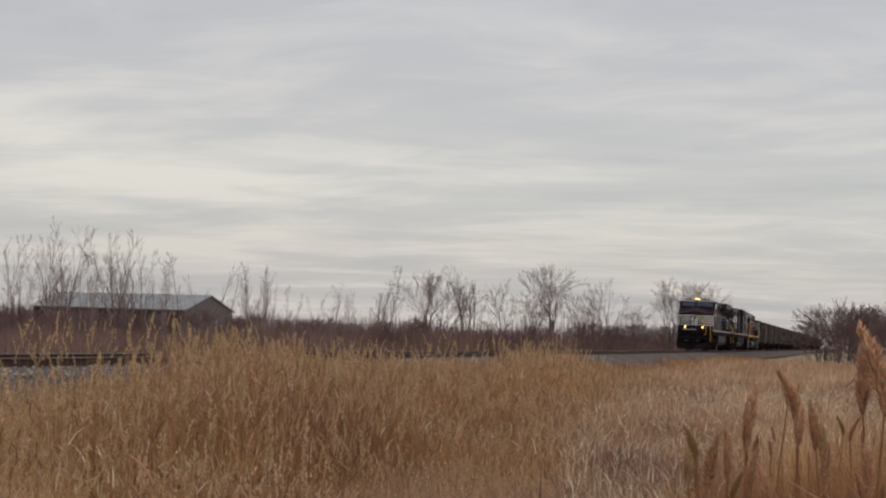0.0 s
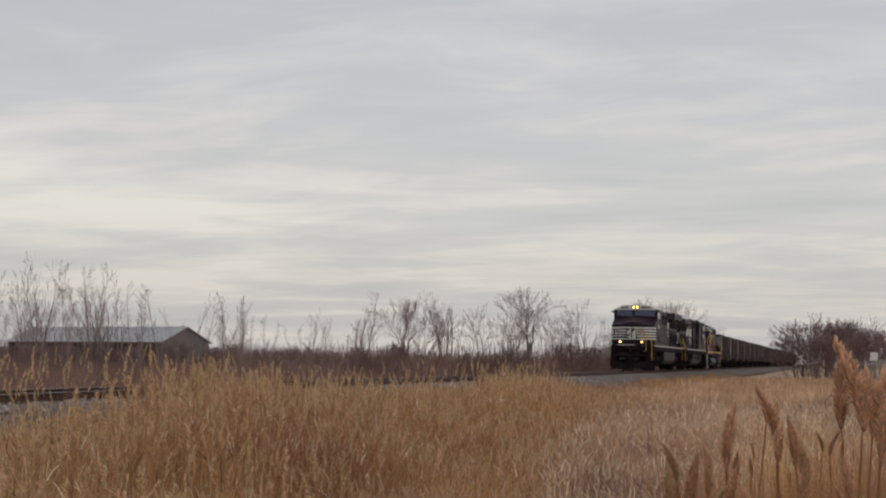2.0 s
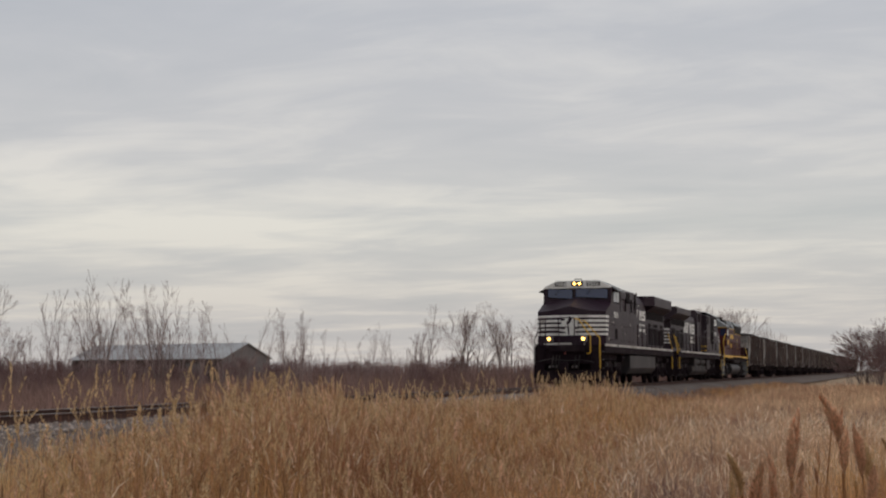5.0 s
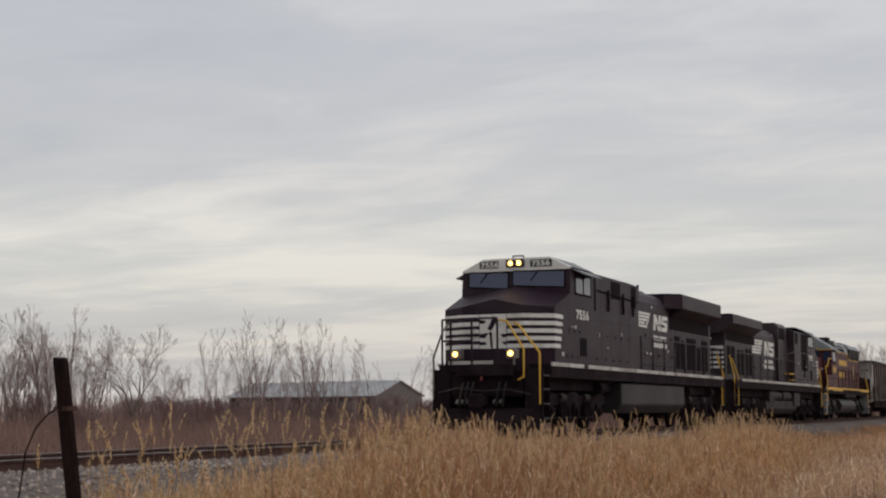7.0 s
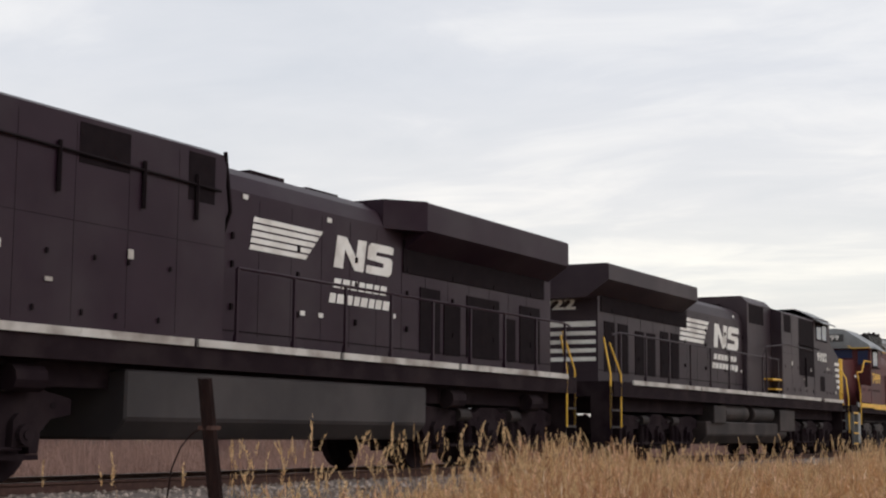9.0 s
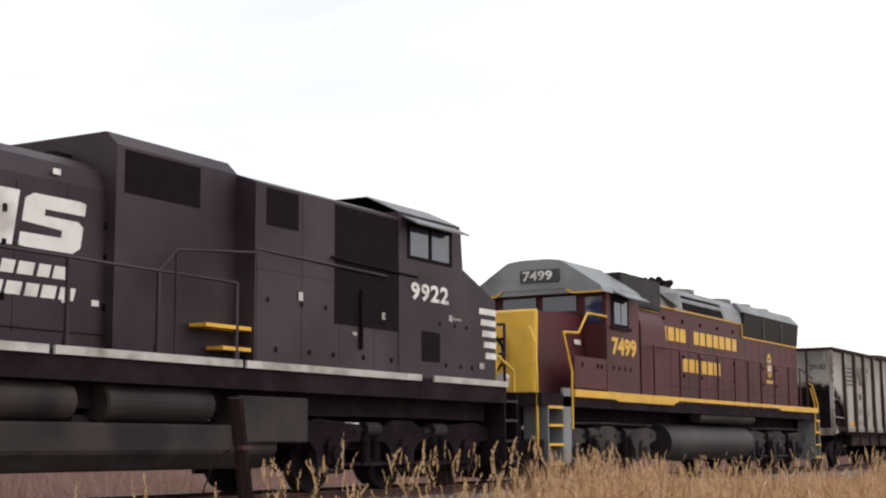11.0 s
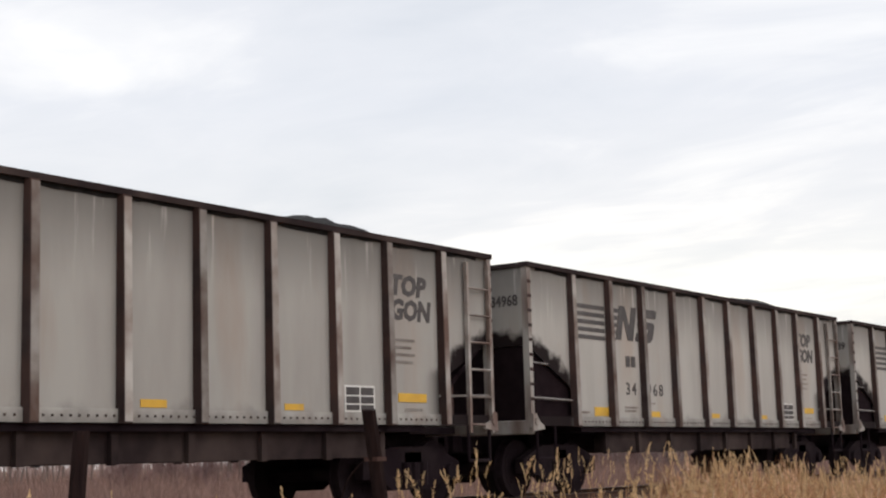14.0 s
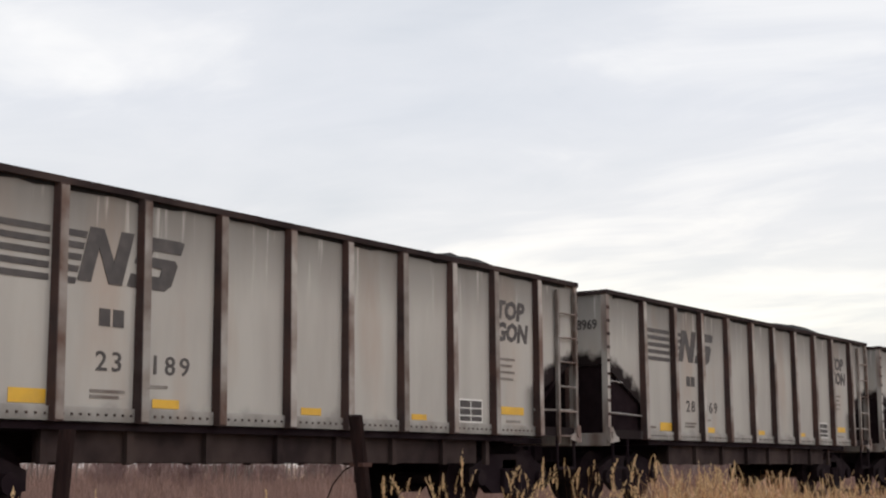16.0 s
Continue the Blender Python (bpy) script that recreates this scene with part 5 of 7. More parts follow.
        emb = [[outer[q], outer[q + 1], inner[q + 1], inner[q]] for q in range(16)] + [[(16.40, 2.40), (17.0, 2.40), (17.0, 2.49), (16.40, 2.49)]]
        polys = top + low
        if s > 0:
            polys = [[[(22.4 - x, z) for x, z in p[::-1]] for p in block] for block in polys]
        for block in polys:
            flat_shapes("letter_block", block, Y, hood, s * 0.952, "yellow painted block")
        flat_shapes("round_emblem", emb, Y, hood, s * 0.953, "small yellow round emblem")
        flat_shapes("emblem_middle", [[(16.58, 2.74), (16.84, 2.74), (16.84, 2.86), (16.77, 2.88), (16.76, 3.06), (16.66, 3.06), (16.64, 2.90), (16.58, 2.86)]], M["white"], hood, s * 0.96)
        # railings
        handrail(th, [6.75, 8.35, 9.65, 10.95, 12.25, 13.3, 14.4, 15.6, 16.9, 18.0], s * 1.44, 1.66, 2.86, R, [(18.9, s * 1.44, 2.7), (19.4, s * 1.42, 2.62)])
        for pts in ([(1.02, s * 1.36, 0.7), (1.02, s * 1.36, 1.9), (1.2, s * 1.25, 2.6), (1.5, s * 0.98, 2.95)],
                    [(2.32, s * 1.48, 1.0), (2.32, s * 1.48, 2.1), (2.0, s * 1.46, 2.85), (2.7, s * 1.46, 2.88), (3.1, s * 1.48, 3.3), (4.0, s * 1.50, 3.3)],
                    [(1.02, s * 0.5, 1.6), (1.02, s * 0.5, 2.3), (1.3, s * 0.3, 2.8)],
                    [(L - 0.95, s * 1.42, 0.8), (L - 0.95, s * 1.42, 1.9), (L - 1.25, s * 1.36, 2.45), (L - 1.4, s * 1.3, 2.5)],
                    [(L - 1.45, s * 1.47, 1.0), (L - 1.45, s * 1.47, 1.9), (L - 1.6, s * 1.4, 2.35)]):
            rail_part("grab_rail", pts, Y, th, 0.024, "yellow bent grab rail")
        y0, y1 = sorted((s * 0.95, s * 1.46))
        steps(th, 1.28, 1.92, y0, y1, (0.36, 0.72, 1.08, 1.42), G, Y)
        slab("step_plate", G, th, 1.92, 2.28, *sorted((s * 1.42, s * 1.47)), 0.35, 1.78)
        steps(th, L - 1.45, L - 0.95, y0, y1, (0.36, 0.72, 1.08, 1.42), G, Y)
        b = bm_new()
        cyl(b, (9.7, s * 1.28, 1.36), (13.8, s * 1.28, 1.36), 0.15, 14)
        part("air_tank", fix(b), M["tank"], th)
    # roof fans and horn
    for x in (11.7, 14.6, 16.3, 17.95):
        b = bm_new()
        cyl(b, (x, 0, 4.53), (x, 0, 4.61), 0.58, 20)
        part("roof_fan", fix(b), G, th)
    b = bm_new()
    box(b, 9.95, 10.5, -0.45, 0.05, 4.54, 4.62)
    horn = part("air_horn", fix(b), M["grille"], th)
    for y in (-0.38, -0.2, -0.02):
        for x0, x1 in ((9.85, 10.15), (10.65, 10.35)):
            b = bm_new()
            cyl(b, (x0, y, 4.70), (x1, y, 4.68), 0.085, 10, 0.04)
            part("trumpet", fix(b), M["grille"], horn)
    b = bm_new()
    arc = [(0.98 + 0.46 * math.cos(q), 0.76 + 0.42 * math.sin(q)) for q in [-1.57 + 0.2242 * k for k in range(15)]]
    prism_x(b, arc + [(-y, z) for y, z in arc[::-1]], 7.7, 13.6)
    part("fuel_tank", fix(b), M["greytank"], th).data.set_sharp_from_angle(angle=radians(30))
    b = bm_new()
    hull(b, [(0.92, 0, 0.10), (1.1, -1.42, 0.12), (1.2, -1.42, 0.12), (1.2, 1.42, 0.12), (1.1, 1.42, 0.12)], [(1.0, 0, 0.8), (1.12, -1.4, 0.8), (1.2, -1.4, 0.8), (1.2, 1.4, 0.8), (1.12, 1.4, 0.8)])
    part("plough", fix(b), D, th)
    slab("pilot_plate", D, th, 1.06, 1.18, -0.95, 0.95, 0.8, 1.62)
    slab("pilot_plate", D, th, L - 1.0, L - 0.86, -1.4, 1.4, 0.7, 1.62)
    coupler(th, 0.82, -1)
    coupler(th, L, 1)
    for cx in (4.75, 16.6):
        truck3(th, cx, 0.51, 1.85, 1.0, False, M["truckgrey"])
    return th


# ---- coal wagons ----
RIBS = (1.92, 3.19, 4.40, 5.65, 6.92, 8.09, 9.33, 10.56, 11.70, 12.99)
WAGON = 14.811


def wagon(number, seed, near):
    """A pale steel coal gondola with outside ribs, sloping ends, ladders, two trucks and a load of coal."""
    rnd = random.Random(seed)
    th = thing("coal_wagon", "pale grey ribbed steel coal wagon with rust streaks, loaded with coal", "rail wagon", "coal wagons")
    W, RB, D = M["gon"], M["rib"], M["dark"]
    x0, x1, zt, zb, hw = 0.55, 14.26, 3.60, 1.20, 1.46
    # side sheets, cut on the slant at both ends
    prof = [(1.9, zb), (12.95, zb), (12.95, 1.72), (14.2, 2.36), (x1, zt), (x0, zt), (0.60, 2.36), (1.9, 1.72)]
    prof[3], prof[4], prof[5], prof[6] = (x1, 2.36), (x1, zt), (x0, zt), (x0, 2.36)
    for s in (-1, 1):
        b = bm_new()
        prism_y(b, prof, *sorted((s * hw, s * (hw - 0.03))))
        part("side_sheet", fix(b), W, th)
        # ribs: rusty body with the shading of its sides in the colour, paler outer face
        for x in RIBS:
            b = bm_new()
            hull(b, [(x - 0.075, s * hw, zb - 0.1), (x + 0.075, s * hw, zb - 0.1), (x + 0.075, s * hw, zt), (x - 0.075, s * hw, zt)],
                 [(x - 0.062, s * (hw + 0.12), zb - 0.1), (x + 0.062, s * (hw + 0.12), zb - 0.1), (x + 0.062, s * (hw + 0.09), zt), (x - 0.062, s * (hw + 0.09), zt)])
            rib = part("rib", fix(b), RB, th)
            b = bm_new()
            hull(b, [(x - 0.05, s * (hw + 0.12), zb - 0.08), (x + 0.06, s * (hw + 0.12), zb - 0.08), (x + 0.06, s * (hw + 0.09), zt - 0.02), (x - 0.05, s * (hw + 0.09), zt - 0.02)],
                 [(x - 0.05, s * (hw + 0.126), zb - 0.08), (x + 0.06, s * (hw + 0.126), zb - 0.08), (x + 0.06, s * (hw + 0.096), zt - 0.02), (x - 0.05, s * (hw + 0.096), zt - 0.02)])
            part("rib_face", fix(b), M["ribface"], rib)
        # bottom strip with a rivet row
        b = bm_new()
        box(b, x0 + 0.1, x1 - 0.1, *sorted((s * (hw + 0.001), s * (hw + 0.035))), zb - 0.09, zb + 0.06)
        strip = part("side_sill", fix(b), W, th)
        b = bm_new()
        for x in np.arange(2.1, 12.9, 0.12):
            box(b, x, x + 0.025, *sorted((s * (hw + 0.035), s * (hw + 0.045))), zb - 0.03, zb - 0.005)
        tagged(part("rivets", fix(b), RB, strip), kind="stuff")
        b = bm_new()
        box(b, 3.3, 11.5, *sorted((s * 1.05, s * 1.30)), 0.68, zb - 0.09)
        part("lower_sill", fix(b), M["sillrust"], th, "rust-brown lower sill")
        for x in RIBS[1:-1]:
            slab("sill_stiffener", M["sillrust"], th, x - 0.05, x + 0.05, *sorted((s * 1.3, s * 1.37)), 0.66, zb - 0.095)
        # corner posts with holes for bolts
        for x, d in ((x0, 1), (x1, -1)):
            b = bm_new()
            box(b, *sorted((x - d * 0.03, x + d * 0.07)), *sorted((s * (hw - 0.06), s * (hw + 0.05))), 1.08, zt)
            post = part("corner_post", fix(b), M["gonpost"], th)
            b = bm_new()
            for i in range(9):
                z = 1.5 + i * 0.23
                box(b, *sorted((x - d * 0.032, x + d * 0.072)), *sorted((s * (hw + 0.05), s * (hw + 0.058))), z, z + 0.05)
            tagged(part("bolts", fix(b), RB, post), kind="stuff")
            b = bm_new()
            tube(b, [(x, s * (hw + 0.02), 1.55), (x + d * 1.35, s * (hw + 0.02), 1.52)], 0.02, 5)
            if d > 0:
                tube(b, [(x, s * (hw + 0.03), 2.1), (x + 0.55, s * (hw + 0.03), 2.08)], 0.016, 5)
            part("grab_bar", fix(b), M["steel"], th)
        # ladder at the trailing corner
        b = bm_new()
        for x in (13.62, 14.2):
            box(b, x - 0.03, x + 0.03, *sorted((s * (hw + 0.02), s * (hw + 0.08))), 1.0, zt - 0.1)
        ladder = part("ladder", fix(b), M["ribface"], th)
        for z in np.arange(0.72, 3.5, 0.40):
            if z < 1.1:
                continue
            b = bm_new()
            tube(b, [(13.62, s * (hw + 0.07), z), (14.2, s * (hw + 0.07), z)], 0.018, 5)
            part("rung", fix(b), M["ribface"], ladder)
        for q in (13.6, 0.7):
            rail_part("sill_step", [(q, s * (hw + 0.03), 1.1), (q, s * (hw + 0.03), 0.6), (q + 0.55, s * (hw + 0.03), 0.6), (q + 0.55, s * (hw + 0.03), 1.1)], D, th, 0.025)
        # coal dust along the rim
        ragged = [(q, 3.58 + rnd.uniform(-0.04, 0.0)) for q in np.linspace(x0 + 0.3, x1 - 0.3, 60)]
        flat_shapes("sill_soot", [ragged + [(x1 - 0.3, 3.60), (x0 + 0.3, 3.60)]], M["coal"], th, s * (hw + 0.001))
        # painted marks
        f = (lambda p: p) if s < 0 else (lambda p: [(14.81 - x, z) for x, z in p[::-1]])
        yy = s * (hw + 0.002)
        bars = []
        for i in range(5):
            z = 3.14 - i * 0.128
            bars.append(f([(2.08, z - 0.07), (3.08, z - 0.07), (3.08, z), (2.08, z)]))
            bars.append(f([(3.29, z - 0.07), (3.58 - 0.035 * i, z - 0.07), (3.60 - 0.035 * i, z), (3.29, z)]))
        shear = lambda p: [(x + (z - 2.60) * 0.28, z) for x, z in p]
        block = [f(shear(p)) for p in mark_n(3.47, 2.60, 3.20, 0.64, 0.0)] + [f(shear(p)) for p in mark_s(4.18, 2.60, 3.20, 0.66)]
        flat_shapes("banded_mark", bars + block, M["logo"], th, yy, "dark banded company mark")
        nm = letter_blocks(((1, 1),), 3.80, 2.14, 0.19, 0.2, 0)
        flat_shapes("small_mark", [f(p) for block in nm for p in block], M["logo"], th, yy)
        if number:
            a, c = number[:2], number[2:]
            lettering(a, 0.30, M["logo"], "wagon_number", th, on_side(3.76 if s < 0 else 14.81 - 3.76, 1.66, yy), 1.2, 0.003, "dark stencilled number", 0.0, 1.25)
            lettering(c, 0.30, M["logo"], "wagon_number", th, on_side(4.56 if s < 0 else 14.81 - 4.56, 1.66, yy), 1.2, 0.003, "", 0.0, 1.3)
        else:
            flat_shapes("number_mark", [f(p) for block in letter_blocks(((1, 1), (1, 1, 1)), 3.78, 1.66, 0.2, 0.22, 0.3) for p in block], M["logo"], th, yy)
        lettering("TOP", 0.38, M["logo"], "stencil", th, on_side(11.80 if s < 0 else 14.81 - 11.80, 2.90, yy), 1.12, 0.018, "", 0.16)
        lettering("GON", 0.38, M["logo"], "stencil", th, on_side(11.80 if s < 0 else 14.81 - 11.80, 2.56, yy), 1.05, 0.018, "", 0.16)
        yel = [(2.62, 1.28, 0.48, 0.15), (4.62, 1.28, 0.42, 0.10), (7.2, 1.28, 0.4, 0.09), (9.6, 1.28, 0.36, 0.08), (11.95, 1.42, 0.66, 0.12)]
        for x, z, w, h in yel:
            flat_shapes("reflector", [f([(x, z), (x + w, z), (x + w, z + h), (x, z + h)])], M["yellow"], th, yy, "yellow reflective patch")
        flat_shapes("data_plate", [f([(10.78, 1.27), (11.42, 1.27), (11.42, 1.62), (10.78, 1.62)])], M["white"], th, yy)
        tagged(flat_shapes("data_print", [f([(x, z), (x + 0.27, z), (x + 0.27, z + h), (x, z + h)]) for x in (10.81, 11.115) for z, h in ((1.295, 0.07), (1.385, 0.09), (1.495, 0.10))], M["logo"], th, s * (hw + 0.009)), kind="stuff")
        tiny = [f([(x, z), (x + w, z), (x + w, z + 0.035), (x, z + 0.035)]) for x, z, w in ((3.7, 1.42, 0.5), (3.7, 1.36, 0.42), (11.85, 2.25, 0.5), (11.85, 2.15, 0.42), (11.85, 2.05, 0.5), (11.85, 1.95, 0.46), (12.1, 1.3, 0.4), (4.55, 1.5, 0.3), (2.2, 1.32, 0.25))]
        tagged(flat_shapes("small_print", tiny, M["ribface"], th, yy), kind="stuff")
    # top chord
    b = bm_new()
    for s in (-1, 1):
        box(b, x0 - 0.05, x1 + 0.05, *sorted((s * (hw - 0.05), s * (hw + 0.07))), zt, zt + 0.075)
    for x in (x0, x1):
        box(b, x - 0.05, x + 0.05, -hw + 0.051, hw - 0.051, zt, zt + 0.07)
    part("top_chord", fix(b), M["sillrust"], th, "dark rusty top rim")
    # ends: upright panel, slope sheet, void below with its shade built as black blocks
    for x, d in ((x0, 1), (x1, -1)):
        b = bm_new()
        box(b, *sorted((x, x + d * 0.03)), -hw + 0.03, hw - 0.03, 2.36, zt)
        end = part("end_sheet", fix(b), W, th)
        for y in (-0.72, 0.72):
            b = bm_new()
            box(b, *sorted((x - d * 0.06, x)), y - 0.03, y + 0.03, 1.15, zt)
            part("end_rib", fix(b), RB, end)
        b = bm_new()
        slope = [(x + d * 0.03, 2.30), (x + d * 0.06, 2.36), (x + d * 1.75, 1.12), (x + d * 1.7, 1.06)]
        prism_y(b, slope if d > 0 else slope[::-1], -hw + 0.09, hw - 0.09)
        # added solid filler, its black standing in for shade in the open end
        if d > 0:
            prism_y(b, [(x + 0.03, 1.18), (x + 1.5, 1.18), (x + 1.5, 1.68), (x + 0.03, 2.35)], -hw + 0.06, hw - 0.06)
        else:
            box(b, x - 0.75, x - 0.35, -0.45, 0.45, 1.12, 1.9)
        part("slope_and_shade_fill", fix(b), M["soot"], th, "sooty slope sheet and black filler for the shade under the end")
        b = bm_new()
        box(b, *sorted((x - d * 0.02, x + d * 0.14)), -hw, hw, 0.98, 1.2)
        part("end_sill", soften(b, 0.015), M["gonpost"], th)
        for s in (-1, 1):
            b = bm_new()
            prism_y(b, [(x + d * q, z) for q, z in ((-0.05, 1.02), (0.30, 1.06), (0.28, 1.12), (0.13, 1.18), (0.07, 1.30), (-0.03, 1.30))][::d], *sorted((s * (hw + 0.051), s * (hw + 0.09))))
            cyl(b, (x + d * 0.06, s * (hw + 0.085), 1.17), (x + d * 0.06, s * (hw + 0.11), 1.17), 0.06, 10)
            part("corner_casting", fix(b), M["gonpost"], th)
        b = bm_new()
        box(b, *sorted((x, x + d * 3.0)), -0.35, 0.35, 0.72, 1.1)
        box(b, *sorted((x + d * 0.15, x + d * 1.3)), -0.9, 0.9, 1.0, 1.1)
        part("draft_sill", fix(b), D, th)
        if d > 0:
            b = bm_new()
            cyl(b, (x + 0.9, -0.8, 1.42), (x + 1.5, -0.8, 1.42), 0.17, 10)
            box(b, x + 0.6, x + 0.9, -1.3, -1.0, 1.15, 1.4)
            part("brake_cylinder", fix(b), D, th)
            if number:
                lettering(number, 0.24, M["logo"], "end_number", end, Matrix.Translation((x - 0.004, -0.80, 3.0)) @ Euler((radians(90), 0, radians(-90))).to_matrix().to_4x4(), 0.85, 0.006)
        else:
            b = bm_new()
            cyl(b, (x + 0.05, 0.6, 2.5), (x + 0.12, 0.6, 2.5), 0.28, 16)
            part("brake_wheel", fix(b), D, th)
    # floor and coal
    b = bm_new()
    box(b, 2.2, 12.6, -hw + 0.03, hw - 0.03, 1.02, 1.10)
    box(b, 0.3, 14.5, -0.18, 0.18, 0.74, 1.02)
    part("floor_pan", fix(b), D, th)
    xs, ys = np.linspace(x0 + 0.05, x1 - 0.05, 90), np.linspace(-hw + 0.04, hw - 0.04, 14)
    gx, gy = np.meshgrid(xs, ys)
    hump = sum(a * np.exp(-((gx - c) / w) ** 2) for a, c, w in ((0.22, 3.0 + rnd.random(), 1.6), (0.30, 7.4 + rnd.random(), 2.2), (0.42, 11.2 + rnd.random() * 0.8, 1.2)))
    gz = 3.59 + 0.95 * hump * (1 - (np.abs(gy) / 1.5) ** 2.2) + np.random.RandomState(seed).uniform(-0.035, 0.035, gx.shape)
    nx, ny = len(xs), len(ys)
    i = (np.arange(ny - 1)[:, None] * nx + np.arange(nx - 1)).ravel()
    load = raw_mesh("coal_load", np.stack([gx, gy, gz], -1).reshape(-1, 3), np.stack([i, i + 1, i + 1 + nx, i + nx], 1), 4, M["coal"], th)
    tagged(load, "heaped black coal")
    # trucks
    for cx in (2.05, 12.76):
        for s in (-1, 1):
            b = bm_new()
            prism_y(b, [(cx - 1.15, 0.38), (cx - 0.75, 0.38), (cx - 0.5, 0.22), (cx + 0.5, 0.22), (cx + 0.75, 0.38), (cx + 1.15, 0.38), (cx + 1.15, 0.60), (cx + 0.55, 0.82), (cx - 0.55, 0.82), (cx - 1.15, 0.60)], *sorted((s * 0.95, s * 1.1)))
            side = part("truck_side", fix(b), D, th)
            b = bm_new()
            for k in (-0.2, 0.0, 0.2):
                cyl(b, (cx + k, s * 1.12, 0.28), (cx + k, s * 1.12, 0.6), 0.075, 8)
            part("spring_nest", fix(b), D, side)
            for k in (-0.89, 0.89):
                b = bm_new()
                cyl(b, (cx + k, s * 1.0, 0.46), (cx + k, s * 1.17, 0.46), 0.12, 10)
                part("bearing", fix(b), D, side)
        b = bm_new()
        box(b, cx - 0.2, cx + 0.2, -1.1, 1.1, 0.5, 0.74)
        box(b, cx - 0.25, cx + 0.25, -0.35, 0.35, 0.74, 1.03)
        part("bolster", fix(b), D, th)
        for k in (-0.89, 0.89):
            wheelset(th, cx + k, 0.457, roll=near, n=18)
    coupler(th, 0.0, -1)
    coupler(th, WAGON, 1)
    return th


FIRST_WAGON = 65.37
lead = ge_locomotive("locomotive", "black diesel locomotive with white nose stripes and lit headlights, leading", "7556", True, False)
TRAIN.append((lead, 0.0, False))
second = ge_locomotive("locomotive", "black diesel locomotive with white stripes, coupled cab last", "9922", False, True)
TRAIN.append((second, 45.42, True))
TRAIN.append((sd_locomotive(), 44.6, False))
for k, number in enumerate(("29183", "34968", "23189", "28969", "")):
    TRAIN.append((wagon(number, 11 + k, True), FIRST_WAGON + WAGON * k, False))
spare = None
for k in range(5, 24):
    if spare is None:
        spare = wagon("", 40, False)
        TRAIN.append((spare, FIRST_WAGON + WAGON * k, False))
    else:
        TRAIN.append((copy_thing(spare, pose(0, TRACK_Y, RAIL_Z)), FIRST_WAGON + WAGON * k, False))


# ---- plants, fence and barn ----
def spot(az, dist, z=None):
    x, y = dist * math.cos(radians(az)), dist * math.sin(radians(az))
    return Vector((x, y, float(ground_z(x, y)) if z is None else z))


def blades(name, x, y, h, width, lean, mat, seed, curl=0.5, label="", category="grass", base=None):
    """Many thin bent stems as one mesh: two tapering segments each."""
    r = np.random.RandomState(seed)
    n = len(x)
    yaw, tilt = r.uniform(0, 2 * np.pi, n), np.minimum(np.abs(r.normal(0, lean, n)), min(lean * 1.9, 0.85))
    face = r.uniform(0, 2 * np.pi, n)
    z0 = ground_z(x, y) - 0.03 if base is None else base
    lv = np.array([0.0, 0.55, 1.0])
    wd = np.array([1.0, 0.8, 0.15])
    along = lv[None] * h[:, None]
    side = along * np.tan(tilt)[:, None] * (1 - curl + curl * lv[None] * 1.6)
    cx, cy = x[:, None] + side * np.cos(yaw)[:, None], y[:, None] + side * np.sin(yaw)[:, None]
    cz = z0[:, None] + along * np.cos(np.minimum(tilt * 0.8, 1.2))[:, None]
    wx, wy = np.cos(face)[:, None] * wd[None] * width[:, None] / 2, np.sin(face)[:, None] * wd[None] * width[:, None] / 2
    v = np.stack([np.stack([cx - wx, cy - wy, cz], -1), np.stack([cx + wx, cy + wy, cz], -1)], 2).reshape(-1, 3)
    q = np.array([(0, 1, 3, 2), (2, 3, 5, 4)])
    f = (q[None] + 6 * np.arange(n)[:, None, None]).reshape(-1, 4)
    ob = raw_mesh(name, v, f, 4, mat)
    if label:
        tagged(ob, label, category, kind="stuff")
    return np.stack([cx[:, 2], cy[:, 2], cz[:, 2]], 1)


def clump(x, y, s, p):
    return 0.5 + 0.25 * (np.sin(x * s + p) * np.cos(y * s * 1.3 + p * 2) + np.sin((x + y) * s * 0.63 + p * 3) + np.sin((x - 1.7 * y) * s * 1.9 + p))


def polar(r, n, a0, a1, d0, d1, power=0.5):
    az = np.radians(r.uniform(a0, a1, n))
    d = d0 + (d1 - d0) * r.uniform(0, 1, n) ** power
    return d * np.cos(az), d * np.sin(az), np.degrees(az), d


def tall_height(x, y):
    """The tall stand rises from its near edge, swells in its middle and thins out towards the fence."""
    az = np.degrees(np.arctan2(y, x))
    top = np.interp(az, [6, 8.5, 10.5, 12.5, 14, 17, 20, 22.5, 26, 28, 31, 34, 36.5, 39], [0.45, 0.62, 0.96, 1.06, 0.88, 0.95, 1.05, 1.22, 1.26, 1.02, 0.95, 0.95, 0.94, 0.6])
    edge = np.interp(y - 0.5 * clump(x, y, 0.9, 0.2), [2.4, 3.0, 4.6], [0.25, 0.5, 1.0])
    return top * edge * (0.66 + 0.26 * clump(x, y, 1.1, 0.4) + 0.30 * clump(x, y, 3.7, 1.9))


def stand(r, n, y1=8.8):
    """Places in the tall stand, a belt between the meadow and the track bank."""
    x, y = 3.2 + 40 * r.uniform(0, 1, n) ** 1.15, r.uniform(2.2, y1, n)
    az = np.degrees(np.arctan2(y, x))
    most = np.interp(az, [6, 10, 12, 27, 30, 34, 37, 40], [0.1, 0.7, 1, 1, 0.62, 0.45, 0.22, 0.05])
    keep = (r.uniform(0, 1, n) < most) & (np.hypot(x, y) > 4.8)
    return x[keep], y[keep], az[keep]


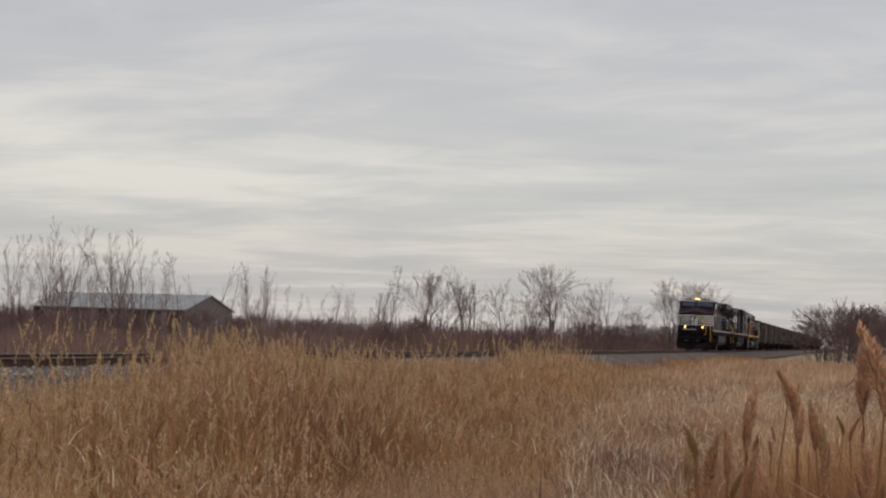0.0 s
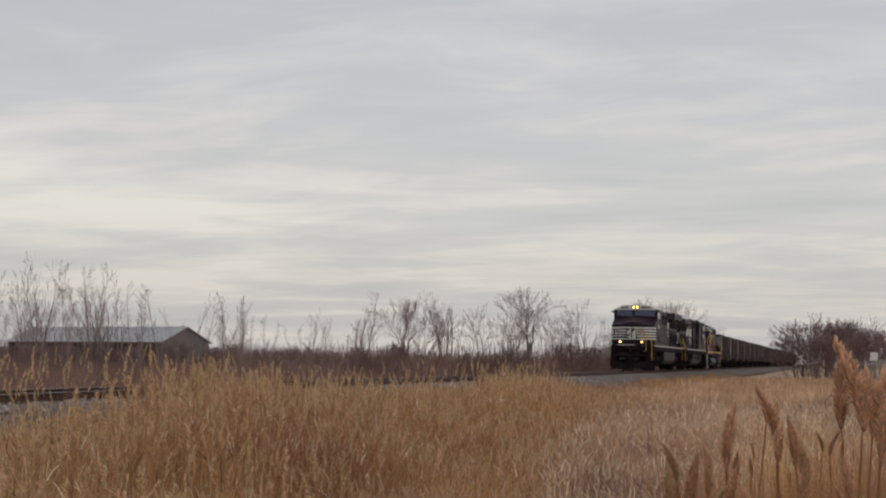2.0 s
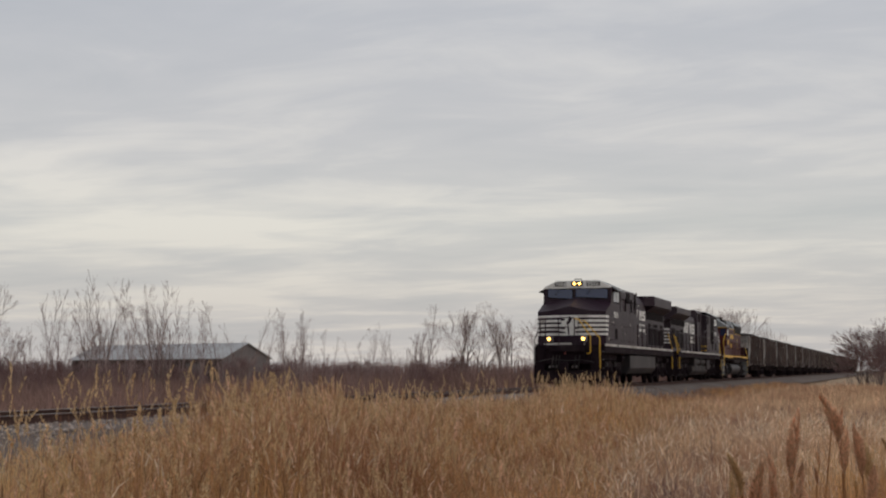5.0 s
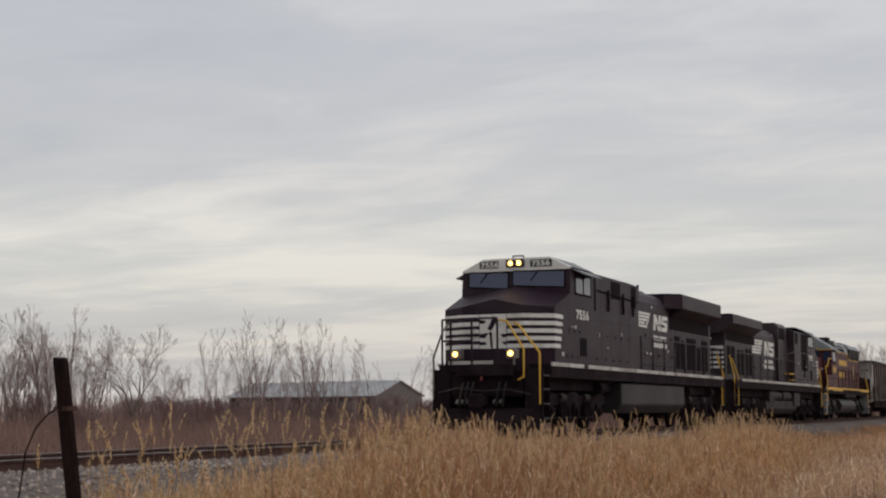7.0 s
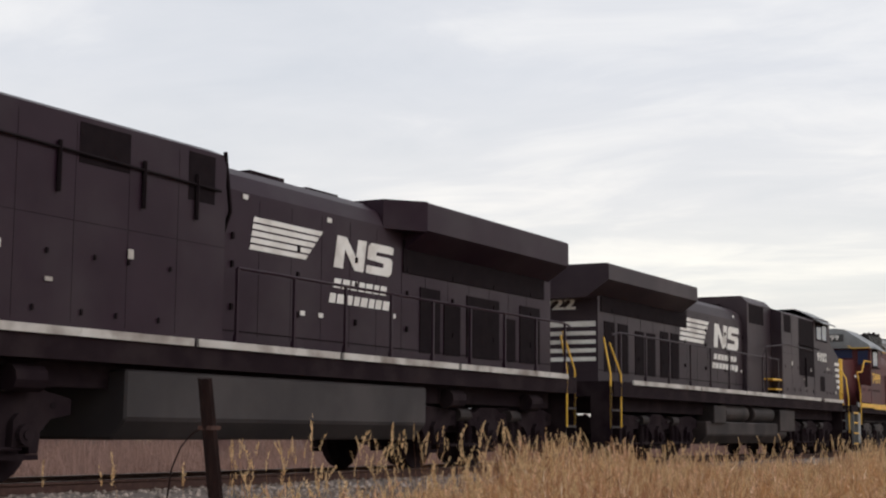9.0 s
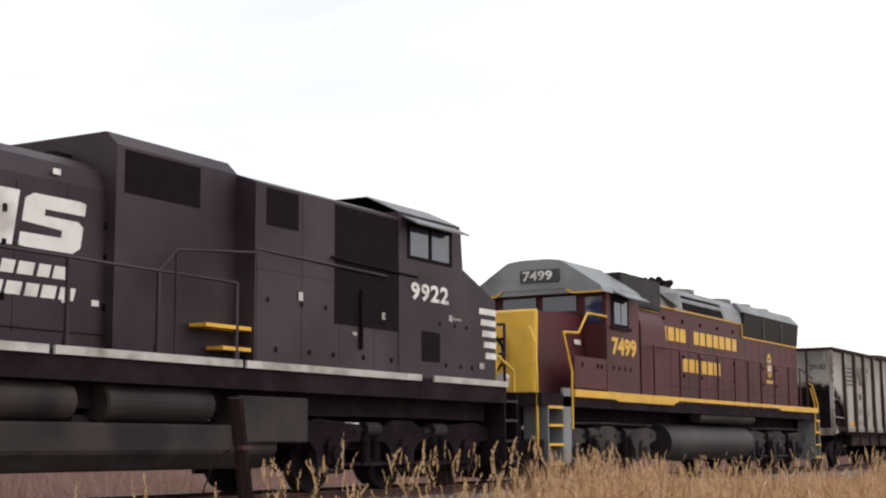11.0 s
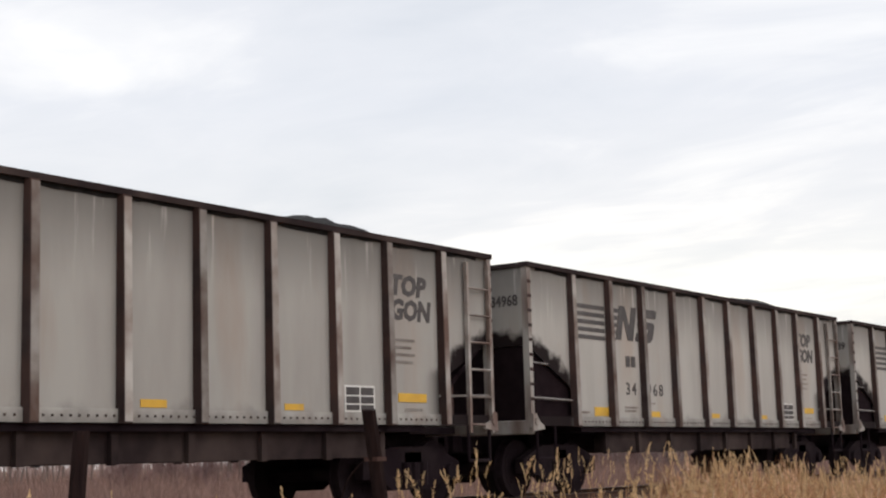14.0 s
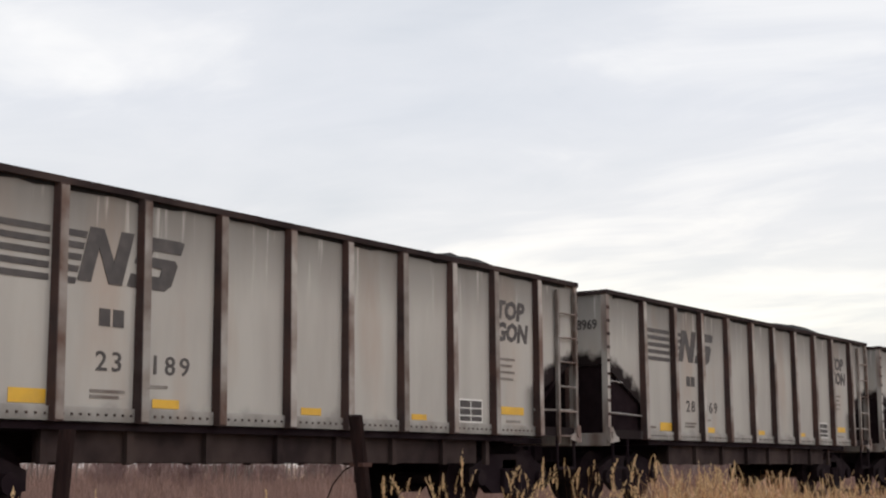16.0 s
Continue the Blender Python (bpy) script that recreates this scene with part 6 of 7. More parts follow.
def grow_grass():
    r = np.random.RandomState(21)
    # tall golden stand
    x, y, az = stand(r, 290000)
    h = tall_height(x, y) * np.where(r.uniform(0, 1, len(x)) < 0.3, r.uniform(0.85, 1.12, len(x)), r.uniform(0.4, 0.88, len(x)))
    wd = r.uniform(0.003, 0.009, len(x))
    hay = r.uniform(0, 1, len(x)) < np.interp(az, [3, 27, 31, 38], [0.12, 0.15, 0.6, 0.9])
    for name, pick, mat, label in (("tall_grass", ~hay, M["straw"], "tall golden dry grass standing in the field"), ("hay_grass", hay, M["hay"], "tall straw-yellow dry grass by the fence")):
        blades(name, x[pick], y[pick], h[pick], wd[pick], 0.19, mat, 1, 0.7, label)
    # small leaves that lean out of the stand
    x, y, az = stand(r, 52000)
    z = ground_z(x, y) + tall_height(x, y) * r.uniform(0.5, 0.98, len(x))
    pale = r.uniform(0, 1, len(x)) < 0.10
    for name, pick, mat, label in (("grass_leaves", pale, M["bleached"], "pale curled leaves on the tall dry grass"), ("brown_leaves", ~pale, M["leaf"], "brown withered leaves on the tall dry grass")):
        n = pick.sum()
        blades(name, x[pick], y[pick], r.uniform(0.05, 0.17, n), r.uniform(0.007, 0.018, n), 0.8, mat, 9, 0.6, label, base=z[pick])
    # tufts round the reeds at the near end of the meadow
    x, y, az, d = polar(r, 22000, -5, 6.5, 5.0, 8.5, 0.8)
    h = (1.55 + d * np.tan(np.radians(np.interp(az, [-5, 0, 3, 6.5], [-1.6, -2.2, -3.6, -6.0])))) * (0.6 + 0.5 * clump(x, y, 2.2, 0.8)) * r.uniform(0.5, 1.0, len(x))
    blades("reed_grass", x, y, h, r.uniform(0.002, 0.005, len(x)), 0.24, M["straw"], 14, 0.8, "tawny dry grass round the reed stalks")
    # shorter filler up to the bank
    x, y, az, d = polar(r, 60000, -9, 37, 7.5, 30, 0.75)
    keep = (y < 9.3) & (r.uniform(0, 1, len(x)) < np.interp(az, [-9, 29, 32, 37], [1, 0.9, 0.4, 0.25]))
    x, y, az = x[keep], y[keep], az[keep]
    h = (0.35 + 0.4 * clump(x, y, 0.8, 1.2)) * r.uniform(0.5, 1.05, len(x))
    blades("dry_grass", x, y, h, r.uniform(0.005, 0.012, len(x)), 0.5, M["pale"], 2, 0.8, "pale dry grass, bent and matted")
    # pale meadow towards the far bend
    x, y, az, d = polar(r, 170000, -10, 26, 4.4, 130, 1.5)
    keep = (y < 9.2) & ((y < 4.0) | (az < 11))
    x, y, d = x[keep], y[keep], d[keep]
    h = (0.22 + 0.46 * clump(x, y, 0.55, 2.2) + 0.12 * clump(x, y, 2.3, 0.7)) * r.uniform(0.5, 1.1, len(x))
    blades("meadow_grass", x, y, h, r.uniform(0.003, 0.009, len(x)) * (1 + d / 20), 0.58, M["pale"], 3, 0.8, "pale straw meadow grass beside the track")
    x, y, az, d = polar(r, 14000, -9, 11, 4.6, 40, 1.3)
    keep = y < 9
    x, y, d = x[keep], y[keep], d[keep]
    blades("meadow_leaves", x, y, r.uniform(0.05, 0.16, len(x)), r.uniform(0.004, 0.010, len(x)) * (1 + d / 30), 0.8, M["bleached"], 10, 0.6, "bleached bent leaves in the meadow", base=ground_z(x, y) + r.uniform(0.15, 0.55, len(x)))
    # clumps of dark dead weeds in the meadow and along the ditch
    cx, cy, caz, cd = polar(r, 46, -4, 11, 7.0, 48, 1.2)
    k = r.randint(0, 46, 5200)
    x, y = cx[k] + r.normal(0, 0.28, 5200) * (1 + cd[k] / 30), cy[k] + r.normal(0, 0.22, 5200)
    keep = y < 9.6
    x, y = x[keep], y[keep]
    blades("meadow_weeds", x, y, r.uniform(0.25, 0.75, len(x)), r.uniform(0.004, 0.010, len(x)) * (1 + x / 30), 0.4, M["brush"], 12, 0.5, "dark reddish dead weeds standing in the meadow", "weeds")
    x, y, az = stand(r, 46000, 7.0)
    keep = (clump(x, y, 0.5, 2.6) > 0.46) & (az > 23)
    x, y = x[keep], y[keep]
    blades("russet_weeds", x, y, tall_height(x, y) * r.uniform(0.5, 0.95, len(x)), r.uniform(0.006, 0.014, len(x)), 0.4, M["russet"], 15, 0.5, "russet dead weeds among the tall grass", "weeds")
    # the rest of the field, round the camera
    x, y, az, d = polar(r, 34000, 38, 350, 2.2, 40, 0.7)
    keep = y < 9.2
    x, y, d = x[keep], y[keep], d[keep]
    h = (0.25 + 0.3 * clump(x, y, 0.7, 0.3)) * r.uniform(0.6, 1.1, len(x)) * np.minimum(d / 6, 1)
    blades("field_grass", x, y, h, r.uniform(0.008, 0.02, len(x)), 0.4, M["pale"], 11, 0.8, "short dry grass over the open field")
    # strip along the far foot of the near slope
    x = 12 + 120 * r.uniform(0, 1, 18000) ** 1.4
    y = r.uniform(8.2, 10.0, 18000)
    keep = r.uniform(0, 1, 18000) < 0.35 + 0.65 * (clump(x, y, 0.4, 1.1) > 0.5)
    x, y = x[keep], y[keep]
    blades("verge_grass", x, y, r.uniform(0.2, 0.6, len(x)), r.uniform(0.007, 0.015, len(x)) * (1 + x / 60), 0.35, M["straw"], 4, 0.8, "short tan grass along the foot of the bank")
    # seed heads over the tall stand
    x, y, az = stand(r, 8000)
    h = tall_height(x, y) * r.uniform(0.75, 1.08, len(x))
    tall = (az > 10.5) & (y > 4.5) & (r.uniform(0, 1, len(x)) < np.interp(az, [10, 13, 14, 21, 24, 28, 36], [0.10, 0.12, 0.04, 0.07, 0.17, 0.22, 0.22]))
    h = np.where(tall, r.uniform(1.1, np.interp(az, [10, 13, 21, 24, 29, 32, 36], [1.38, 1.42, 1.34, 1.56, 1.62, 1.62, 1.45])), h)
    tips = blades("seed_stalks", x, y, h, np.full(len(x), 0.006), 0.12, M["straw"], 5, 0.5, "thin stalks that carry seed heads")
    heads(tips, 0.17, 0.040, 34, M["plumepale"], "seed_heads", 6)
    x, y, az = stand(r, 4200)
    h = tall_height(x, y) * r.uniform(0.6, 1.04, len(x))
    tips = blades("brown_stalks", x, y, h, np.full(len(x), 0.006), 0.14, M["straw"], 7, 0.5, "thin stalks with brown seed heads")
    heads(tips, 0.18, 0.036, 34, M["plume"], "brown_seed_heads", 8)


def plume_arrays(tip, length, width, hairs, r):
    """Short hairs round a bent axis."""
    t = r.uniform(0, 1, hairs)
    bend = r.uniform(-0.4, 0.4, 2) * length
    ax = np.array(tip)[None] + np.stack([bend[0] * t ** 2, bend[1] * t ** 2, t * length - length * 0.15], 1)
    a = r.uniform(0, 2 * np.pi, hairs)
    spread = width * np.sin(np.pi * np.clip(t * 0.86 + 0.12, 0, 1)) * r.uniform(0.5, 1.0, hairs)
    out = np.stack([np.cos(a) * spread, np.sin(a) * spread, length * r.uniform(0.08, 0.18, hairs)], 1)
    w = np.stack([-np.sin(a), np.cos(a), 0 * a], 1) * (width * 0.15)
    return np.stack([ax - w, ax + w, ax + out], 1).reshape(-1, 3)


def heads(tips, length, width, hairs, mat, name, seed):
    r = np.random.RandomState(seed)
    v = np.concatenate([plume_arrays(t, length * r.uniform(0.6, 1.3), width * r.uniform(0.7, 1.3), hairs, r) for t in tips])
    ob = raw_mesh(name, v, np.arange(len(v)), 3, mat)
    tagged(ob, "feathery dry seed heads on the grass stalks", "seed heads", kind="stuff")


def reed(az, dist, el, size, seed, mat):
    """One tall reed stalk with a large drooping plume."""
    r = np.random.RandomState(seed)
    p = spot(az, dist)
    top = EYE_Z + dist * math.tan(radians(el))
    th = thing("reed_stalk", "tall dry reed with a feathery rust-brown plume, in the meadow", "reed", "reeds in the meadow", m=Matrix.Translation(p))
    h = top - p.z - size * 0.8
    dx, dy = r.uniform(-0.12, 0.12, 2)
    b = bm_new()
    tube(b, [(0, 0, -0.05), (dx * 0.4, dy * 0.4, h * 0.5), (dx, dy, h)], 0.0035, 5)
    part("stem", fix(b), M["straw"], th)
    v = plume_arrays((dx, dy, h), size * 0.92, size * 0.19, 900, r)
    raw_mesh("plume", v, np.arange(len(v)), 3, mat, th)
    for k in range(2):
        a = r.uniform(0, 6.28)
        z = h * r.uniform(0.35, 0.7)
        b = bm_new()
        hull(b, [(dx * 0.5, dy * 0.5, z), (dx * 0.5 + 0.012, dy * 0.5 + 0.004, z), (dx * 0.5, dy * 0.5 + 0.004, z + 0.02)],
             [(0.25 * math.cos(a), 0.25 * math.sin(a), z + 0.16), (0.25 * math.cos(a) + 0.006, 0.25 * math.sin(a), z + 0.16), (0.25 * math.cos(a), 0.25 * math.sin(a) + 0.004, z + 0.165)])
        part("leaf", fix(b), M["pale"], th)


def segments_mesh(name, segs, mat, parent, sides=4):
    """Tapered prisms from rows of (a, b, ra, rb)."""
    a, b = np.array([s[0] for s in segs]), np.array([s[1] for s in segs])
    ra, rb = np.array([s[2] for s in segs]), np.array([s[3] for s in segs])
    d = b - a
    d /= np.linalg.norm(d, axis=1, keepdims=True) + 1e-9
    ref = np.where(np.abs(d[:, 2:3]) > 0.9, [[1.0, 0, 0]], [[0, 0, 1.0]])
    s = np.cross(d, ref)
    s /= np.linalg.norm(s, axis=1, keepdims=True)
    t = np.cross(d, s)
    rings = []
    for p, rr in ((a, ra), (b, rb)):
        for k in range(sides):
            c, q = math.cos(2 * math.pi * k / sides), math.sin(2 * math.pi * k / sides)
            rings.append(p + (s * c + t * q) * rr[:, None])
    v = np.stack(rings, 1).reshape(-1, 3)
    f = np.array([(k, (k + 1) % sides, sides + (k + 1) % sides, sides + k) for k in range(sides)])
    f = (f[None] + 2 * sides * np.arange(len(segs))[:, None, None]).reshape(-1, 4)
    return raw_mesh(name, v, f, 4, mat, parent)


def unit(v):
    return v / np.linalg.norm(v)


def swing(r, d, angle):
    """The way d, turned by an angle to a random side."""
    side = unit(np.cross(d, r.normal(0, 1, 3)))
    return unit(d * math.cos(angle) + side * math.sin(angle))


def fork(r, segs, p, d, length, rad, depth, wide, up, least):
    """A limb in two bent pieces that forks at its end, with a side twig on the way."""
    for i in range(2):
        d = unit(d + r.normal(0, 0.06, 3) + np.array([0, 0, up]))
        q = p + d * length / 2
        r1 = max(rad * (0.92 - 0.12 * i), least)
        segs[0 if rad > 0.035 else 1].append((p, q, rad, r1))
        p, rad = q, r1
        if depth > 0 and i == 0 and r.rand() < 0.75:
            fork(r, segs, p, swing(r, d, wide * r.uniform(0.9, 1.5)), length * r.uniform(0.45, 0.7), max(rad * 0.5, least), max(depth - 2, 0), wide, up, least)
    if depth > 0:
        for k in range(2 if r.rand() < 0.75 else 3):
            fork(r, segs, p, swing(r, d, wide * r.uniform(0.45, 1.15)), length * r.uniform(0.68, 0.9), max(rad * r.uniform(0.55, 0.75), least), depth - 1, wide, up, least)


def leader(r, segs, p, d, height, rad, bare, reach, depth, least, gap):
    """A tall stem with ascending side limbs above its bare foot, longest low down."""
    n = max(6, int(height / gap))
    for i in range(n):
        d = unit(d + r.normal(0, 0.05, 3) + np.array([0, 0, 0.03]))
        q = p + d * height / n
        t = (i + 1) / n
        r0, r1 = max(rad * (1 - 0.85 * i / n), least), max(rad * (1 - 0.85 * t), least)
        segs[0 if r0 > 0.03 else 1].append((p, q, r0, r1))
        p = q
        if t > bare and r.rand() < 0.85:
            for _ in range(r.randint(1, 3)):
                size = reach * height * (1.0 - 0.62 * t) * r.uniform(0.5, 1.1)
                fork(r, segs, p, swing(r, d, r.uniform(0.3, 0.65)), size * 0.42, max(r1 * 0.5, least), depth, 0.44, 0.09, least)


def tree_shape(seed, height, kind):
    r = np.random.RandomState(seed)
    segs = ([], [])
    if kind == "sapling":
        for _ in range(r.randint(4, 8)):
            a = r.uniform(0, 2 * np.pi)
            base = np.array([math.cos(a), math.sin(a), 0]) * r.uniform(0.1, 1.9)
            d = unit(np.array([math.cos(a) * 0.16, math.sin(a) * 0.16, 1.0]) + r.normal(0, 0.05, 3))
            leader(r, segs, base, d, height * r.uniform(0.45, 1.0), 0.036, 0.20, 0.50, 1, 0.0075, 0.36)
    elif kind == "upright":
        for k in range(r.randint(2, 5)):
            a = r.uniform(0, 2 * np.pi)
            base = np.array([math.cos(a), math.sin(a), 0]) * r.uniform(0.1, 0.7)
            d = unit(np.array([math.cos(a) * 0.17, math.sin(a) * 0.17, 1.0]))
            leader(r, segs, base, d, height * (1.0 if k == 0 else r.uniform(0.6, 0.95)), height * 0.0095, 0.24, 0.58, 2, 0.0075, 0.34)
    elif kind == "shrub":
        for _ in range(26):
            a, k = r.uniform(0, 2 * np.pi), r.uniform(0.05, 1.0)
            base = np.array([math.cos(a), math.sin(a), 0]) * 2.6 * k
            d = unit(np.array([math.cos(a) * 0.55 * k, math.sin(a) * 0.55 * k, 1.0]))
            fork(r, segs, base, d, height * r.uniform(0.22, 0.30) * (1.1 - 0.35 * k), 0.05, 4, 0.55, 0.05, 0.02)
    else:
        trunk = height * r.uniform(0.16, 0.24)
        segs[0].append((np.zeros(3), np.array([0.05, 0, trunk]), height * 0.021, height * 0.017))
        for _ in range(r.randint(4, 7)):
            a, k = r.uniform(0, 2 * np.pi), r.uniform(0.15, 0.75)
            d = unit(np.array([math.cos(a) * k, math.sin(a) * k, 1.0]))
            fork(r, segs, np.array([0.05, 0, trunk * r.uniform(0.8, 1.0)]), d, height * r.uniform(0.20, 0.27), height * r.uniform(0.008, 0.012), 5, 0.50, 0.035, 0.0095)
    return segs


def plant_trees():
    kinds = {}
    labels = {"sapling": ("young_tree", "slender bare young trees with upright grey-brown stems", "young trees behind the track"),
              "broad": ("tree", "bare winter tree with a rounded crown of fine twigs", "bare trees behind the track"),
              "upright": ("tree", "tall bare tree with many ascending grey-brown branches", "bare trees behind the track"),
              "shrub": ("shrub", "dense bare shrub with purplish brown twigs beside the track", "shrubs by the track")}

    def plant(kind, variant, az, dist, top_el, turn):
        name, label, group = labels[kind]
        height = EYE_Z + dist * math.tan(radians(top_el))
        m = Matrix.Translation(spot(az, dist)) @ Matrix.Rotation(radians(turn), 4, "Z")
        key = (kind, variant)
        if key not in kinds:
            th = thing(name, label, "tree" if kind != "shrub" else "shrub", group)
            segs = tree_shape(100 + variant * 7 + len(kind), 8.0, kind)
            stems, owner = [], {}
            for seg in segs[0]:
                k = owner.get(tuple(np.round(seg[0], 4)))
                if k is None:
                    k = len(stems)
                    stems.append([])
                stems[k].append(seg)
                owner[tuple(np.round(seg[1], 4))] = k
            for k, stem in enumerate(stems):
                segments_mesh("trunk" if k == 0 or kind != "broad" else "limb", stem, M["bark"], th, 5)
            crown = segments_mesh("crown", segs[1], M["twig"] if kind != "shrub" else M["shrub"], th, 3)
            zs = np.empty(len(crown.data.vertices) * 3, np.float32)
            crown.data.vertices.foreach_get("co", zs)
            kinds[key] = (th, float(zs[2::3].max()))
            th.matrix_basis = m
        else:
            th = copy_thing(kinds[key][0], m)
        k = height / kinds[key][1]
        th.scale = (k, k, k)

    r = random.Random(8)
    # slim young trees by the barn
    for az, el in ((33.4, 2.4), (32.6, 3.2), (31.4, 3.0), (30.6, 3.9), (29.7, 2.9), (29.2, 2.6), (28.1, 3.6), (27.3, 3.3), (26.6, 2.5), (25.6, 2.8), (24.3, 2.2), (23.1, 2.6), (22.6, 2.0), (21.8, 1.7), (20.7, 1.6), (19.9, 2.0), (18.9, 1.5), (36.3, 2.4), (37.2, 2.2)):
        plant("sapling", r.randrange(4), az, r.uniform(70, 100), el, r.uniform(0, 360))
    # larger trees further off
    for az, el, d in ((16.3, 2.5, 150), (15.6, 2.2, 150), (13.4, 2.3, 155), (11.5, 2.95, 140), (12.3, 2.1, 160), (9.4, 2.5, 150), (10.2, 1.9, 165), (8.2, 1.4, 170), (6.9, 2.6, 165), (5.9, 2.45, 170), (4.9, 1.6, 190),
                      (35.0, 3.4, 105), (33.9, 1.9, 120)):
        plant("broad", r.randrange(4), az, d, el, r.uniform(0, 360))
    # a close row of taller trees
    az = 36.6
    while az < 61:
        plant("upright", r.randrange(3), az, r.uniform(98, 112), r.uniform(3.3, 4.2), r.uniform(0, 360))
        az += r.uniform(0.4, 0.85)
    for az, el, d in ((18.1, 2.65, 138), (14.6, 2.8, 150), (22.9, 2.5, 100), (30.5, 3.7, 95), (28.0, 3.5, 95)):
        plant("upright", r.randrange(3), az, d, el, r.uniform(0, 360))
    # shrubs along the far edge of the brush
    for k in range(34):
        az = 5.5 + k * 1.25 + r.uniform(-0.5, 0.5)
        plant("shrub", r.randrange(2), az, max(r.uniform(75, 120), 24 / math.sin(radians(az))), r.uniform(0.25, 0.85), r.uniform(0, 360))
    # shrubs where the track bends out of sight
    for az, el, d in ((1.15, 1.25, 150), (0.45, 1.95, 152), (-0.4, 1.85, 150), (-1.3, 1.7, 148), (-2.2, 1.5, 140), (-3.2, 1.4, 150), (-4.4, 1.5, 145), (-5.6, 1.4, 140), (-0.9, 1.3, 130), (0.2, 1.2, 135), (-2.8, 1.0, 128)):
        plant("shrub", r.randrange(2), az, d, el, r.uniform(0, 360))


def grow_brush():
    r = np.random.RandomState(33)
    n = 105000
    az = r.uniform(-1.5, 64, n)
    d0 = np.maximum(24.0 / np.sin(np.radians(np.maximum(az, 4.0))), 30)
    d = d0 + (np.maximum(140, d0 + 60) - d0) * r.uniform(0, 1, n) ** 1.2
    a = np.radians(az)
    x, y = d * np.cos(a), d * np.sin(a)
    keep = y > 19
    x, y, d, az = x[keep], y[keep], d[keep], az[keep]
    top = 0.5 + d * np.tan(np.radians(np.interp(az, [0, 6, 12, 16, 18, 24, 30, 34, 40, 50], [0.6, 0.55, 0.5, 0.55, 0.75, 0.35, 0.35, 0.45, 0.4, 0.4])))
    h = np.clip((top + 0.5) * (0.25 + 0.6 * clump(x, y, 0.13, 0.9) + 0.4 * clump(x, y, 0.5, 2.9)), 0.4, 3.2) * r.uniform(0.4, 1.05, len(x))
    blades("brushwood", x, y, h, r.uniform(0.012, 0.03, len(x)) * (0.6 + d / 80), 0.42, M["brush"], 34, 0.5, "low reddish brown brush and weeds behind the track", "brush")
    # thin far woods on the skyline
    n = 16000
    az = r.uniform(-12, 66, n)
    d = r.uniform(230, 420, n)
    a = np.radians(az)
    x, y = d * np.cos(a), d * np.sin(a)
    h = (2.2 + 4.2 * clump(x, y, 0.045, 0.2)) * r.uniform(0.5, 1.0, n)
    keep = y > 20
    blades("far_woods", x[keep], y[keep], h[keep], r.uniform(0.08, 0.22, n)[keep], 0.12, M["twig"], 35, 0.4, "thin line of bare woods on the skyline", "woods")
    # weeds on the ballast and beside it
    n = 2600
    x = 14 + 90 * r.uniform(0, 1, n) ** 1.3
    y = TRACK_Y - 3.1 - r.uniform(0, 1.3, n)
    keep = clump(x, y, 0.6, 2.0) > 0.62
    x, y = x[keep], y[keep]
    blades("dead_weeds", x, y, r.uniform(0.15, 0.5, len(x)), np.full(len(x), 0.012) * (1 + x / 60), 0.3, M["brush"], 36, 0.5, "dead brown weeds at the edge of the ballast", "weeds")


def fence_post(az_top, el_top, az_low, el_low, y0, width, wire):
    top_d, low_d = y0 / math.sin(radians(az_top)), y0 / math.sin(radians(az_low))
    t = Vector((top_d * math.cos(radians(az_top)), y0, EYE_Z + top_d * math.tan(radians(el_top))))
    l = Vector((low_d * math.cos(radians(az_low)), y0, EYE_Z + low_d * math.tan(radians(el_low))))
    base = l + (l - t) * ((l.z + 0.15) / (t.z - l.z))
    axis_v = (t - base).normalized()
    th = thing("fence_post", "dark weathered wooden fence post, leaning, in the grass", "fence post", "fence posts", m=Matrix.Translation(base))
    rr = random.Random(int(az_top * 10))
    b = bm_new()
    height = (t - base).length
    s = Vector((math.sin(radians(az_top)), -math.cos(radians(az_top)), 0))
    f = axis_v.cross(s).normalized()
    rings = []
    for k in range(7):
        w = width / 2 * (1.06 - 0.02 * k + rr.uniform(-0.03, 0.03))
        c = axis_v * (height * k / 6)
        ring = [b.verts.new(c + s * (w * ca) + f * (w * sa)) for ca, sa in ((1, 0.5), (0.55, 1), (-0.5, 1), (-1, 0.55), (-1, -0.5), (-0.55, -1), (0.5, -1), (1, -0.55))]
        rings.append(ring)
    for k in range(6):
        for i in range(8):
            b.faces.new((rings[k][i], rings[k][(i + 1) % 8], rings[k + 1][(i + 1) % 8], rings[k + 1][i]))
    b.faces.new(rings[-1])
    b.faces.new(rings[0][::-1])
    part("post", fix(b), M["post"], th)
    if wire:
        b = bm_new()
        p = axis_v * (height * 0.83)
        pts = [p - s * 0.05, p - s * 0.12 - Vector((0, 0, 0.04)), p - s * 0.20 - Vector((0, 0, 0.14)), p - s * 0.26 - Vector((0, 0, 0.30)), p - s * 0.29 - Vector((0, 0, 0.55)), p - s * 0.33 - Vector((0, 0, 0.85))]
        tube(b, pts, 0.006, 5)
        part("wire", fix(b), M["post"], th, "loose end of rusty wire")
        b = bm_new()
        box(b, p.x - 0.055, p.x + 0.055, p.y - 0.06, p.y + 0.06, p.z - 0.015, p.z + 0.015)
        part("staple_band", fix(b), M["rail"], th)


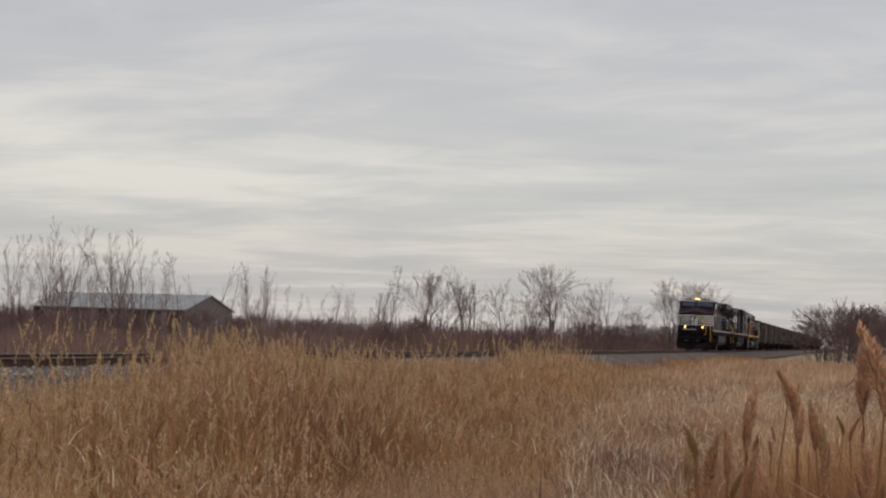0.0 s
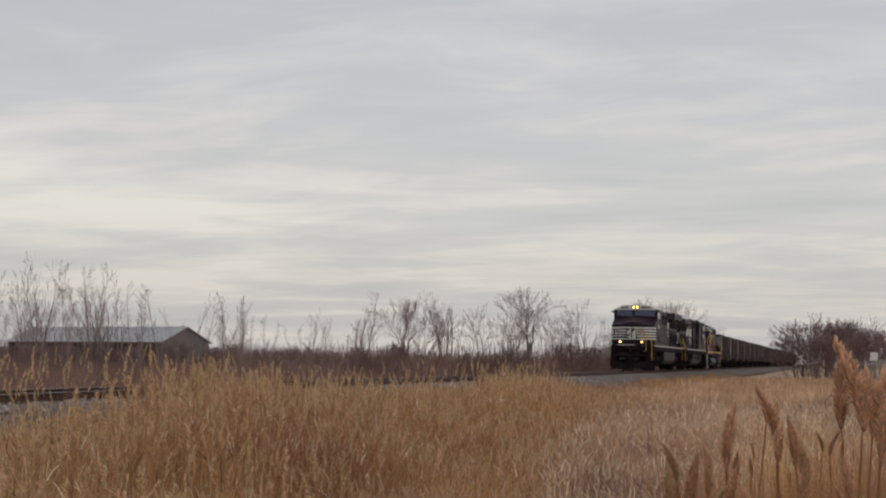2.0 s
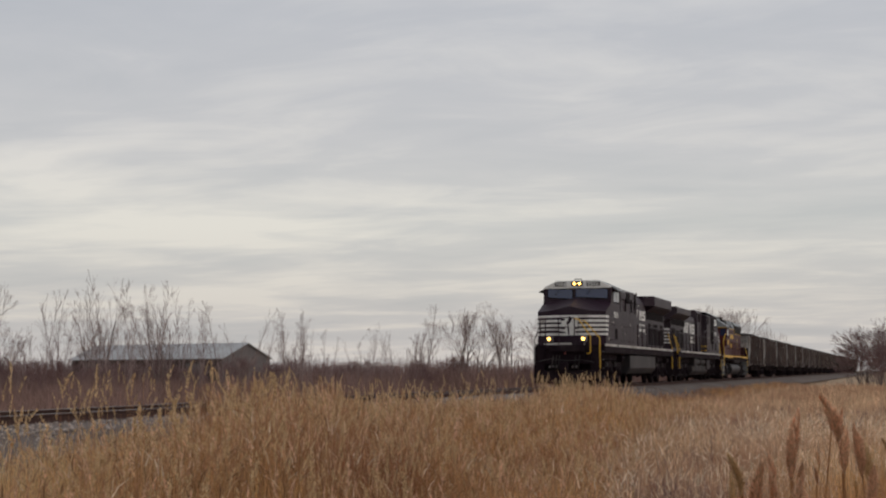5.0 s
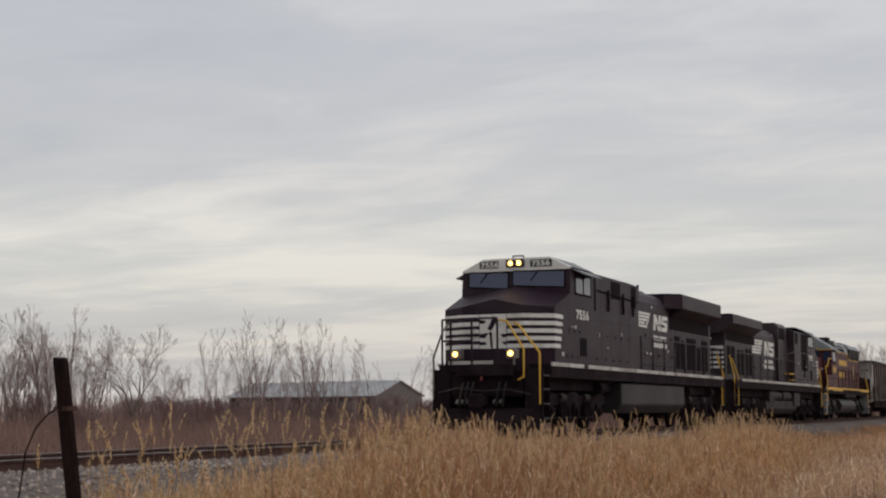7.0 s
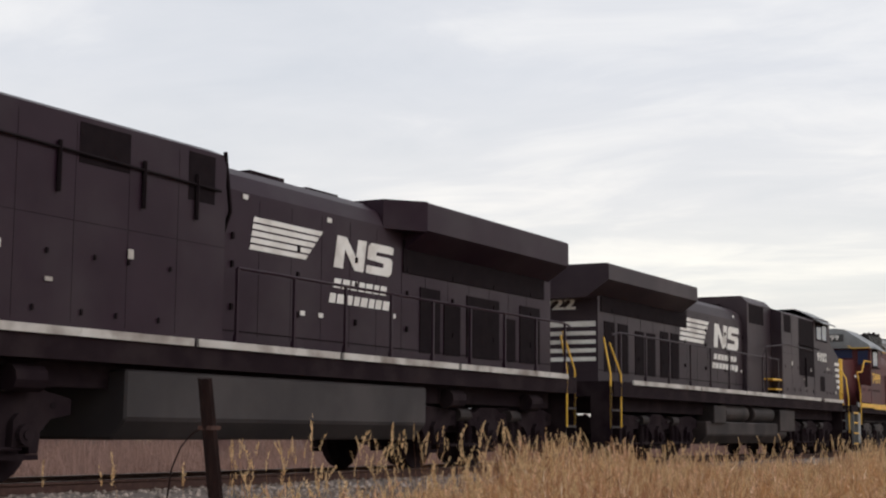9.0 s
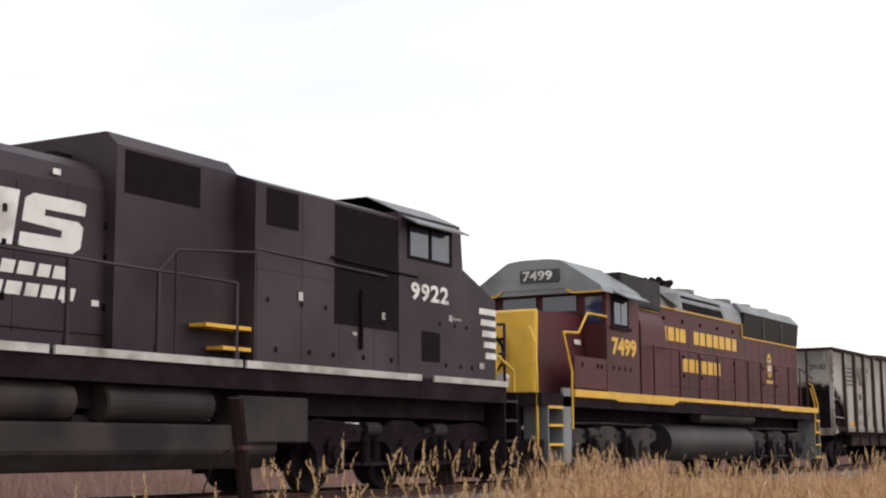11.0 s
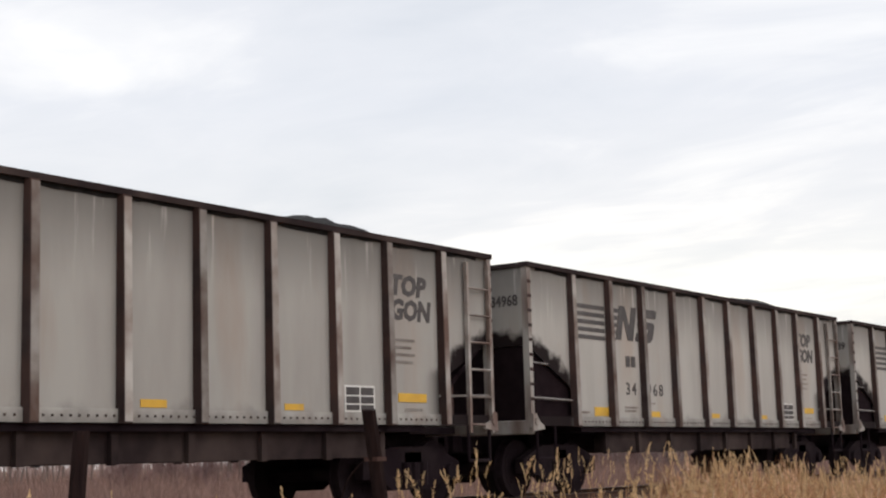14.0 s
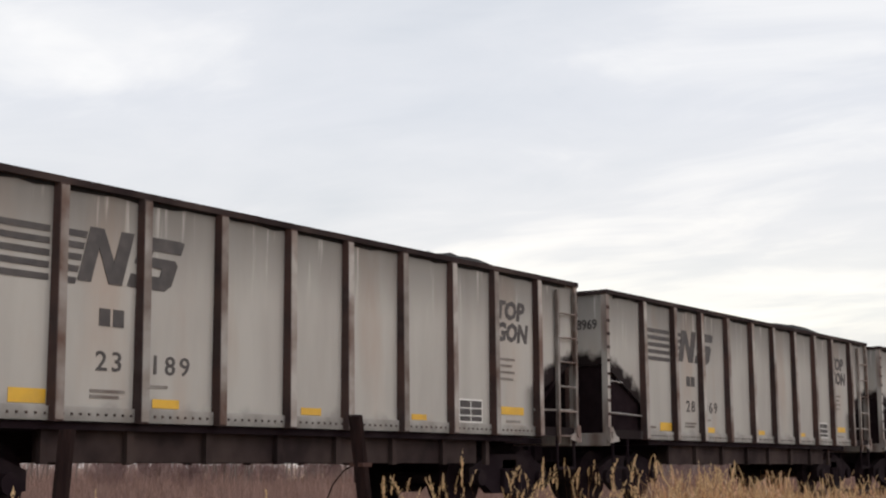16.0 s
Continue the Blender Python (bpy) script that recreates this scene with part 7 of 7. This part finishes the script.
def build_barn():
    """A long low shed: dark walls, a paler gable, a grey metal roof."""
    d = 210.0
    dv, rt = aim(25.7, 0), Vector((math.sin(radians(25.7)), -math.cos(radians(25.7)), 0))
    c = dv * d
    g = (rt * 6.75 + dv * 7.4)      # gable side
    l = (-rt * 23.0 + dv * 20.8)    # long side
    W, L = g.length, l.length
    gx, lx = g.normalized(), l.normalized()
    m = Matrix(((lx.x, gx.x, 0, c.x), (lx.y, gx.y, 0, c.y), (0, 0, 1, 0), (0, 0, 0, 1)))
    th = thing("barn", "long low farm shed with dark walls and a grey metal roof", "barn", m=m)
    e, rdg = 3.65, 5.75
    for nm, y in (("long_wall", 0.0), ("long_wall", W - 0.2)):
        slab(nm, M["barnwall"], th, 0.2, L - 0.2, y, y + 0.2, -0.1, e)
    for x in (0.0, L - 0.2):
        b = bm_new()
        hull(b, [(x, 0, -0.1), (x, W, -0.1), (x, W, e), (x, W / 2, rdg - 0.05), (x, 0, e)], [(x + 0.2, 0, -0.1), (x + 0.2, W, -0.1), (x + 0.2, W, e), (x + 0.2, W / 2, rdg - 0.05), (x + 0.2, 0, e)])
        part("gable_wall", fix(b), M["barngable"], th)
    for y0, y1 in ((-0.4, W / 2), (W + 0.4, W / 2)):
        k = (rdg - e) / (W / 2)
        z0 = e - 0.4 * k
        b = bm_new()
        hull(b, [(-0.3, y0, z0 + 0.02), (L + 0.3, y0, z0 + 0.02), (L + 0.3, y1, rdg + 0.02), (-0.3, y1, rdg + 0.02)], [(-0.3, y0, z0 + 0.14), (L + 0.3, y0, z0 + 0.14), (L + 0.3, y1, rdg + 0.14), (-0.3, y1, rdg + 0.14)])
        roof = part("roof", fix(b), M["barnroof"], th)
        b = bm_new()
        for x in np.arange(0, L, 0.9):
            hull(b, [(x, y0, z0 + 0.14), (x + 0.06, y0, z0 + 0.14), (x + 0.06, y1, rdg + 0.14), (x, y1, rdg + 0.14)], [(x, y0, z0 + 0.18), (x + 0.06, y0, z0 + 0.18), (x + 0.06, y1, rdg + 0.18), (x, y1, rdg + 0.18)])
        part("roof_seam", fix(b), M["barnroof"], roof)
    for x in (4, 11, 18, 25):
        slab("shed_door", M["barngable"], th, x, x + 3.2, -0.06, -0.002, -0.1, 2.9)


def build_sign():
    p = spot(-1.52, 70)
    th = thing("track_sign", "small white square sign on a thin steel post", "sign", m=Matrix.Translation(p) @ Matrix.Rotation(radians(-1.5), 4, "Z"))
    b = bm_new()
    cyl(b, (0, 0, -0.1), (0, 0, 2.1), 0.03, 6)
    part("post", fix(b), M["steel"], th)
    slab("plate", M["white"], th, -0.03, -0.01, -0.16, 0.16, 1.75, 2.12, 0.004)


def fallen_branch(az, dist):
    """A dead bare branch lying bent in the meadow."""
    p = spot(az, dist)
    th = thing("fallen_branch", "dead bare branch lying bent in the pale meadow", "branch", m=Matrix.Translation(p))
    r = np.random.RandomState(3)
    segs = ([], [])
    for way in ((0.2, 1.0, 0.75), (-0.1, 0.8, 0.35), (0.1, -0.7, 0.5)):
        fork(r, segs, np.array([0.0, 0, 0.02]), unit(np.array(way)), 0.75, 0.045, 2, 0.5, -0.22, 0.015)
    segments_mesh("limb", segs[0], M["shrub"], th, 5)
    segments_mesh("twigs", segs[1], M["shrub"], th, 4)


build_barn()
build_sign()
fallen_branch(0.75, 48)
fence_post(37.73, 2.0, 37.12, -3.2, 6.5, 0.108, True)
fence_post(48.62, 1.42, 48.78, -1.02, 6.5, 0.10, False)
plant_trees()
grow_brush()
grow_grass()
for i, (az, dist, el, size) in enumerate(((-0.24, 5.0, 0.73, 0.3), (-0.68, 5.6, -0.31, 0.26), (2.04, 5.6, -0.99, 0.22), (2.28, 5.2, -2.22, 0.16), (3.74, 6.4, -1.62, 0.26), (3.32, 7.0, -1.38, 0.12),
        (6.28, 5.0, -3.49, 0.22), (0.46, 5.4, -2.17, 0.18), (-0.47, 5.0, -1.71, 0.18), (0.22, 5.2, -3.63, 0.18), (1.43, 6.6, -1.49, 0.14), (4.14, 6.0, -2.29, 0.2),
        (3.33, 5.4, -4.06, 0.18), (4.53, 6.2, -3.17, 0.14), (-0.97, 5.8, 0.34, 0.3), (0.7, 5.0, -4.72, 0.16), (2.16, 5.2, -4.51, 0.14), (-1.01, 5.2, -3.65, 0.2),
        (5.25, 5.6, -4.07, 0.12), (-1.6, 5.6, -0.1, 0.3), (-2.4, 5.8, 0.2, 0.3), (-3.0, 6.0, -1.2, 0.26))):
    reed(az, dist, el, size, 60 + i, M["plume"])
reed_places = random.Random(17)
for i in range(26):
    reed(reed_places.uniform(-4, 5.5), reed_places.uniform(5.2, 8.5), reed_places.uniform(-5.8, -2.4), reed_places.uniform(0.09, 0.17), 90 + i, M["plume"] if i % 3 else M["plumepale"])


# ---- what moves ----
def motions():
    times = [i * 0.5 for i in range(33)]
    for ob, u, turned in TRAIN:
        walk(ob, [(t, pose(train_x(t) + u, TRACK_Y, RAIL_Z, 0, 0, 180 if turned else 0)) for t in times])
    ticks = [i / 30 for i in range(481)]
    for ob, x, r, turned in WHEELS:
        side = -1 if turned else 1
        start = train_x(0.0)
        walk(ob, [(t, Matrix.Translation((x, 0, r)) @ Matrix.Rotation(side * (train_x(t) - start) / r, 4, "Y")) for t in ticks])


motions()
